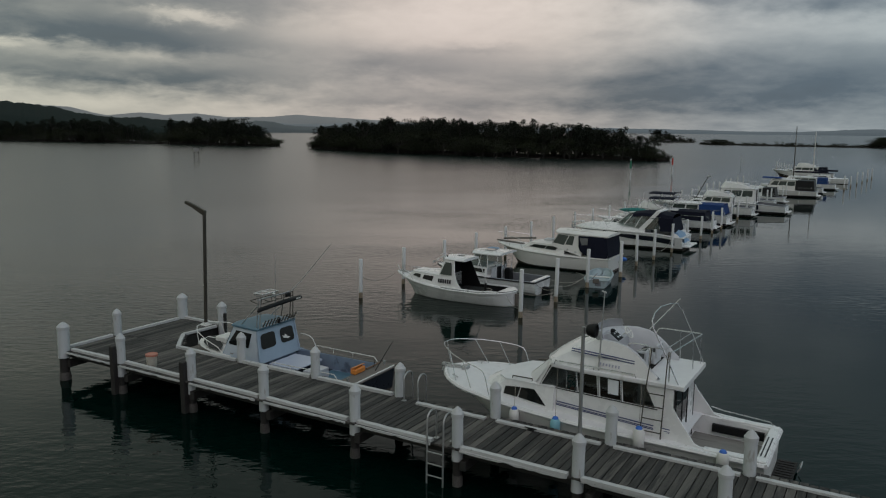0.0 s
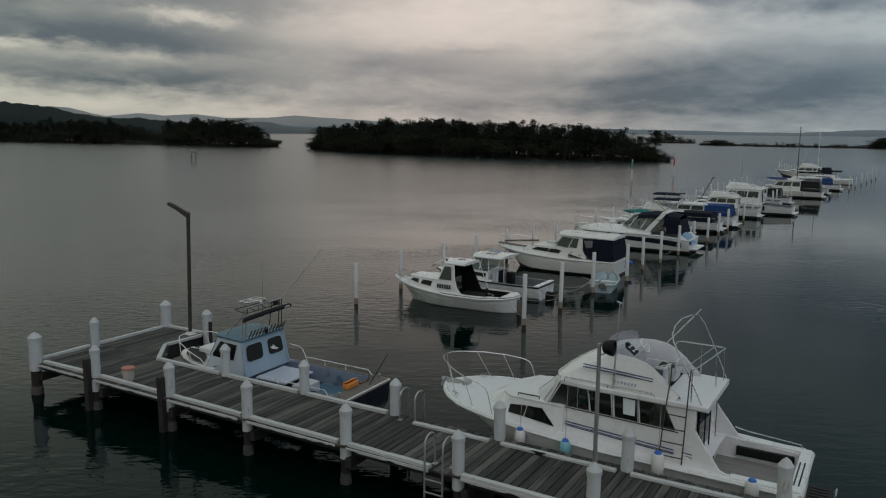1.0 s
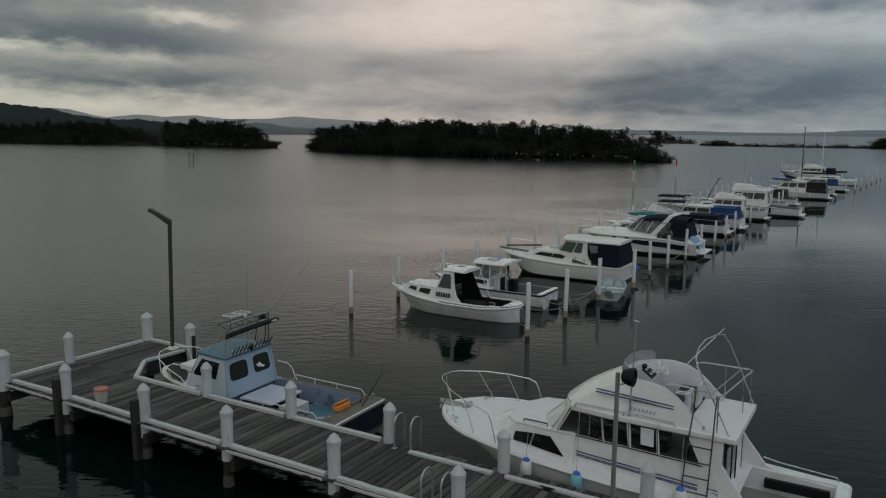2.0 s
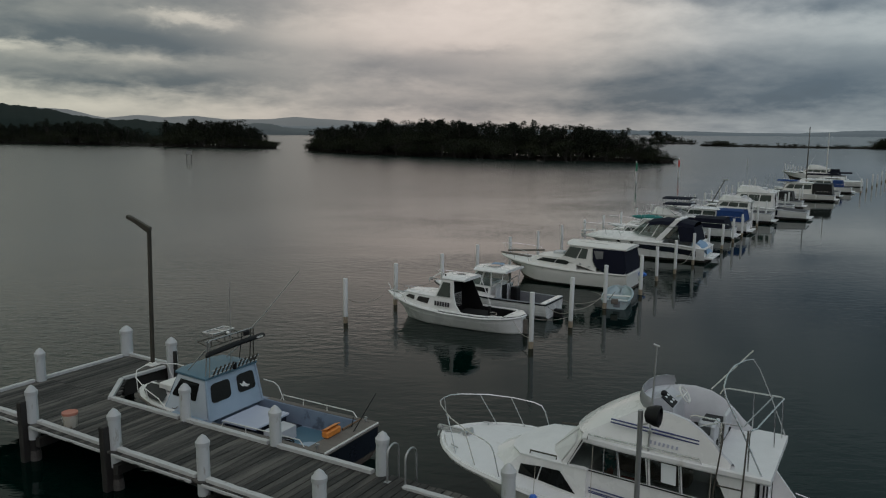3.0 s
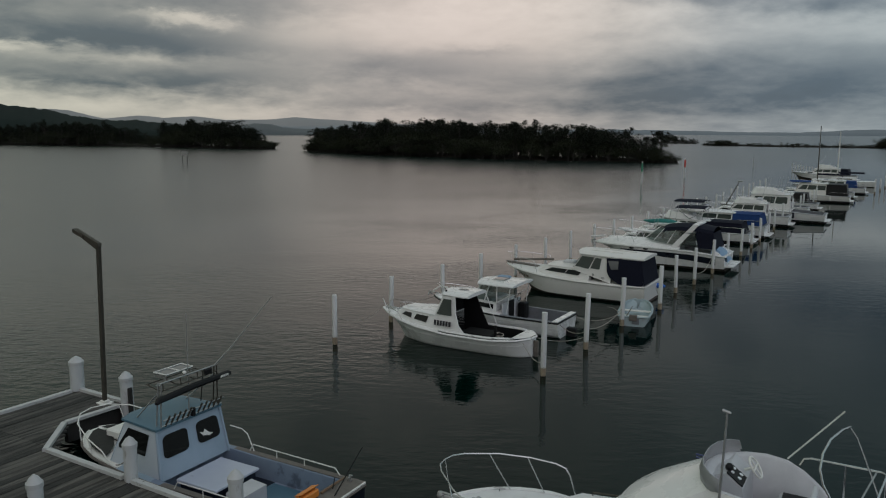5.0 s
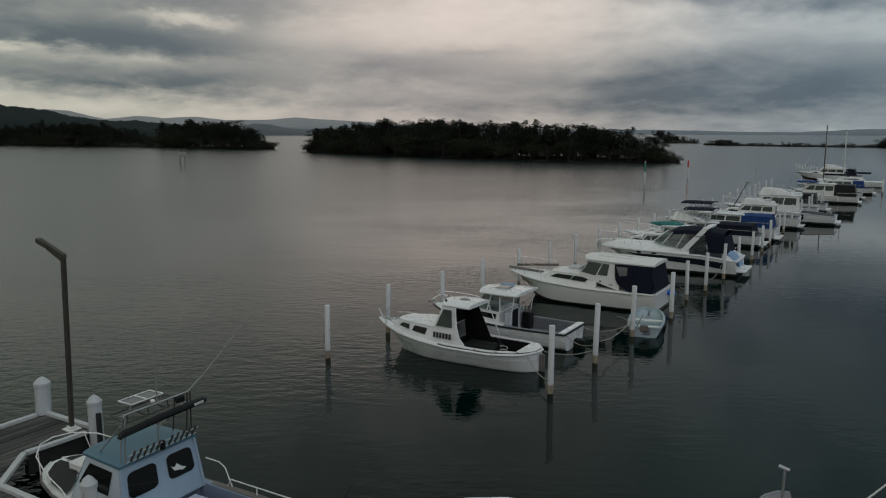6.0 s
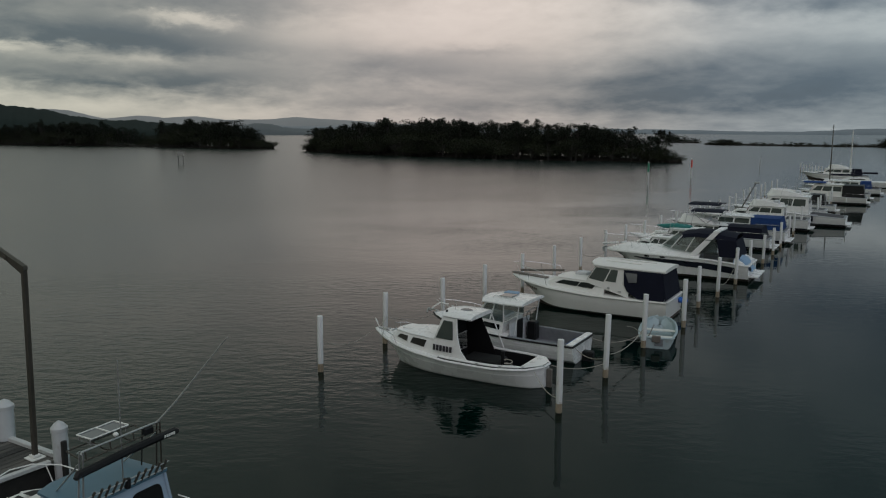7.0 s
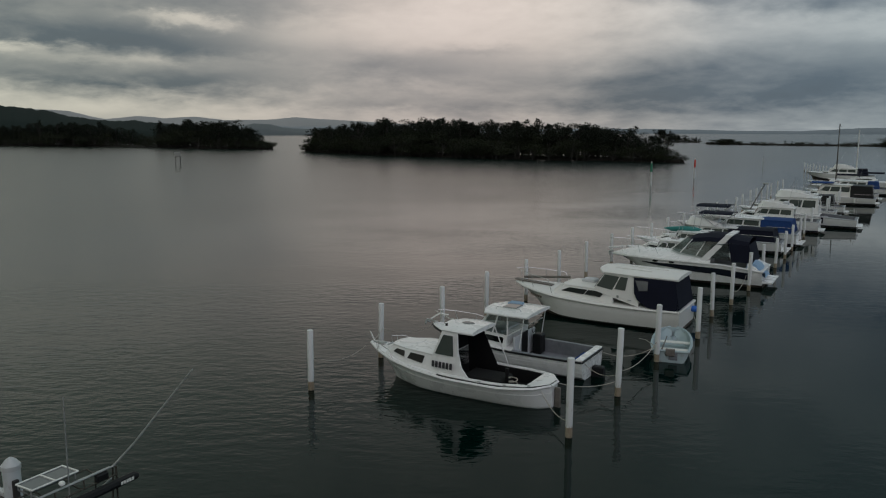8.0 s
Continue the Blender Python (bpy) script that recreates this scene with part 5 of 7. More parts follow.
    b.rail([(3.79, 1.05, 2.62), (3.77, 1.02, 3.4), (3.745, .96, 4.5)], [.02, .018, .014], M_GALV, name="aerial_mast")
    b.add("aerial_tip", Shape().tube([(3.70, .955, 4.49), (3.81, .955, 4.52)], .02, 6), M_GALV)
    b.add("searchlight", Shape().tube([(3.77, 1.04, 2.98), (3.77, 1.10, 2.98)], .04, 8), M_GALV, "small grey deck light on the coaming")
    # bow rail and ground tackle
    for s in (1, -1):
        top = [(8.55, 0, 2.38), (8.52, s * .22, 2.38), (8.38, s * .42, 2.37), (7.9, s * .84, 2.32), (7.4, s * 1.10, 2.26), (6.95, s * 1.22, 2.20), (6.78, s * 1.25, 2.14), (6.70, s * 1.26, 2.02), (6.56, s * 1.29, 1.55)]
        b.rail(top, .013, posts=[((8.05, s * .72, 2.34), (7.72, s * .94, 1.63)), ((7.45, s * 1.08, 2.26), (7.15, s * 1.18, 1.61))], name="bow_rail")
    b.rail([(8.55, 0, 2.38), (8.50, 0, 2.05), (8.40, 0, 1.68)], .013, name="bow_rail")
    b.add("bow_roller", Shape().box(8.1, 8.58, -.1, .1, 1.65, 1.70, .02), M_GALV)
    b.add("anchor", Shape().tube([(8.1, 0, 1.74), (8.6, 0, 1.75)], .02, 6).tube([(8.58, -.2, 1.56), (8.64, 0, 1.63), (8.58, .2, 1.56)], [.02, .05, .02], 6).ball((8.64, 0, 1.68), (.08, .07, .09), 8, 5), M_GALV, "galvanised anchor on the bow roller")
    b.add("anchor_winch", Shape().box(7.85, 8.05, -.1, .1, 1.66, 1.78, .03).tube([(7.95, -.16, 1.73), (7.95, .16, 1.73)], .05, 10), M_GALV)
    for s in (1, -1):
        b.add("deck_cleat", Shape().tube([(7.75, s * .80, 1.70), (7.95, s * .72, 1.71)], .015, 6).tube([(7.85, s * .76, 1.62), (7.85, s * .76, 1.7)], .012, 6), M_GALV)
    for x, z, h, m, top_z in ((5.76, 1.05, .38, M_FENDER, 2.0), (4.67, 1.02, .38, M_AQUA, 2.66), (2.66, 1.02, .54, M_FENDER, 2.6), (.83, .92, .46, M_FENDER, 1.2)):
        fender(b, x, b.half(x) + .10, z, top_z, m, M_FENDERBLUE, r=.135 if x < 4 else .125, h=h)
    return b


flybridge_cruiser()


# the boat's pale blue copied darker, cockpit shade put into its colour
M_BLUESHADED = mat("shaded_scuffed_blue_paint", (0.15, 0.20, 0.28), (0.23, 0.29, 0.37), 0.5, 3, bump=0.05, stain=((0.08, 0.10, 0.14), 1.6, 0.42))
M_SIDE = mat("bluish_white_cabin_side", (0.46, 0.52, 0.58), (0.56, 0.61, 0.66), 0.42, 3, bump=0.03, stain=((0.34, 0.38, 0.43), 1.6, 0.38))
M_LID = mat("pale_lilac_paint", (0.42, 0.46, 0.56), (0.52, 0.56, 0.64), 0.45, 4, bump=0.03, stain=((0.3, 0.33, 0.4), 1.8, 0.36))


# ---- the blue work boat in the jetty's berth ----
def work_boat():
    b = Boat("fishing_boat", 7.05, 3.67, 7.2, 2.26, [(0, .80), (2.5, .80), (4.5, .84), (6, .88), (7.2, .94)], "pale blue fishing boat with a cabin, navy hull, beside the jetty",
             plan=([0, .3, .55, .7, .82, .91, .96, .985, 1.0], [.96, 1.0, 1.0, .96, .85, .66, .45, .28, .10]), rake=.8, draught=.4, category="fishing boat", turn=1.5)
    b.hull(M_NAVYHULL, M_ANTIFOUL, chine=.15, flare=.9, strake=M_GREYWOOD, sr=.035, label="dark navy hull")
    b.deck(5.0, 7.18, M_FENDER, camber=.07, label="white foredeck")
    b.cockpit(0, 3.9, .32, M_BLUESHADED, side=.16, stern=.55, floor_m=M_MIDBLUE, label="pale blue open cockpit")
    b.deck(3.85, 5.05, M_PALEBLUE, camber=.03, name="side_deck", toe=False)
    b.add("transom_deck", Shape().prism([(.02, 1.05, .815), (.55, 1.08, .815), (.55, -1.08, .815), (.02, -1.05, .815)], (0, 0, .012)), M_GREYWOOD, "scuffed timber transom deck")
    b.add("transom_edge", Shape().box(-.02, .02, -1.10, 1.10, .79, .835, .008), M_FENDER)
    for s in (1, -1):
        b.add("gunwale_cap", Shape().prism([(.0, s * 1.12, .815), (3.6, s * 1.15, .82), (3.6, s * 1.0, .82), (.0, s * .97, .815)], (0, 0, .014)), M_GREYWOOD)
    cab = House(b, [(3.74, .97, .78), (5.45, .90, .85), (5.75, .5, .87), (5.75, -.5, .87), (5.45, -.90, .85), (3.74, -.97, .78)],
                [(3.92, .88, 1.84), (4.98, .80, 1.86), (5.12, .45, 1.86), (5.12, -.45, 1.86), (4.98, -.80, 1.86), (3.92, -.88, 1.84)], M_PALEBLUE, "cabin", roof=M_MIDBLUE, over=.05, thick=.06, crown=.05, label="pale blue painted cabin", roof_label="mid blue worn cabin roof")
    cab._pane(5, rrect(.07, .42, .40, .86, .2), M_GLASS, "dark rounded rear window")
    cab._pane(5, rrect(.56, .93, .40, .86, .2), M_GLASS, "dark rounded rear window")
    for w, fl in ((0, 0), (4, 1)):
        o = [(.30, .42), (.20, .88), (.82, .88), (.93, .46), (.90, .40)] if not fl else [(.70, .42), (.80, .88), (.18, .88), (.07, .46), (.10, .40)]
        full = [(.03, .03), (.03, .97), (.97, .97), (.97, .03)]
        # paler panel laid over the pale blue side wall
        cab._pane(w, full, M_SIDE, "bluish white panel over the cabin side", "side_panel")
        cab._pane(w, o, M_GLASS, "dark side window").location = cab.at(w, .5, .5)[1] * .012
    for w, o in ((1, rrect(.08, .92, .35, .9, .12)), (2, rrect(.04, .96, .35, .9, .08)), (3, rrect(.08, .92, .35, .9, .12))):
        cab._pane(w, o, M_GLASS, "dark windscreen pane")
    b.add("fish_sticker", Shape().prism([cab.at(5, s, t, .018)[0] for s, t in ((.18, .52), (.24, .56), (.30, .66), (.33, .60), (.38, .64), (.34, .54), (.28, .52), (.24, .49))], cab.at(5, .5, .5)[1] * .004), M_FENDER, "white fish-shaped sticker", parent=cab.ob)
    for s in (1, -1):
        b.add("corner_post", Shape().tube([(3.73, s * .97, .78), (3.91, s * .885, 1.86)], .035, 6), M_PALEBLUE, parent=cab.ob)
    # roof frame with rod rack, panel and rolled awning
    for s in (1, -1):
        b.add("frame_post", Shape().tube([(3.86, s * .80, 1.9), (3.82, s * .78, 2.86)], .016, 6).tube([(4.0, s * .80, 1.9), (3.9, s * .78, 2.86)], .016, 6), M_DARKSTEEL if s < 0 else M_GALV)
        b.add("frame_brace", Shape().tube([(4.75, s * .68, 1.92), (3.95, s * .78, 2.62)], .016, 6), M_GALV)
    b.rail([(3.84, .8, 2.82), (3.84, .78, 2.86), (3.84, -.78, 2.86), (3.84, -.8, 2.82)], .017, M_GALV, name="top_bar")
    b.rail([(3.98, .78, 2.8), (3.98, -.78, 2.8)], .014, M_GALV, name="top_bar")
    rack = b.add("rod_rack", Shape().tube([(3.78, .85, 1.96), (3.78, -.85, 1.96)], .013, 6).tube([(3.72, .85, 2.1), (3.72, -.85, 2.1)], .013, 6), M_GALV, "steel rod rack along the roof edge")
    for i in range(11):
        y = .74 - i * .148
        if abs(y) > .06:
            b.add("rod_holder", Shape().tube([(3.80, y, 1.93), (3.68, y - .03, 2.17)], .022, 7), M_DARKSTEEL, parent=rack)
    b.add("horn", Shape().tube([(3.76, .02, 1.95), (3.72, .02, 2.12)], [.06, .035], 8), M_BLACK)
    b.add("awning_roll", Shape().tube([(3.70, 1.02, 2.52), (3.72, .96, 2.56), (3.74, 0, 2.60), (3.72, -1.02, 2.62), (3.70, -1.08, 2.61)], [.04, .07, .075, .07, .04], 8), M_BLACK, "rolled black awning across the roof frame")
    bars(b, ((3.645, -.72, 2.60), (0, -.05, 0), (0, 0, .05), .036, (-1, 0, 0)), M_FENDER, 5, "white maker's mark, plain bars")
    panel = b.add("solar_panel", Shape().box(3.98, 4.36, -.24, .50, 2.92, 2.94, .006), M_CLEAR, "flat panel in a pale frame on the roof rack")
    for a, c in (((3.98, .50), (4.36, .50)), ((3.98, -.24), (4.36, -.24)), ((3.98, .50), (3.98, -.24)), ((4.36, .50), (4.36, -.24)), ((3.98, .13), (4.36, .13))):
        b.add("panel_frame", Shape().tube([(*a, 2.95), (*c, 2.95)], .014, 5), M_FENDER, parent=panel)
    for leg in ([(4.0, .5, 2.84), (4.0, .5, 2.93)], [(4.0, -.2, 2.84), (4.0, -.2, 2.93)], [(3.84, .48, 2.86), (4.34, .48, 2.86), (4.34, .48, 2.92)]):
        b.add("panel_leg", Shape().tube(leg, .012, 5), M_GALV, parent=panel)
    b.add("gps_dome", Shape().ball((3.85, .12, 2.93), (.05, .05, .04), 8, 4), M_FENDER)
    b.rail([(3.92, -.02, 1.95), (3.90, -.02, 2.9), (3.88, -.02, 4.2)], [.014, .011, .008], M_GALV, name="whip_aerial")
    b.rail([(3.84, -.74, 2.86), (3.6, -.95, 3.2), (2.65, -1.35, 4.45)], [.017, .014, .010], M_GALV, name="whip_aerial")
    for y in (.72, .25, -.22, -.62):
        b.rail([(3.84, y, 2.84), (3.82, y, 2.70), (4.0, y, 2.68), (4.3, y + .02, 2.76)], .013, M_DARKSTEEL, name="basket_bar")
    b.rail([(4.3, .74, 2.76), (4.3, -.62, 2.76)], .013, M_DARKSTEEL, name="basket_bar")
    b.rail([(3.82, .78, 2.70), (3.82, -.78, 2.72)], .013, M_DARKSTEEL, name="top_bar")
    b.rail([(3.95, -.5, 2.80), (4.3, -.72, 1.95)], .014, M_DARKSTEEL, name="frame_brace")
    b.add("deck_light", Shape().box(3.78, 3.86, -.62, -.42, 2.72, 2.84, .02), M_BLACK)
    # foredeck gear
    b.add("fore_hatch", Shape().box(5.95, 6.45, -.42, .22, .96, 1.17, .03), M_FENDER, "white foredeck hatch box")
    for sd in (1, -1):
        b.add("deck_pad", Shape().prism([(5.55, sd * .90, .955), (6.2, sd * .78, .975), (6.65, sd * .55, 1.0), (6.92, sd * .22, 1.015), (6.95, sd * .05, 1.02), (6.4, sd * .06, 1.025), (5.8, sd * .5, 1.0)], (0, 0, .008)), M_BLACK, "dark non-slip pad")
    for s in (1, -1):
        top = [(7.25, 0, 1.46), (7.12, s * .38, 1.46), (6.75, s * .72, 1.40), (6.1, s * .95, 1.26), (5.5, s * 1.04, 1.12), (5.2, s * 1.06, .88)]
        b.rail(top, .014, M_FENDER, posts=[((6.95, s * .55, 1.43), (6.8, s * .62, .94)), ((6.1, s * .95, 1.26), (6.0, s * .92, .9))], name="bow_rail")
        gr = [(3.2, s * 1.1, .84), (3.1, s * 1.1, 1.0), (.75, s * 1.06, .98), (.62, s * 1.06, .84)]
        b.rail(gr, .014, M_FENDER, posts=[((2.4, s * 1.09, 1.0), (2.4, s * 1.09, .83)), ((1.6, s * 1.08, .99), (1.6, s * 1.08, .83))], name="gunwale_rail")
        b.add("bollard", Shape().tube([(.3, s * .98, .82), (.3, s * .98, .96)], .03, 8).tube([(.3, s * .98 - .07, .92), (.3, s * .98 + .07, .92)], .018, 6), M_GALV)
    b.rail([(3.75, -1.05, 1.35), (3.45, -1.12, 1.3), (3.3, -1.14, 1.2), (3.1, -1.12, .84)], .014, M_FENDER, name="hand_rail")
    # cockpit things
    # thin navy plate laid over the sole, darkening it round the box
    b.add("engine_well", Shape().box(2.32, 3.72, -.92, .92, .335, .352, .004), M_NAVYHULL, "dark navy plate on the floor round the engine box")
    b.add("engine_box", Shape().box(2.55, 3.6, -.6, .62, .32, .72, .04), M_NAVYHULL, "dark engine box in the cockpit")
    b.add("engine_lid", Shape().box(2.5, 3.65, -.64, .66, .70, .76, .015), M_LID, "pale lilac-blue engine box lid")
    b.add("bait_box", Shape().loft([[(2.42, .45, z), (1.95, .45 * k, z), (1.95, -.25, z), (2.42, -.3, z)] for z, k in ((.32, 1.0), (.6, .98), (.66, .9))]), M_GREYIN, "grey covered bait box")
    b.add("hose_coil", Shape().tube([(1.75 + (.20 + .002 * k) * math.cos(k * .5), .5 + (.20 + .002 * k) * math.sin(k * .5), .37 + .004 * k) for k in range(38)], .02, 6), M_RUBBER, "coiled black hose")
    b.add("floor_hatch", Shape().tube([(1.25, .15, .345), (1.25, .15, .358)], .34, 20), M_PALEBLUE)
    b.add("battery_case", Shape().box(1.0, 1.2, .78, .95, .34, .5, .02), M_BLACK)
    crate = b.add("orange_case", Shape().box(.42, .62, -.12, .42, .83, 1.0, .03), M_ORANGE, "orange plastic tackle case on the transom")
    b.add("case_lid", Shape().prism([(.62, -.12, 1.0), (.62, .42, 1.0), (.45, .42, 1.06), (.45, -.12, 1.06)], (0, 0, .015)), M_ORANGE, parent=crate)
    b.add("fishing_rod", Shape().tube([(.15, -.25, .85), (.12, -.9, 1.35), (.1, -1.15, 1.55)], [.016, .012, .01], 6), M_BLACK, "black rod leaning at the stern")
    b.add("oar", Shape().tube([(.45, -.2, .86), (.4, -.95, .9)], [.03, .02], 6), M_WOODTRIM)
    b.add("hand_lever", Shape().tube([(.35, -.45, .86), (.33, -.5, 1.1)], .012, 5), M_BLACK)
    return b


work_boat()


# ---- the moored row ----
def white_launch():
    b = Boat("white_launch", 5.15, 17.6, 6.58, 2.25, [(0, .72), (1.5, .64), (3.2, .66), (5, .80), (6.0, .94), (6.58, 1.06)], "small white launch with an open-backed shelter, moored between piles",
             plan=([0, .015, .04, .08, .2, .45, .65, .8, .9, .96, 1.0], [.22, .42, .60, .75, .93, 1.0, .93, .70, .43, .22, .05]), rake=.75, draught=.45)
    b.hull(M_GEL, M_GEL, chine=.06, flare=.70, strake=M_GEL, sr=.045, strips=1, label="white lapped hull")
    b.deck(3.45, 6.56, M_GEL, camber=.08)
    b.cockpit(0, 3.5, .22, M_BLACK, side=.20, stern=.55, label="black-lined open cockpit")
    b.add("stern_deck", Shape().loft([[(x, b.half(x) * k, b.z(x) + .03 + h) for k in (.97, .6, 0, -.6, -.97)] for x, h in ((.02, 0), (.3, .02), (.62, .0))], False, False), M_GEL)
    for s in (1, -1):
        b.add("coaming", Shape().tube([(.6, s * (b.half(.6) - .14), b.z(.6) + .02)] + [(x, s * (b.half(x) - .14), b.z(x) + .03) for x in np.linspace(.9, 3.4, 8)], .05, 6), M_GEL)
    cuddy = House(b, [(3.3, .98, .62), (4.7, .86, .76), (5.75, .52, .88), (5.85, .2, .9), (5.85, -.2, .9), (5.75, -.52, .88), (4.7, -.86, .76), (3.3, -.98, .62)],
                  [(3.3, .86, 1.20), (4.7, .72, 1.22), (5.45, .42, 1.2), (5.55, .16, 1.2), (5.55, -.16, 1.2), (5.45, -.42, 1.2), (4.7, -.72, 1.22), (3.3, -.86, 1.20)], M_GEL, "cuddy", roof=M_GEL, over=.01, thick=.04, crown=.05)
    cuddy._pane(0, [(.55, .40), (.50, .86), (.90, .86), (.97, .45)], M_GLASS, "dark cuddy window")
    cuddy._pane(1, [(.12, .45), (.14, .85), (.62, .82), (.72, .5)], M_GLASS, "dark cuddy window")
    cuddy._pane(6, [(.45, .40), (.50, .86), (.10, .86), (.03, .45)], M_GLASS, "dark cuddy window")
    b.add("fore_hatch", Shape().box(4.6, 5.3, -.3, .3, 1.26, 1.31, .02), M_GEL)
    for s in (1, -1):
        pts = [(2.0, 1.0, .66), (2.4, .97, .74), (2.64, .92, .98), (2.78, .86, 1.4), (2.86, .78, 2.0), (3.42, .74, 2.0), (3.7, .84, 1.25), (3.75, .95, .66)]
        b.add("shelter_side", Shape().prism([(x, s * y, z) for x, y, z in pts], (0, -s * .04, 0)), M_GEL)
        b.add("shelter_window", Shape().prism([(x, s * y, z) for x, y, z in ((2.94, .895, 1.30), (3.0, .81, 1.9), (3.34, .785, 1.9), (3.60, .865, 1.30))], (0, s * .02, 0)), M_PANE, "dark side window")
        b.add("shelter_strut", Shape().tube([(1.95, -.92, .7), (2.4, -.76, 2.0)], .02, 6) if s > 0 else Shape().tube([(2.8, .86, 1.3), (2.87, .78, 2.0)], .03, 6), M_GEL)
    b.add("shelter_front", Shape().prism([(3.62, .8, 1.2), (3.42, .70, 1.96), (3.42, -.70, 1.96), (3.62, -.8, 1.2)], (.03, 0, 0)), M_PANE, "dark windscreen")
    # no curtain hangs here: a black sheet stands in for the shaded inside
    b.add("shelter_curtain", Shape().prism([(3.3, .84, .25), (3.3, .70, 1.98), (3.3, -.70, 1.98), (3.3, -.84, .25)], (.02, 0, 0)), M_BLACK, "black sheet for the dark inside of the shelter")
    b.add("shelter_lining", Shape().prism([(2.1, -.84, .3), (3.3, -.82, .3), (3.3, -.66, 1.98), (2.8, -.68, 1.98)], (0, .02, 0)), M_BLACK)
    b.add("shelter_lining", Shape().prism([(2.8, .82, .3), (3.3, .80, .3), (3.3, .66, 1.98), (2.9, .68, 1.98)], (0, -.02, 0)), M_BLACK)
    b.add("shelter_headlining", Shape().prism([(2.45, .66, 1.965), (3.3, .66, 1.965), (3.3, -.66, 1.965), (2.45, -.66, 1.965)], (0, 0, .01)), M_BLACK)
    b.add("shelter_roof", Shape().loft([[(x, y * k, z + h) for x, y, z in ((2.34, .74, 1.98), (2.9, .80, 2.0), (3.42, .74, 2.0), (3.58, .36, 2.01), (3.58, -.36, 2.01), (3.42, -.74, 2.0), (2.9, -.80, 2.0), (2.34, -.74, 1.98))] for k, h in ((1, 0), (1.02, .04), (.97, .09), (.6, .13), (.15, .14))]), M_GEL, "white moulded shelter roof", smooth=50)
    b.add("roof_hatch", Shape().ball((2.95, -.05, 2.12), (.26, .22, .04), 14, 4), M_CLEAR)
    b.add("masthead_light", Shape().tube([(3.4, .5, 2.05), (3.4, .5, 2.19)], .04, 8), M_BLACK)
    b.rail([(3.3, .1, 2.12), (3.3, .1, 2.22), (3.45, .1, 2.26)], .01, name="roof_fitting")
    b.add("engine_cover", Shape().box(1.55, 2.9, -.48, .48, .22, .62, .06), M_RUBBER, "black upholstered engine cover")
    b.add("helm_post", Shape().tube([(1.5, .1, .3), (1.5, .1, .95)], .06, 10), M_BLACK)
    b.add("coiled_line", Shape().tube([(1.2 + .13 * math.cos(k * .6), .3 + .13 * math.sin(k * .6), .5 + .012 * k) for k in range(24)], .018, 5), M_ROPE)
    b.add("rudder", Shape().box(-.2, -.02, -.05, .05, -.2, .6, .02), M_GREYWOOD, "weathered rudder on the stern")
    bars(b, ((3.66, .972, .90), (-.13, .008, 0), (0, -.02, .19), .095, (0, 1, .1)), M_INK, 6, "dark registration marks, plain bars")
    for s in (1, -1):
        b.rail([(6.05, s * .40, .98), (6.07, s * .38, 1.22), (5.75, s * .68, 1.2), (5.4, s * .76, 1.1), (5.2, s * .84, .86)], .013, posts=[((6.0, s * .58, 1.22), (5.95, s * .6, .96))], name="bow_rail")
    b.rail([(6.5, 0, 1.06), (6.68, 0, 1.38)], .022, M_FENDER, name="bowsprit")
    b.add("bow_fittings", Shape().box(6.05, 6.5, -.08, .08, 1.03, 1.09, .02).tube([(5.85, -.15, 1.07), (5.85, .15, 1.07)], .03, 6), M_GALV)
    for x in (.5, 1.2, 2.0):
        b.add("deck_fitting", Shape().box(x - .05, x + .05, b.half(x) - .14, b.half(x) - .08, b.z(x) + .03, b.z(x) + .06, .008), M_GALV)


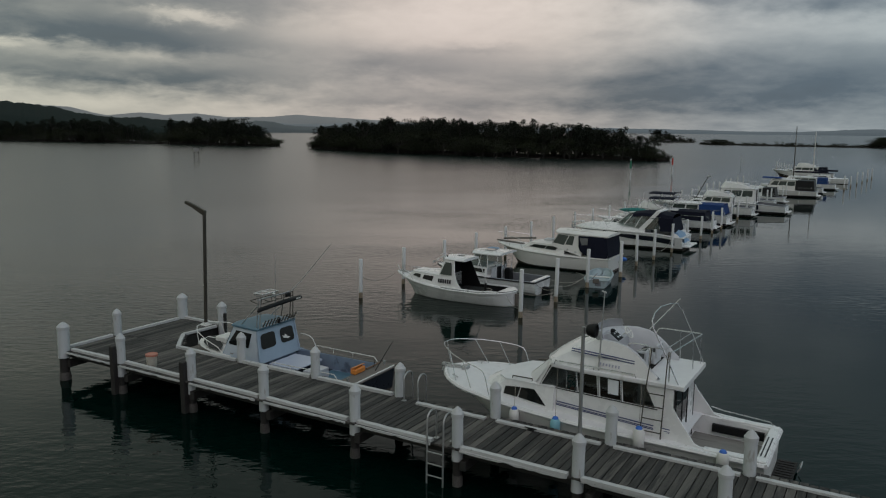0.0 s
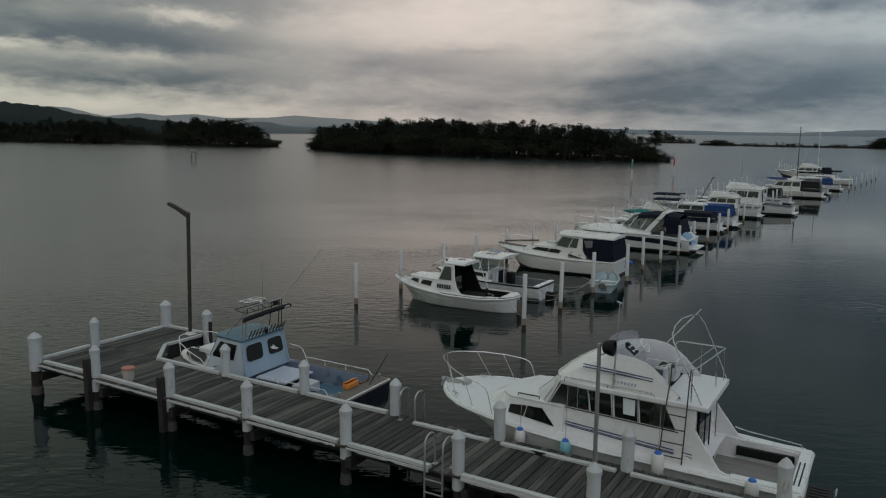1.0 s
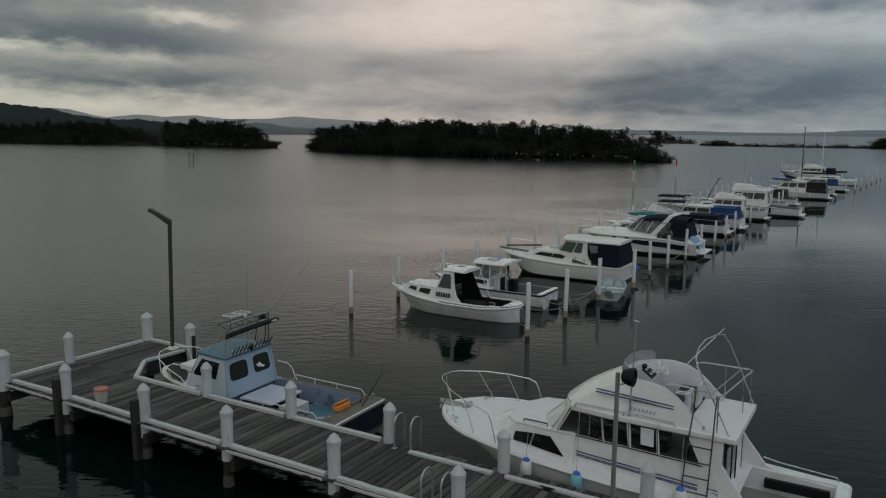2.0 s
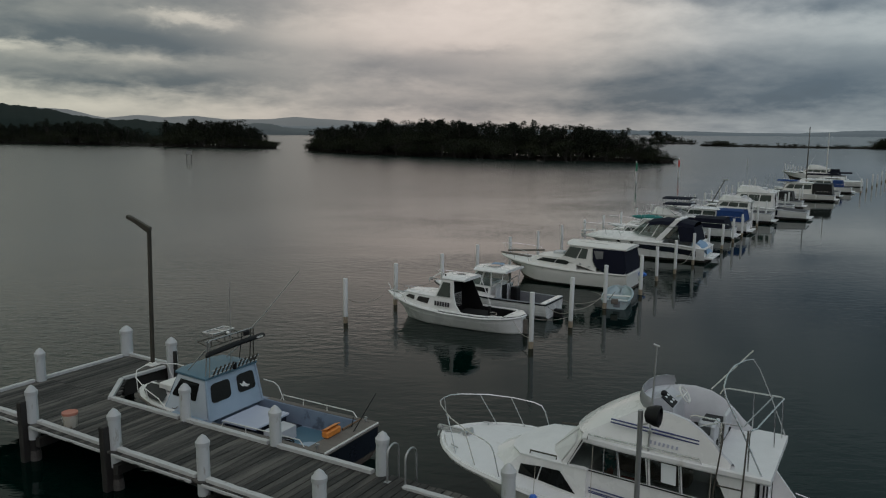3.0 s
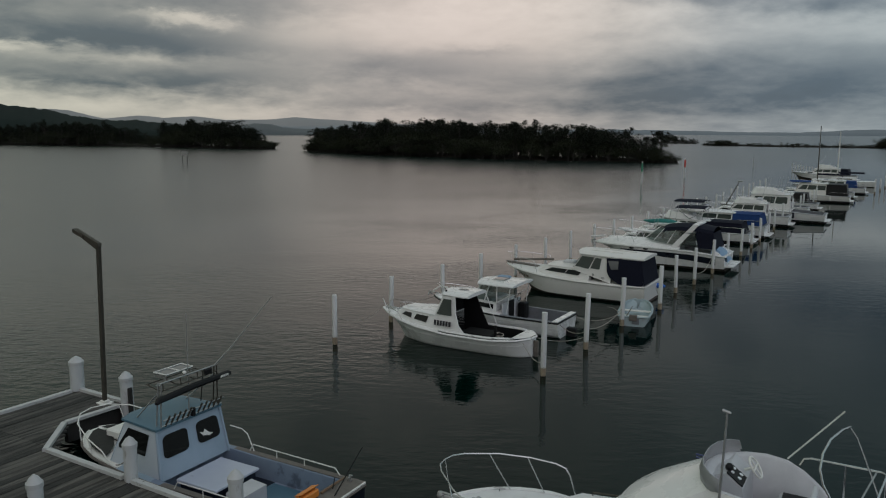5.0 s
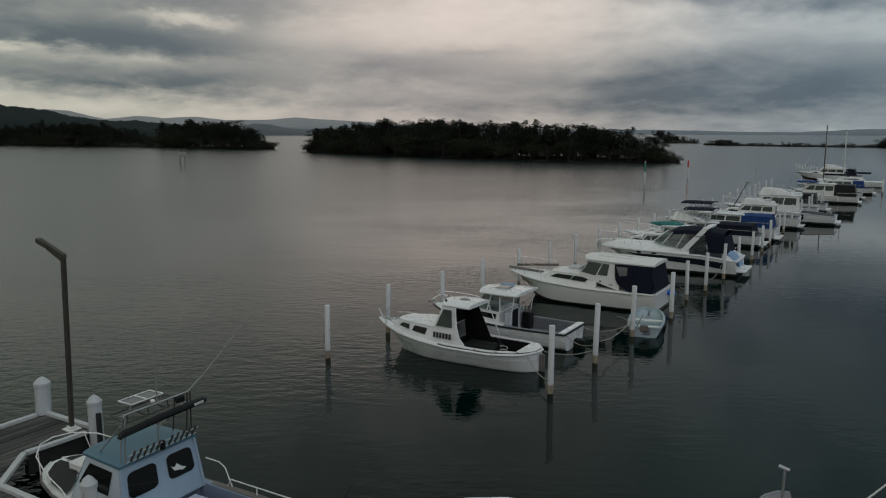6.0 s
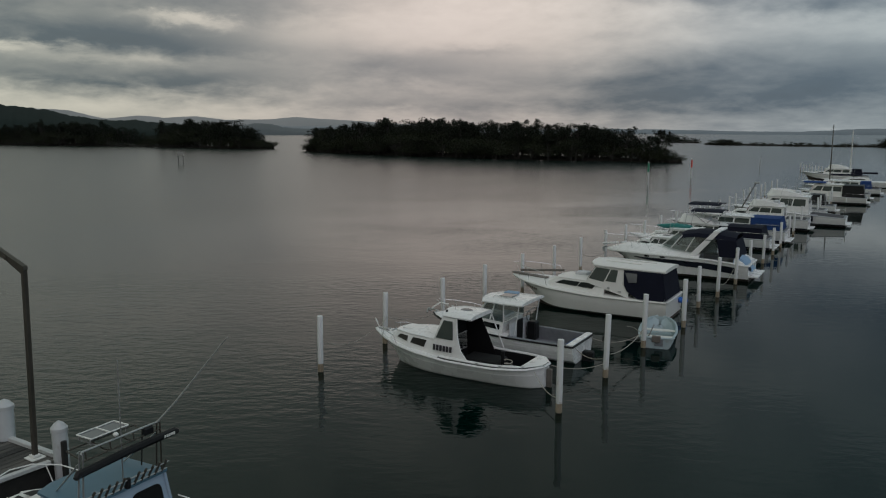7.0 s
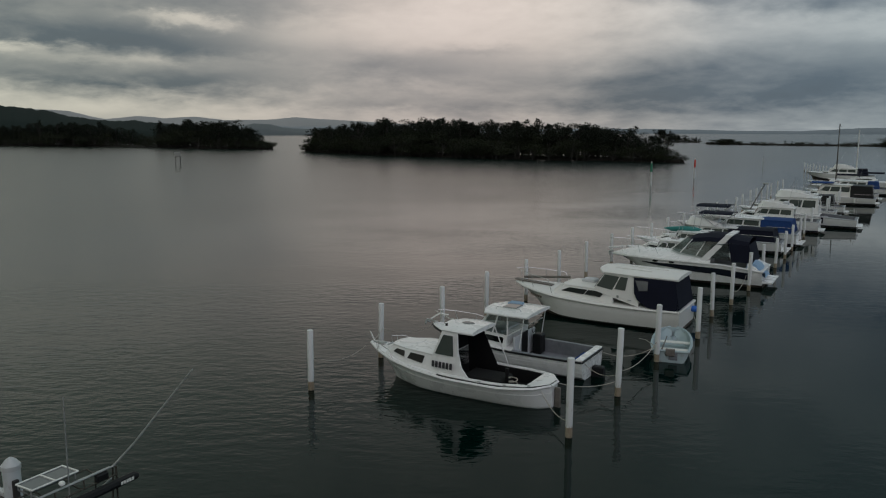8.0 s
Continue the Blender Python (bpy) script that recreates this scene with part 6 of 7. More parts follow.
def cuddy_boat():
    b = Boat("cuddy_boat", 5.1, 21.0, 6.2, 2.2, [(0, .70), (2.5, .72), (4.5, .82), (6.2, .98)], "white half-cabin boat with a hard top and black rubbing strip, moored", rake=.9, draught=.35)
    b.hull(M_GEL, M_GEL, chine=.14, flare=.88, strake=M_BLACK, sr=.035, strips=4, label="white lapped hull")
    b.deck(2.5, 6.18, M_GEL, camber=.08)
    b.cockpit(0, 2.9, .25, M_DARKIN, side=.17, stern=.22, label="dark grey lined cockpit")
    b.add("rear_bench", Shape().box(.3, .62, -.8, .8, .3, .52, .04), M_BLUECLOTH)
    cab = House(b, [(2.75, .93, .72), (4.2, .82, .8), (5.2, .45, .9), (5.2, -.45, .9), (4.2, -.82, .8), (2.75, -.93, .72)], [(2.75, .86, 1.16), (4.0, .74, 1.2), (4.75, .35, 1.16), (4.75, -.35, 1.16), (4.0, -.74, 1.2), (2.75, -.86, 1.16)], M_GEL, "half_cabin", roof=M_GEL, over=.01, thick=.03, crown=.05)
    cab._pane(0, [(.10, .38), (.10, .82), (.62, .82), (.70, .42)], M_GLASS, "dark cabin window")
    cab._pane(0, [(.74, .42), (.70, .82), (.93, .80), (.97, .5)], M_GLASS, "dark cabin window")
    scr = House(b, [(2.7, .86, 1.16), (3.95, .74, 1.2), (4.15, .38, 1.21), (4.15, -.38, 1.21), (3.95, -.74, 1.2), (2.7, -.86, 1.16)], [(2.75, .80, 1.86), (3.5, .72, 1.86), (3.6, .36, 1.86), (3.6, -.36, 1.86), (3.5, -.72, 1.86), (2.75, -.80, 1.86)], M_SCREEN, "windscreen", label="clear raked windscreen in white frames", open_walls=(5,))
    for k, s in ((0, .02), (0, .5), (0, .97), (1, .5), (2, .5)):
        b.add("screen_frame", Shape().tube([scr.at(k, s, 0, .012)[0], scr.at(k, s, 1, .012)[0]], .028, 6), M_GEL, parent=scr.ob)
    b.add("hard_top", Shape().loft([[(x, y * k, 1.86 + h) for x, y in ((1.95, .98), (2.7, 1.0), (3.6, .92), (3.78, .5), (3.78, -.5), (3.6, -.92), (2.7, -1.0), (1.95, -.98))] for k, h in ((1, 0), (1.01, .04), (.97, .08), (.5, .12), (.1, .13))]), M_GEL, "white hard top", smooth=50)
    b.add("top_hatch", Shape().box(2.7, 3.2, -.3, .3, 1.99, 2.03, .015), M_CLEAR)
    b.add("life_ring_cover", Shape().box(2.8, 3.3, -.65, -.3, 1.98, 2.05, .03), M_TARP2, "blue cover strapped on the hard top")
    b.rail([(2.4, .5, 1.97), (2.45, .5, 2.05), (3.3, .5, 2.05), (3.35, .5, 1.97)], .014, name="top_rail")
    for s in (1, -1):
        b.add("top_strut", Shape().tube([(2.25, s * .92, .8), (2.1, s * .92, 1.87)], .018, 6).tube([(2.2, s * .9, 1.5), (2.75, s * .84, 1.15)], .016, 6), M_GEL)
        b.rail([(6.05, s * .1, 1.5), (5.5, s * .42, 1.45), (4.8, s * .72, 1.35), (4.2, s * .9, 1.2), (4.1, s * .92, .85)], .013, posts=[((5.5, s * .42, 1.45), (5.4, s * .5, .92)), ((4.8, s * .72, 1.35), (4.7, s * .76, .85))], name="bow_rail")
    b.add("helm_seat", Shape().box(2.0, 2.35, -.75, -.35, .3, 1.02, .05), M_BLACK, "black helm seat")
    b.add("dash", Shape().box(3.0, 3.5, -.72, .72, 1.14, 1.26, .03), M_GREYIN)
    b.add("helm_bulkhead", Shape().box(2.45, 2.52, -.85, -.25, .3, 1.15, .02), M_GREYIN)
    b.add("helm_bulkhead", Shape().box(2.45, 2.52, .3, .85, .3, 1.15, .02), M_GREYIN)
    b.add("companionway", Shape().box(2.46, 2.5, -.25, .3, .3, 1.16, .01), M_BLACK)
    b.add("helm_wheel", Shape().tube([(2.35, -.5 + .17 * math.cos(a), 1.2 + .17 * math.sin(a)) for a in np.linspace(0, math.tau, 15)], .014, 5), M_BLACK)
    b.add("transom_top", Shape().box(.0, .24, -1.0, 1.0, .7, .75, .02), M_GEL)
    out = b.add("drive_leg", Shape().box(-.42, -.02, -.14, .14, -.1, .35, .04), M_BLACK, "dark outdrive under the transom")
    b.add("anchor", Shape().tube([(6.0, 0, 1.05), (6.5, 0, 1.1)], .025, 6).tube([(6.45, -.16, .95), (6.52, 0, 1.05), (6.45, .16, .95)], .025, 6), M_GALV, "anchor on the bow roller")
    b.rail([(6.25, .1, 1.15), (6.0, -.1, 1.35), (5.7, -.25, 1.3)], .03, M_FENDER, name="bow_pole")


def classic_cruiser():
    b = Boat("classic_cruiser", 6.9, 29.1, 8.35, 2.95, [(0, .92), (2, .88), (4, .90), (6, 1.0), (7.4, 1.12), (8.35, 1.22)], "cream timber-style cruiser with navy canvas round its cockpit, moored", rake=1.2, draught=.5, stern=.62)
    b.hull(M_GELOLD, M_ANTIFOUL, chine=.12, flare=.90, strake=M_GELOLD, sr=.05, label="cream hull with faint stains")
    b.deck(1.8, 8.33, M_GELOLD, camber=.10)
    b.cockpit(.62, 2.4, .4, M_GREYIN, side=.2, stern=.2)
    cab = House(b, [(3.4, 1.28, .90), (6.2, 1.02, 1.0), (6.5, .5, 1.02), (6.5, -.5, 1.02), (6.2, -1.02, 1.0), (3.4, -1.28, .90)], [(3.4, 1.14, 1.42), (5.7, .84, 1.42), (5.9, .4, 1.42), (5.9, -.4, 1.42), (5.7, -.84, 1.42), (3.4, -1.14, 1.42)], M_GELOLD, "trunk_cabin", roof=M_GELOLD, over=.01, thick=.03, crown=.05)
    cab._pane(0, [(.22, .40), (.16, .84), (.48, .84), (.50, .42)], M_GLASS, "dark trunk cabin window")
    cab._pane(0, [(.52, .42), (.50, .84), (.86, .84), (.94, .46)], M_GLASS, "dark trunk cabin window")
    wh = House(b, [(2.3, 1.27, .90), (4.3, 1.14, 1.40), (4.45, .6, 1.42), (4.45, -.6, 1.42), (4.3, -1.14, 1.40), (2.3, -1.27, .90)], [(2.3, 1.10, 2.12), (3.85, 1.04, 2.16), (3.95, .5, 2.16), (3.95, -.5, 2.16), (3.85, -1.04, 2.16), (2.3, -1.10, 2.12)], M_GELOLD, "wheelhouse")
    wh._pane(0, [(.62, .30), (.56, .92), (.97, .92), (.985, .25)], M_PANE, "tall side window")
    wh._pane(0, [(.33, .42), (.33, .92), (.53, .92), (.58, .36)], M_PANE, "tall side window")
    for k in (1, 2, 3):
        wh._pane(k, rrect(.05, .95, .12, .92, .06), M_PANE, "raked windscreen")
    b.add("roof", Shape().loft([[(x, y * k, z + h) for x, y, z in ((.75, 1.1, 2.1), (2.3, 1.15, 2.12), (3.95, 1.1, 2.16), (4.2, .6, 2.17), (4.2, -.6, 2.17), (3.95, -1.1, 2.16), (2.3, -1.15, 2.12), (.75, -1.1, 2.1))] for k, h in ((1, 0), (1.012, .05), (.98, .10), (.6, .15), (.1, .16))]), M_GELOLD, "long cream cabin roof", smooth=50)
    canv = Shape()
    for s in (1, -1):
        canv.prism([(2.55, s * 1.17, 2.1), (.86, s * 1.12, 2.1), (.70, s * 1.3, 1.0), (.8, s * 1.3, .90), (1.9, s * 1.31, .93), (2.35, s * 1.3, 1.2), (2.5, s * 1.25, 1.45)], (0, -s * .03, 0))
    canv.prism([(.86, 1.12, 2.1), (.86, -1.12, 2.1), (.66, -1.25, .95), (.66, 1.25, .95)], (.03, 0, 0))
    cc = b.add("cockpit_canvas", canv, M_NAVY, "navy canvas screens round the cockpit")
    b.add("clear_panel", Shape().prism([(2.48, 1.195, 2.0), (1.95, 1.19, 2.0), (1.95, 1.245, 1.62), (2.3, 1.245, 1.58)], (0, .015, 0)), M_CLEAR, "clear vinyl canvas window", parent=cc)
    b.add("roof_boards", Shape().tube([(2.0, .4, 2.29), (3.6, .35, 2.32)], .02, 6).tube([(1.5, -.3, 2.28), (3.2, -.35, 2.31)], .02, 6), M_GELOLD)
    pul = b.add("pulpit", Shape().prism([(6.6, .18, 1.16), (8.42, .14, 1.28), (8.42, -.14, 1.28), (6.6, -.18, 1.16)], (0, 0, .04)), M_GREYWOOD, "weathered timber bow plank")
    b.add("spar", Shape().tube([(5.9, -.35, 1.55), (8.1, -.2, 1.38)], .06, 7), M_GREYWOOD, "grey timber spar lying on the foredeck")
    b.add("deck_locker", Shape().box(4.6, 5.2, -.5, .1, 1.47, 1.62, .05), M_GREYIN, "pale scuffed deck box")
    for s in (1, -1):
        b.rail([(8.4, 0, 1.8), (8.0, s * .4, 1.8), (7.3, s * .8, 1.72), (6.4, s * 1.05, 1.62), (6.2, s * 1.1, 1.05)], .013, posts=[((8.0, s * .4, 1.8), (7.9, s * .4, 1.18)), ((7.3, s * .8, 1.72), (7.2, s * .82, 1.1))], name="bow_rail")
    bars(b, ((7.35, .76, .80), (-.12, .06, -.005), (0, -.02, .10), .08, (.4, 1, 0)), M_RUST, 6, "rusty registration marks, plain bars")
    b.add("hull_fitting", Shape().ball((3.2, 1.22, 1.25), (.06, .03, .06), 8, 4).box(2.6, 2.75, 1.27, 1.29, 1.12, 1.17, .005), M_GALV)
    b.add("float", Shape().ball((.5, -.9, .62), (.3, .16, .14), 10, 5), M_FENDERBLUE, "blue rolled cover at the stern")


def tender():
    b = Boat("tender", 6.98, 23.75, 3.0, 1.4, [(0, .44), (1.6, .46), (3.0, .60)], "battered pale blue-white dinghy tied to a mooring pile", plan=([0, .3, .6, .8, .92, 1.0], [.86, 1.0, .98, .82, .55, .16]), turn=-78, rake=.4, draught=.12, category="dinghy")
    b.hull(M_AQUAPALE, M_AQUAPALE, chine=.05, flare=.82, strake=M_AQUAPALE, sr=.03)
    b.add("transom_patch", Shape().box(-.02, .0, -.25, .05, .1, .36, .005), M_DARKIN, "dark outboard pad on the transom")
    b.cockpit(0, 2.85, .08, M_AQUAPALE, side=.05, stern=.05, label="pale blue scuffed inside")
    for x in (.7, 1.75):
        b.add("thwart", Shape().box(x - .13, x + .13, -.66, .66, .27, .31, .01), M_FENDER, "plank seat")
    b.add("oar", Shape().tube([(.4, .3, .36), (2.0, .2, .42)], [.03, .018], 6), M_GREYWOOD)
    b.add("outboard_bracket", Shape().box(-.08, .04, -.16, .16, .25, .5, .02), M_GREYWOOD)
    b.add("tie_line", Shape().tube([(.3, .55, .48), (.6, .9, .6), (.3, 1.1, .7)], .014, 5), M_ROPE)


M_AQUAPALE = mat("pale_aqua_paint", (0.27, 0.35, 0.38), (0.42, 0.49, 0.51), 0.55, 4, bump=0.05, stain=((0.3, 0.3, 0.28), 2.5, 0.42))


def sports_cruiser():
    b = Boat("sports_cruiser", 7.75, 40.3, 8.3, 2.95, [(0, .74), (2, .90), (4, .93), (6.5, .92), (8.3, .88)], "white sports cruiser with a black hull stripe and navy canopy, moored", rake=1.5, draught=.45)
    b.top.matrix_world = b.top.matrix_world @ Matrix.Diagonal((1, 1, 1.27, 1))
    h = b.hull(M_GEL, M_ANTIFOUL, chine=.14, flare=.88, strake=M_GEL, sr=.04, boot=None)
    for s in (1, -1):
        rows = []
        for x in np.linspace(.5, 6.3, 22):
            k = float(np.interp(x, [.5, 3.5, 6.3], [.30, .24, .04]))
            z0 = b.z(x) - .17
            rows.append([(x, s * (b.skin(x, z0 - k * q) + .022), z0 - k * q) for q in (0, .5, 1)])
        b.add("hull_stripe", Shape().loft(rows, False, False), M_NAVYHULL, "broad black hull stripe", parent=h)
    b.deck(2.6, 8.28, M_GEL, camber=.32)
    b.cockpit(0, 2.9, .4, M_GREYIN, side=.18, stern=.7)
    b.add("stern_fairing", Shape().loft([[(x, y, z) for y, z in ((1.3, .8), (1.2, zz), (0, zz + .04), (-1.2, zz), (-1.3, .8))] for x, zz, in ((.02, .55), (.3, .82), (.75, 1.02))] and [[(x, y, (z if abs(y) < 1.25 else .75)) for y, z in ((1.3, zz), (1.2, zz), (0, zz + .04), (-1.2, zz), (-1.3, zz))] for x, zz in ((.02, .6), (.3, .85), (.75, 1.04))], False, False), M_GEL)
    b.add("stern_cover", Shape().loft([[(x, y, z) for y, z in ((1.32, .7), (1.1, zz), (.2, zz + .05), (-.6, zz - .05))] for x, zz in ((-.15, .45), (.3, .95), (.8, 1.12))], False, False), M_TARP, "pale blue tarpaulin over the stern corner")
    b.add("swim_platform", Shape().box(-.5, 0, -1.2, 1.2, .22, .3, .04), M_GEL)
    for s in (1, -1):
        for x in (4.6, 5.5):
            b.add("porthole", Shape().ball((x, s * (b.skin(x, b.z(x) - .09) + .028), b.z(x) - .09), (.16, .012, .055), 14, 4), M_GLASS, "dark oval porthole")
    scr = House(b, [(2.5, 1.2, 1.06), (4.3, .95, 1.22), (4.9, .45, 1.28), (4.9, -.45, 1.28), (4.3, -.95, 1.22), (2.5, -1.2, 1.06)], [(2.2, 1.08, 1.76), (3.7, .86, 1.82), (4.1, .4, 1.82), (4.1, -.4, 1.82), (3.7, -.86, 1.82), (2.2, -1.08, 1.76)], M_SCREEN, "windscreen", label="raked wrap-round windscreen", open_walls=(5,))
    for k, s in ((0, .98), (0, .5), (1, .98), (2, .5), (3, .98)):
        b.add("screen_frame", Shape().tube([scr.at(k, s, 0, .01)[0], scr.at(k, s, 1, .01)[0]], .03, 6), M_GEL, parent=scr.ob)
    b.add("canopy", Shape().loft([[(x, y * w, z) for y, z in ((1.15, zz - .16), (1.02, zz), (.5, zz + .09), (0, zz + .11), (-.5, zz + .09), (-1.02, zz), (-1.15, zz - .16))] for x, zz, w in ((.75, 1.86, .95), (1.6, 1.95, 1.0), (2.8, 1.97, .98), (3.6, 1.88, .84), (3.8, 1.80, .8))], False, False), M_NAVY, "navy canvas canopy")
    cv = Shape()
    for s in (1, -1):
        cv.prism([(1.75, s * 1.16, 1.78), (.75, s * 1.1, 1.72), (.55, s * 1.2, 1.02), (1.55, s * 1.25, 1.02)], (0, -s * .03, 0))
    cv.prism([(.75, 1.1, 1.75), (.75, -1.1, 1.75), (.5, -1.2, 1.0), (.5, 1.2, 1.0)], (.03, 0, 0))
    b.add("canopy_curtain", cv, M_NAVY, "navy canvas side curtains")
    for s in (1, -1):
        b.add("clear_panel", Shape().prism([(2.6, s * 1.17, 1.72), (1.8, s * 1.17, 1.74), (1.62, s * 1.24, 1.08), (2.75, s * 1.2, 1.12)], (0, -s * .015, 0)), M_SCREEN, "clear canopy side window")
        b.add("radar_arch", Shape().prism([(2.75, s * 1.26, 1.0), (3.15, s * 1.26, 1.02), (1.95, s * 1.12, 2.08), (1.62, s * 1.12, 2.08)], (0, -s * .1, 0)), M_GEL, "white swept arch")
    b.add("arch_top", Shape().box(1.62, 1.96, -1.12, 1.12, 2.04, 2.12, .03), M_GEL)
    b.rail([(8.55, 0, 1.02), (8.6, 0, 1.08), (7.6, 0, 1.18)], .05, M_GEL, name="bow_plank")
    b.add("anchor", Shape().tube([(8.3, 0, .95), (8.6, 0, .9)], .04, 6).tube([(8.5, -.15, .75), (8.6, 0, .88), (8.5, .15, .75)], .03, 6), M_GALV)
    for s in (1, -1):
        b.rail([(8.5, s * .08, 1.55), (7.7, s * .55, 1.5), (6.6, s * .95, 1.42), (5.6, s * 1.15, 1.36), (5.4, s * 1.2, 1.08)], .013, posts=[((7.7, s * .55, 1.5), (7.6, s * .55, 1.05)), ((6.6, s * .95, 1.42), (6.5, s * .95, 1.08))], name="bow_rail")
    return b


M_TARP = mat("pale_blue_tarpaulin", (0.12, 0.24, 0.40), (0.30, 0.42, 0.55), 0.7, 5, bump=0.3)


def row_cruiser(name, u, v, length, beam, sheer, label, house, roof_z, canvas=None, canvas_x=(.3, 2.2), fly=None, m=None, kayak=False, bimini=None, black_stern=False, turn=0.0):
    """A cruiser further down the row: hull, deck, cockpit, cabin with windows, rails, and what sets it apart."""
    m = m or M_GEL
    b = Boat(name, u, v, length, beam, sheer, label, rake=.9, draught=.45, turn=turn)
    b.hull(m, M_ANTIFOUL, chine=.13, flare=.88, strake=M_GREYIN, sr=.035, n=18, boot=M_NAVY)
    x0, x1, xf = house
    b.deck(x0 - .2, length - .02, m, camber=.09)
    b.cockpit(0, x0, .4, M_DARKIN, side=.2, stern=.2)
    zs = b.z(x0)
    hw = beam / 2 - .22
    cab = House(b, outline4(x0, x1, hw, hw * .86, zs - .02, zs + .06, .2), outline4(x0, x1 - (roof_z - zs) * .5, hw * .9, hw * .78, roof_z, roof_z, .12), m, "cabin", roof=m, over=.07, thick=.06)
    for o in (rrect(.06, .34, .46, .88, .08), rrect(.37, .66, .46, .88, .08), [(.69, .46), (.69, .88), (.88, .88), (.97, .48)]):
        cab._pane(0, o, M_PANE, "dark cabin window")
        cab._pane(4, [(1 - s, t) for s, t in o], M_PANE, "dark cabin window")
    for k in (1, 2, 3):
        cab._pane(k, rrect(.06, .94, .4, .92, .06), M_GLASS, "dark windscreen")
    cab._pane(5, rrect(.3, .7, .1, .9, .06), M_GLASS, "dark cabin door")
    if xf > x1 + .3:
        low = House(b, outline4(x1 - .3, xf, hw * .84, hw * .5, zs, b.z(xf) + .02, .15), outline4(x1 - .3, xf - .5, hw * .72, hw * .42, zs + .5, zs + .5, .12), m, "fore_cabin", roof=m, over=.01, thick=.03)
        low._pane(0, [(.15, .4), (.15, .82), (.75, .82), (.9, .45)], M_GLASS, "dark fore cabin window")
    for s in (1, -1):
        zb = b.z(length)
        b.rail([(length + .1, 0, zb + .62), (length - .5, s * .4, zb + .58), (length - 1.5, s * beam * .36, zb + .45), (length - 2.4, s * beam * .44, zb + .32), (length - 2.5, s * beam * .45, zb - .1)], .013, posts=[((length - .5, s * .4, zb + .58), (length - .6, s * .35, zb)), ((length - 1.5, s * beam * .36, zb + .45), (length - 1.5, s * beam * .36, zb - .05))], name="bow_rail")
    if canvas:
        a, c = canvas_x
        sh = Shape()
        for s in (1, -1):
            sh.prism([(c, s * hw * .95, roof_z), (a + .2, s * hw * .92, roof_z - .02), (a, s * (hw + .06), zs - .02), (c, s * (hw + .06), zs)], (0, -s * .03, 0))
        sh.prism([(a + .2, hw * .92, roof_z - .02), (a + .2, -hw * .92, roof_z - .02), (a, -hw, zs), (a, hw, zs)], (.03, 0, 0))
        sh.loft([[(x, y, roof_z + h) for y, h in ((hw * .95, -.03), (hw * .5, .05), (0, .07), (-hw * .5, .05), (-hw * .95, -.03))] for x in (a + .15, (a + c) / 2, c + .1)], False, False)
        b.add("canvas", sh, canvas, "canvas cockpit enclosure")
    if fly:
        fx0, fx1, fz = fly
        plan = [(fx0, hw * .8, roof_z + .25), ((fx0 + fx1) / 2, hw * .82, fz - .05), (fx1 - .35, hw * .7, fz), (fx1, hw * .35, fz + .02)]
        rings = [[(x + .1 + .35 * (1 - abs(y) / hw), y * 1.1, roof_z + .06), (x, y, z), (x - .1, y * .88, z), (x - .16, y * .84, roof_z + .08)] for x, y, z in plan + [(p[0], -p[1], p[2]) for p in plan[::-1]]]
        b.add("flybridge", Shape().loft(rings, False, True), m, "white flybridge moulding", smooth=60)
        b.add("bridge_seat", Shape().box(fx0 + .2, fx0 + .6, -.5, .5, roof_z + .06, roof_z + .5, .05), M_GREYIN)
        b.rail([(fx0 - .6, hw * .8, roof_z + .1), (fx0 - .6, hw * .8, roof_z + .7), (fx0 - .6, -hw * .8, roof_z + .7), (fx0 - .6, -hw * .8, roof_z + .1)], .013, name="bridge_rail")
    if bimini:
        bm_, bx0, bx1, bz = bimini
        b.add("bimini", Shape().loft([[(x, y, bz + h) for y, h in ((hw * .9, -.06), (hw * .8, .03), (0, .07), (-hw * .8, .03), (-hw * .9, -.06))] for x in (bx0, (bx0 + bx1) / 2, bx1)], False, False), bm_, "canvas sun canopy on a frame")
        for s in (1, -1):
            b.rail([(bx0, s * hw * .88, bz - .05), ((bx0 + bx1) / 2, s * hw * .9, roof_z + .1), (bx1, s * hw * .88, bz - .05)], .024, name="bimini_frame")
    if kayak:
        b.add("kayak", Shape().tube([(length - 4.3, .3, roof_z + .20), (length - 3.9, .3, roof_z + .18), (length - 3.2, .3, roof_z + .16), (length - 2.4, .3, roof_z + .13), (length - 1.9, .3, roof_z + .16)], [.03, .16, .21, .15, .03], 10), M_TEAL, "green-blue kayak lying on the cabin top")
    if black_stern:
        b.add("stern_cover", Shape().box(-.03, .0, -beam * .42, beam * .42, .35, zs - .03, .01), M_BLACK)
    g = random.Random(int(v * 10))
    for k in range(2):
        x, y = g.uniform(x0 + .3, x1 - .6), g.choice((-1, 1)) * g.uniform(.3, hw * .7)
        b.rail([(x, y, roof_z + .02), (x - .25, y, roof_z + g.uniform(1.0, 1.9))], [.018, .010], M_GALV, name="whip_aerial")
    b.add("roof_hatch", Shape().box(x1 - 1.3, x1 - .85, -.28, .28, roof_z + .07, roof_z + .13, .02), M_CLEAR, "smoked roof hatch")
    for s in (1, -1):
        b.rail([(.15, s * (beam * .44), zs), (.2, s * (beam * .44), zs + .35), (x0 - .3, s * (beam * .46), zs + .38), (x0 - .2, s * (beam * .46), zs)], .016, M_STEEL, name="cockpit_rail")
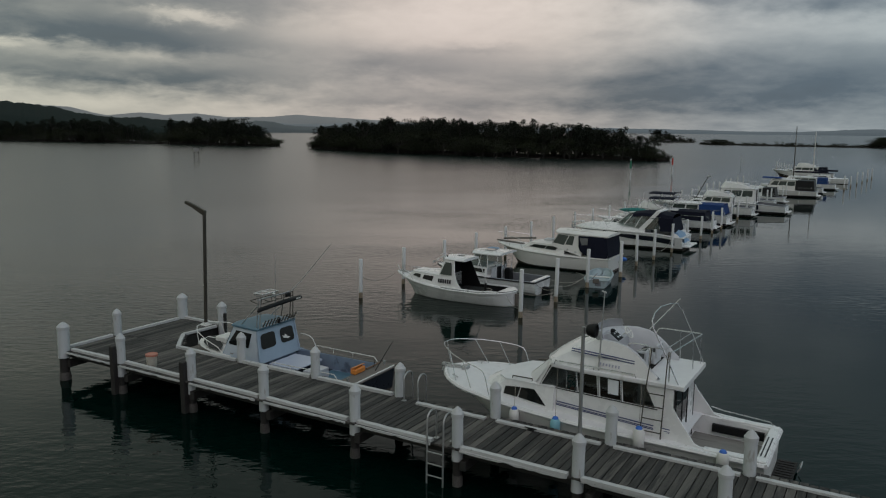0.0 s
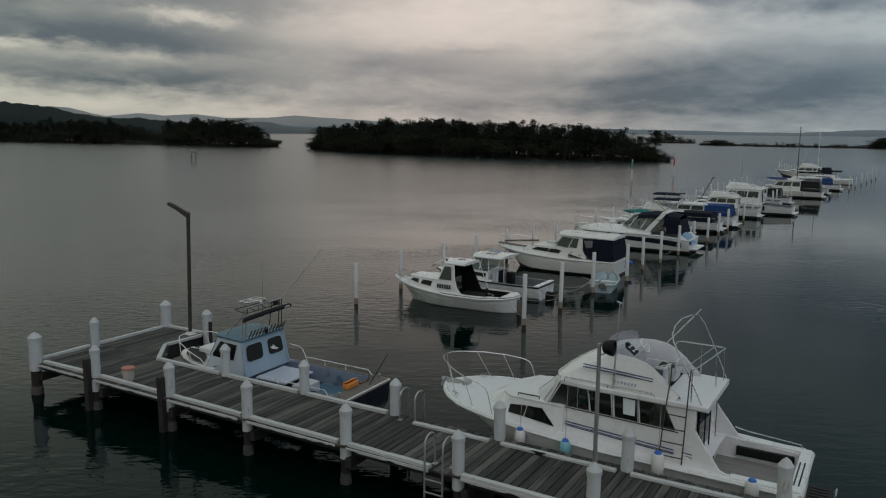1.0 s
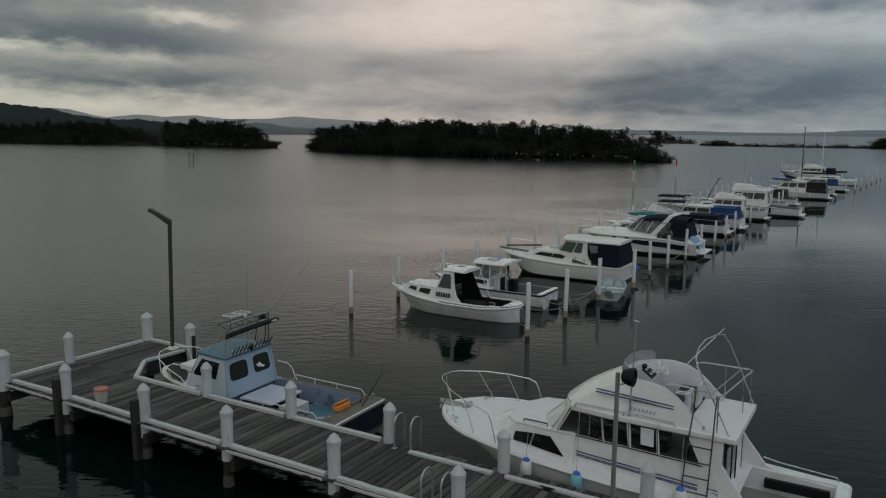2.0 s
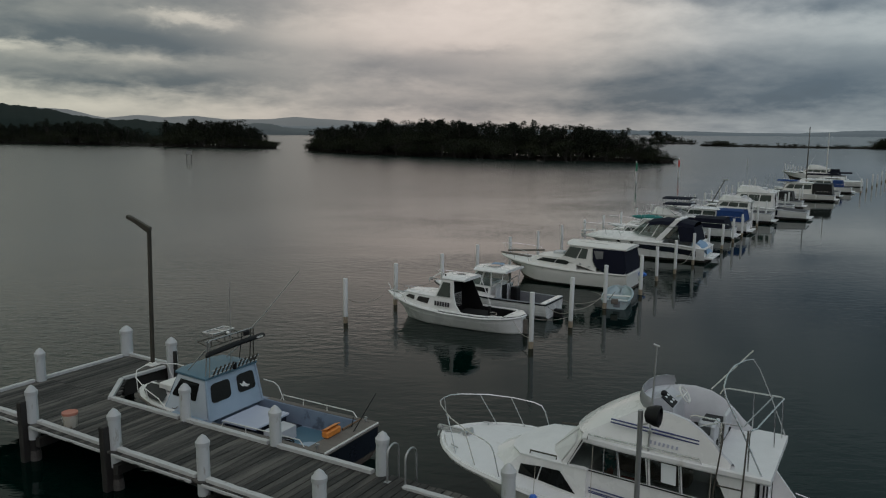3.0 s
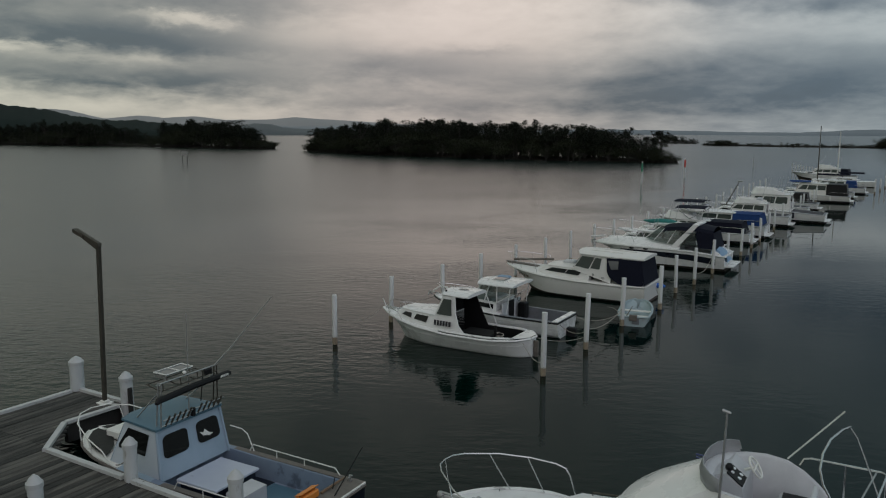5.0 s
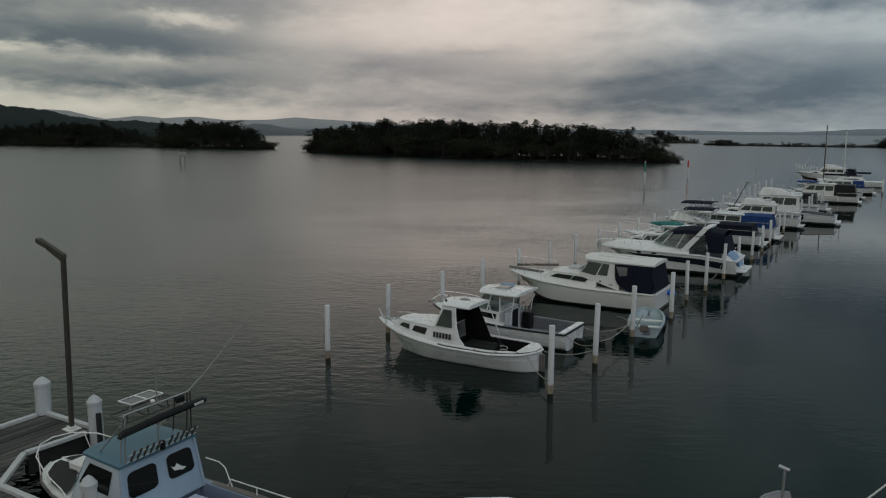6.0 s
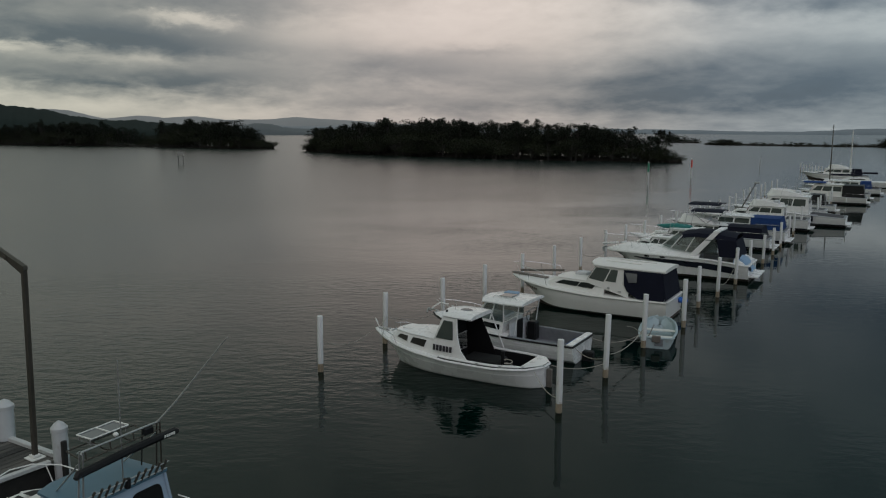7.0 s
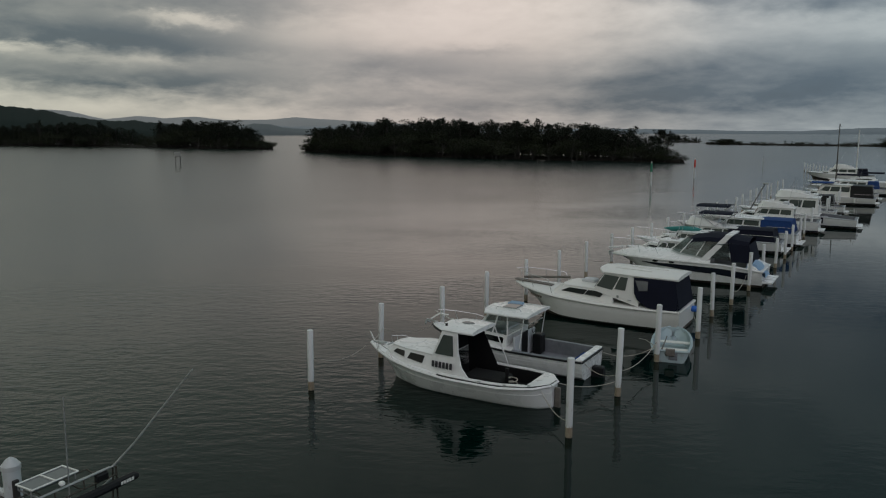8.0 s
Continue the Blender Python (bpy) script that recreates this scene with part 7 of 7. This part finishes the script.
    b.add("side_fender", Shape().tube([(x0 - .4, beam * .5 + .06, zs - .08), (x0 - .4, beam * .5 + .06, zs - .55)], .09, 8), g.choice((M_FENDER, M_NAVY, M_FENDERBLUE)), "hanging boat fender")
    b.add("swim_step", Shape().box(-.4, 0, -beam * .4, beam * .4, .2, .26, .03), m)
    return b


def mast(u, v, h, m, spreader=.62, label="bare yacht mast with spreaders and stays"):
    b = Boat("sailing_yacht", u, v, 9.0, 2.8, [(0, .85), (4, .8), (9, 1.1)], "white sailing yacht, its mast bare, moored far down the row", rake=1.2, category="yacht")
    b.hull(M_GEL, M_ANTIFOUL, chine=.1, flare=.85, strake=M_GEL, n=16)
    b.deck(0, 8.98, M_GEL, camber=.12)
    c = House(b, outline4(2.6, 6.2, .8, .55, .9, .98, .1), outline4(2.7, 5.9, .7, .48, 1.35, 1.3, .1), M_GEL, "coachroof", roof=M_GEL, over=.01, thick=.03)
    c._pane(0, rrect(.15, .8, .4, .75, .2), M_GLASS)
    c._pane(4, rrect(.15, .8, .4, .75, .2), M_GLASS)
    mt = b.add("mast", Shape().tube([(5.3, 0, 1.2), (5.3, 0, h)], [.09, .06], 8), m, label)
    b.add("spreader", Shape().tube([(5.3, -.9, h * spreader), (5.3, .9, h * spreader)], .03, 6), m, parent=mt)
    b.add("boom", Shape().tube([(5.2, 0, 2.1), (1.6, 0, 2.1)], .14, 8), M_NAVY, "sail stowed under a dark blue cover", parent=mt)
    for p in ((8.9, 0, 1.1), (.1, 0, .9), (5.0, 1.3, .9), (5.0, -1.3, .9)):
        b.add("stay", Shape().tube([p, (5.3, 0, h - .1)], .008, 4), M_STEEL, parent=mt)


def rest_of_row():
    row_cruiser("moored_runabout", 4.9, 44.4, 5.9, 2.2, [(0, .7), (3, .76), (5.9, .95)], "small white cabin runabout moored in the row", (2.2, 4.0, 5.0), 1.5)
    row_cruiser("moored_cruiser", 5.6, 48.4, 7.2, 2.5, [(0, .75), (4, .85), (7.2, 1.05)], "white cabin boat with a green-blue kayak on its cabin top", (2.4, 4.6, 5.8), 1.6, canvas=M_NAVY, canvas_x=(.6, 2.5), kayak=True)
    row_cruiser("moored_flybridge_boat", 7.1, 52.8, 7.9, 2.8, [(0, .8), (4, .85), (7.9, 1.05)], "white flybridge boat with a navy bimini and navy cockpit canvas", (2.9, 5.6, 6.5), 1.55, canvas=M_NAVY, canvas_x=(.4, 3.4), fly=(4.0, 6.1, 2.15), bimini=(M_NAVY, 3.2, 5.4, 2.5))
    row_cruiser("moored_flybridge_cruiser", 7.55, 57.0, 8.6, 3.1, [(0, .95), (4, 1.05), (8.6, 1.3)], "large white flybridge cruiser with bright blue cockpit canvas", (2.3, 6.2, 7.2), 1.85, canvas=M_BLUECLOTH, canvas_x=(.2, 2.4), fly=(4.4, 6.2, 2.2), bimini=(M_NAVY, 4.6, 7.0, 2.62))
    row_cruiser("moored_cruiser", 8.2, 65.8, 7.4, 2.7, [(0, .95), (4, 1.0), (7.4, 1.2)], "white sports fisherman with a radar pole, moored in the row", (1.9, 5.0, 6.2), 1.9, fly=(2.2, 4.4, 2.4))
    row_cruiser("moored_flybridge_boat", 10.7, 70.6, 9.6, 3.2, [(0, .8), (4, 1.05), (9.6, 1.45)], "white flybridge cruiser with dark side windows and a low cockpit", (3.0, 7.0, 8.2), 2.45, fly=(3.6, 6.2, 3.05))
    row_cruiser("moored_cruiser", 8.3, 73.0, 7.0, 2.6, [(0, .75), (4, .85), (7, 1.1)], "white cruiser under black cockpit canvas", (2.4, 4.8, 5.8), 1.7, canvas=M_BLACK, canvas_x=(.9, 2.4), bimini=(M_BLACK, 2.2, 3.6, 2.3))
    row_cruiser("moored_cruiser", 8.6, 78.0, 7.5, 2.7, [(0, .75), (4, .85), (7.5, 1.1)], "white cabin cruiser with an open cockpit, moored in the row", (2.4, 5.0, 6.0), 1.8, fly=(2.8, 4.6, 2.35))
    row_cruiser("moored_cruiser", 9.0, 83.2, 7.0, 2.6, [(0, .75), (4, .85), (7, 1.1)], "white cruiser with a black canvas enclosure", (2.4, 4.8, 5.8), 1.8, canvas=M_BLACK, canvas_x=(.9, 2.4))
    row_cruiser("moored_flybridge_boat", 11.4, 95.0, 9.0, 3.3, [(0, .8), (4, .9), (9, 1.2)], "cream cruiser with black stern canvas and a blue cover", (2.4, 6.0, 7.2), 2.15, canvas=M_BLACK, canvas_x=(.2, 2.5), m=M_GELOLD, bimini=(M_BLUECLOTH, 4.2, 6.6, 2.4))
    pole = thing("radar_pole", J @ pose(3.3, 62.9, 1.9), "slanting pole with a small radar on a moored boat", "pole")
    part("pole", Shape().tube([(0, 0, 0), (.9, .6, 2.0)], [.05, .035], 6), M_DARKSTEEL, pole)
    part("radar", Shape().box(.75, 1.2, .5, .72, 1.98, 2.1, .03), M_GALV, pole)
    mast(11.0, 120.0, 9.2, M_DARKSTEEL)
    mast(13.2, 127.0, 8.4, M_FENDER)
    row_cruiser("moored_cruiser", 12.4, 111.5, 9.0, 3.0, [(0, .8), (4, .85), (9, 1.1)], "white cruiser with blue covers far down the row", (2.4, 6.0, 7.2), 1.7, canvas=M_BLUECLOTH, canvas_x=(1.0, 2.4))
    row_cruiser("moored_flybridge_boat", 10.0, 143.0, 10.5, 3.3, [(0, .9), (4, 1.0), (10.5, 1.4)], "white motor yacht with a dark canopy far down the row", (2.6, 7.0, 8.4), 2.0, canvas=M_NAVY, canvas_x=(1.0, 2.5), fly=(3.3, 6.0, 2.7))
    row_cruiser("moored_cruiser", 11.5, 102.0, 8.0, 2.8, [(0, .8), (4, .85), (8, 1.1)], "white cruiser with a navy cover far down the row", (2.4, 5.2, 6.4), 1.7, canvas=M_NAVY, canvas_x=(1.0, 2.4))
    g = random.Random(77)
    for i in range(11):
        mooring_pile(-3.57 + i * 0.739, 172.92 - i * 2.133, g.uniform(1.5, 1.9), 300 + i)
    for i in range(6):
        mooring_pile(13.5 + i * .5, 112 + i * 7.0, g.uniform(1.7, 2.1), 320 + i)


white_launch()
cuddy_boat()
classic_cruiser()
tender()
sports_cruiser()
rest_of_row()


# ---- mooring lines ----
def rope(name, pts, sag, label="slack mooring rope between a boat and its pile", r=.014):
    out = []
    for (a, c) in zip(pts[:-1], pts[1:]):
        a, c = Vector(a), Vector(c)
        for i in range(9):
            t = i / 8
            p = a.lerp(c, t)
            p.z -= sag * 4 * t * (1 - t)
            out.append(p)
    ob = part(name, Shape().tube(out, r, 5), M_ROPE)
    ob.matrix_world = J
    tagged(ob, label, "rope", "mooring ropes")


for a, c, s in (((-1.95, 15.0, 1.1), (-1.5, 17.3, .95), .3), ((5.0, 17.0, .6), (6.4, 15.6, .45), .2), ((5.1, 18.1, .55), (6.5, 19.4, .5), .15), ((5.05, 20.3, .6), (6.5, 19.4, .7), .2), ((5.0, 21.8, .65), (6.55, 23.6, .6), .3),
                ((6.5, 19.4, .8), (6.55, 23.6, .75), .25), ((6.8, 28.0, .8), (7.1, 27.5, .7), .1), ((6.8, 30.2, .9), (6.8, 31.6, .8), .15), ((-2.1, 19.0, 1.0), (-1.7, 17.8, 1.0), .12), ((-2.1, 19.0, 1.1), (-1.0, 20.8, .95), .2), ((-1.7, 22.7, 1.1), (-1.0, 21.2, .95), .2),
                ((-1.56, 30.3, 1.1), (-1.2, 29.3, 1.2), .15), ((7.0, 39.2, .8), (7.1, 34.4, .7), .4), ((7.3, 39.4, .8), (7.25, 38.3, .7), .1), ((-1.3, 37.6, 1.1), (-.4, 40.1, 1.0), .3), ((2.5, 2.16, 1.15), (2.0, 2.8, .95), .05), ((18.1, 2.0, 1.4), (17.9, 2.7, 1.05), .1)):
    rope("mooring_rope", [a, c], s)


# ---- channel marks ----
def channel_mark(x, y, h, m, label, top=None):
    t = thing("channel_mark", pose(x, y, 0), label, "channel mark", "channel marks")
    part("pile", Shape().tube([(0, 0, -1), (0, 0, h * .62)], .13, 10), M_SLEEVE, t)
    part("band", Shape().tube([(0, 0, h * .6), (0, 0, h)], .145, 10), m, t)
    part("lantern", Shape().tube([(0, 0, h), (0, 0, h + .22), (0, 0, h + .3)], [.06, .09, .02], 8), M_FENDER, t)


channel_mark(31.5, 130.7, 3.3, M_GREEN, "green and white channel pile with a small lantern")
channel_mark(43.7, 148.1, 3.2, M_RED, "red and white channel pile with a small lantern")
sg = thing("lake_sign", pose(-65.2, 201.8, 0), "pale notice board on two posts standing in the lake", "sign")
part("board", Shape().box(-.75, .75, -.05, .05, 1.9, 2.9, .02), M_SIGN, sg)
for x in (-.6, .6):
    part("post", Shape().tube([(x, .08, -1), (x, .08, 2.8)], .08, 8), M_PILE, sg)
for x, y in ((73.8, 192.4),):
    p = thing("marker_pole", pose(x, y, 0), "thin grey marker pole standing in the lake", "marker pole")
    part("pole", Shape().tube([(0, 0, -1), (0, 0, 2.3)], .06, 8), M_GALV, p)

# ---- deck planks ----
lay_planks()
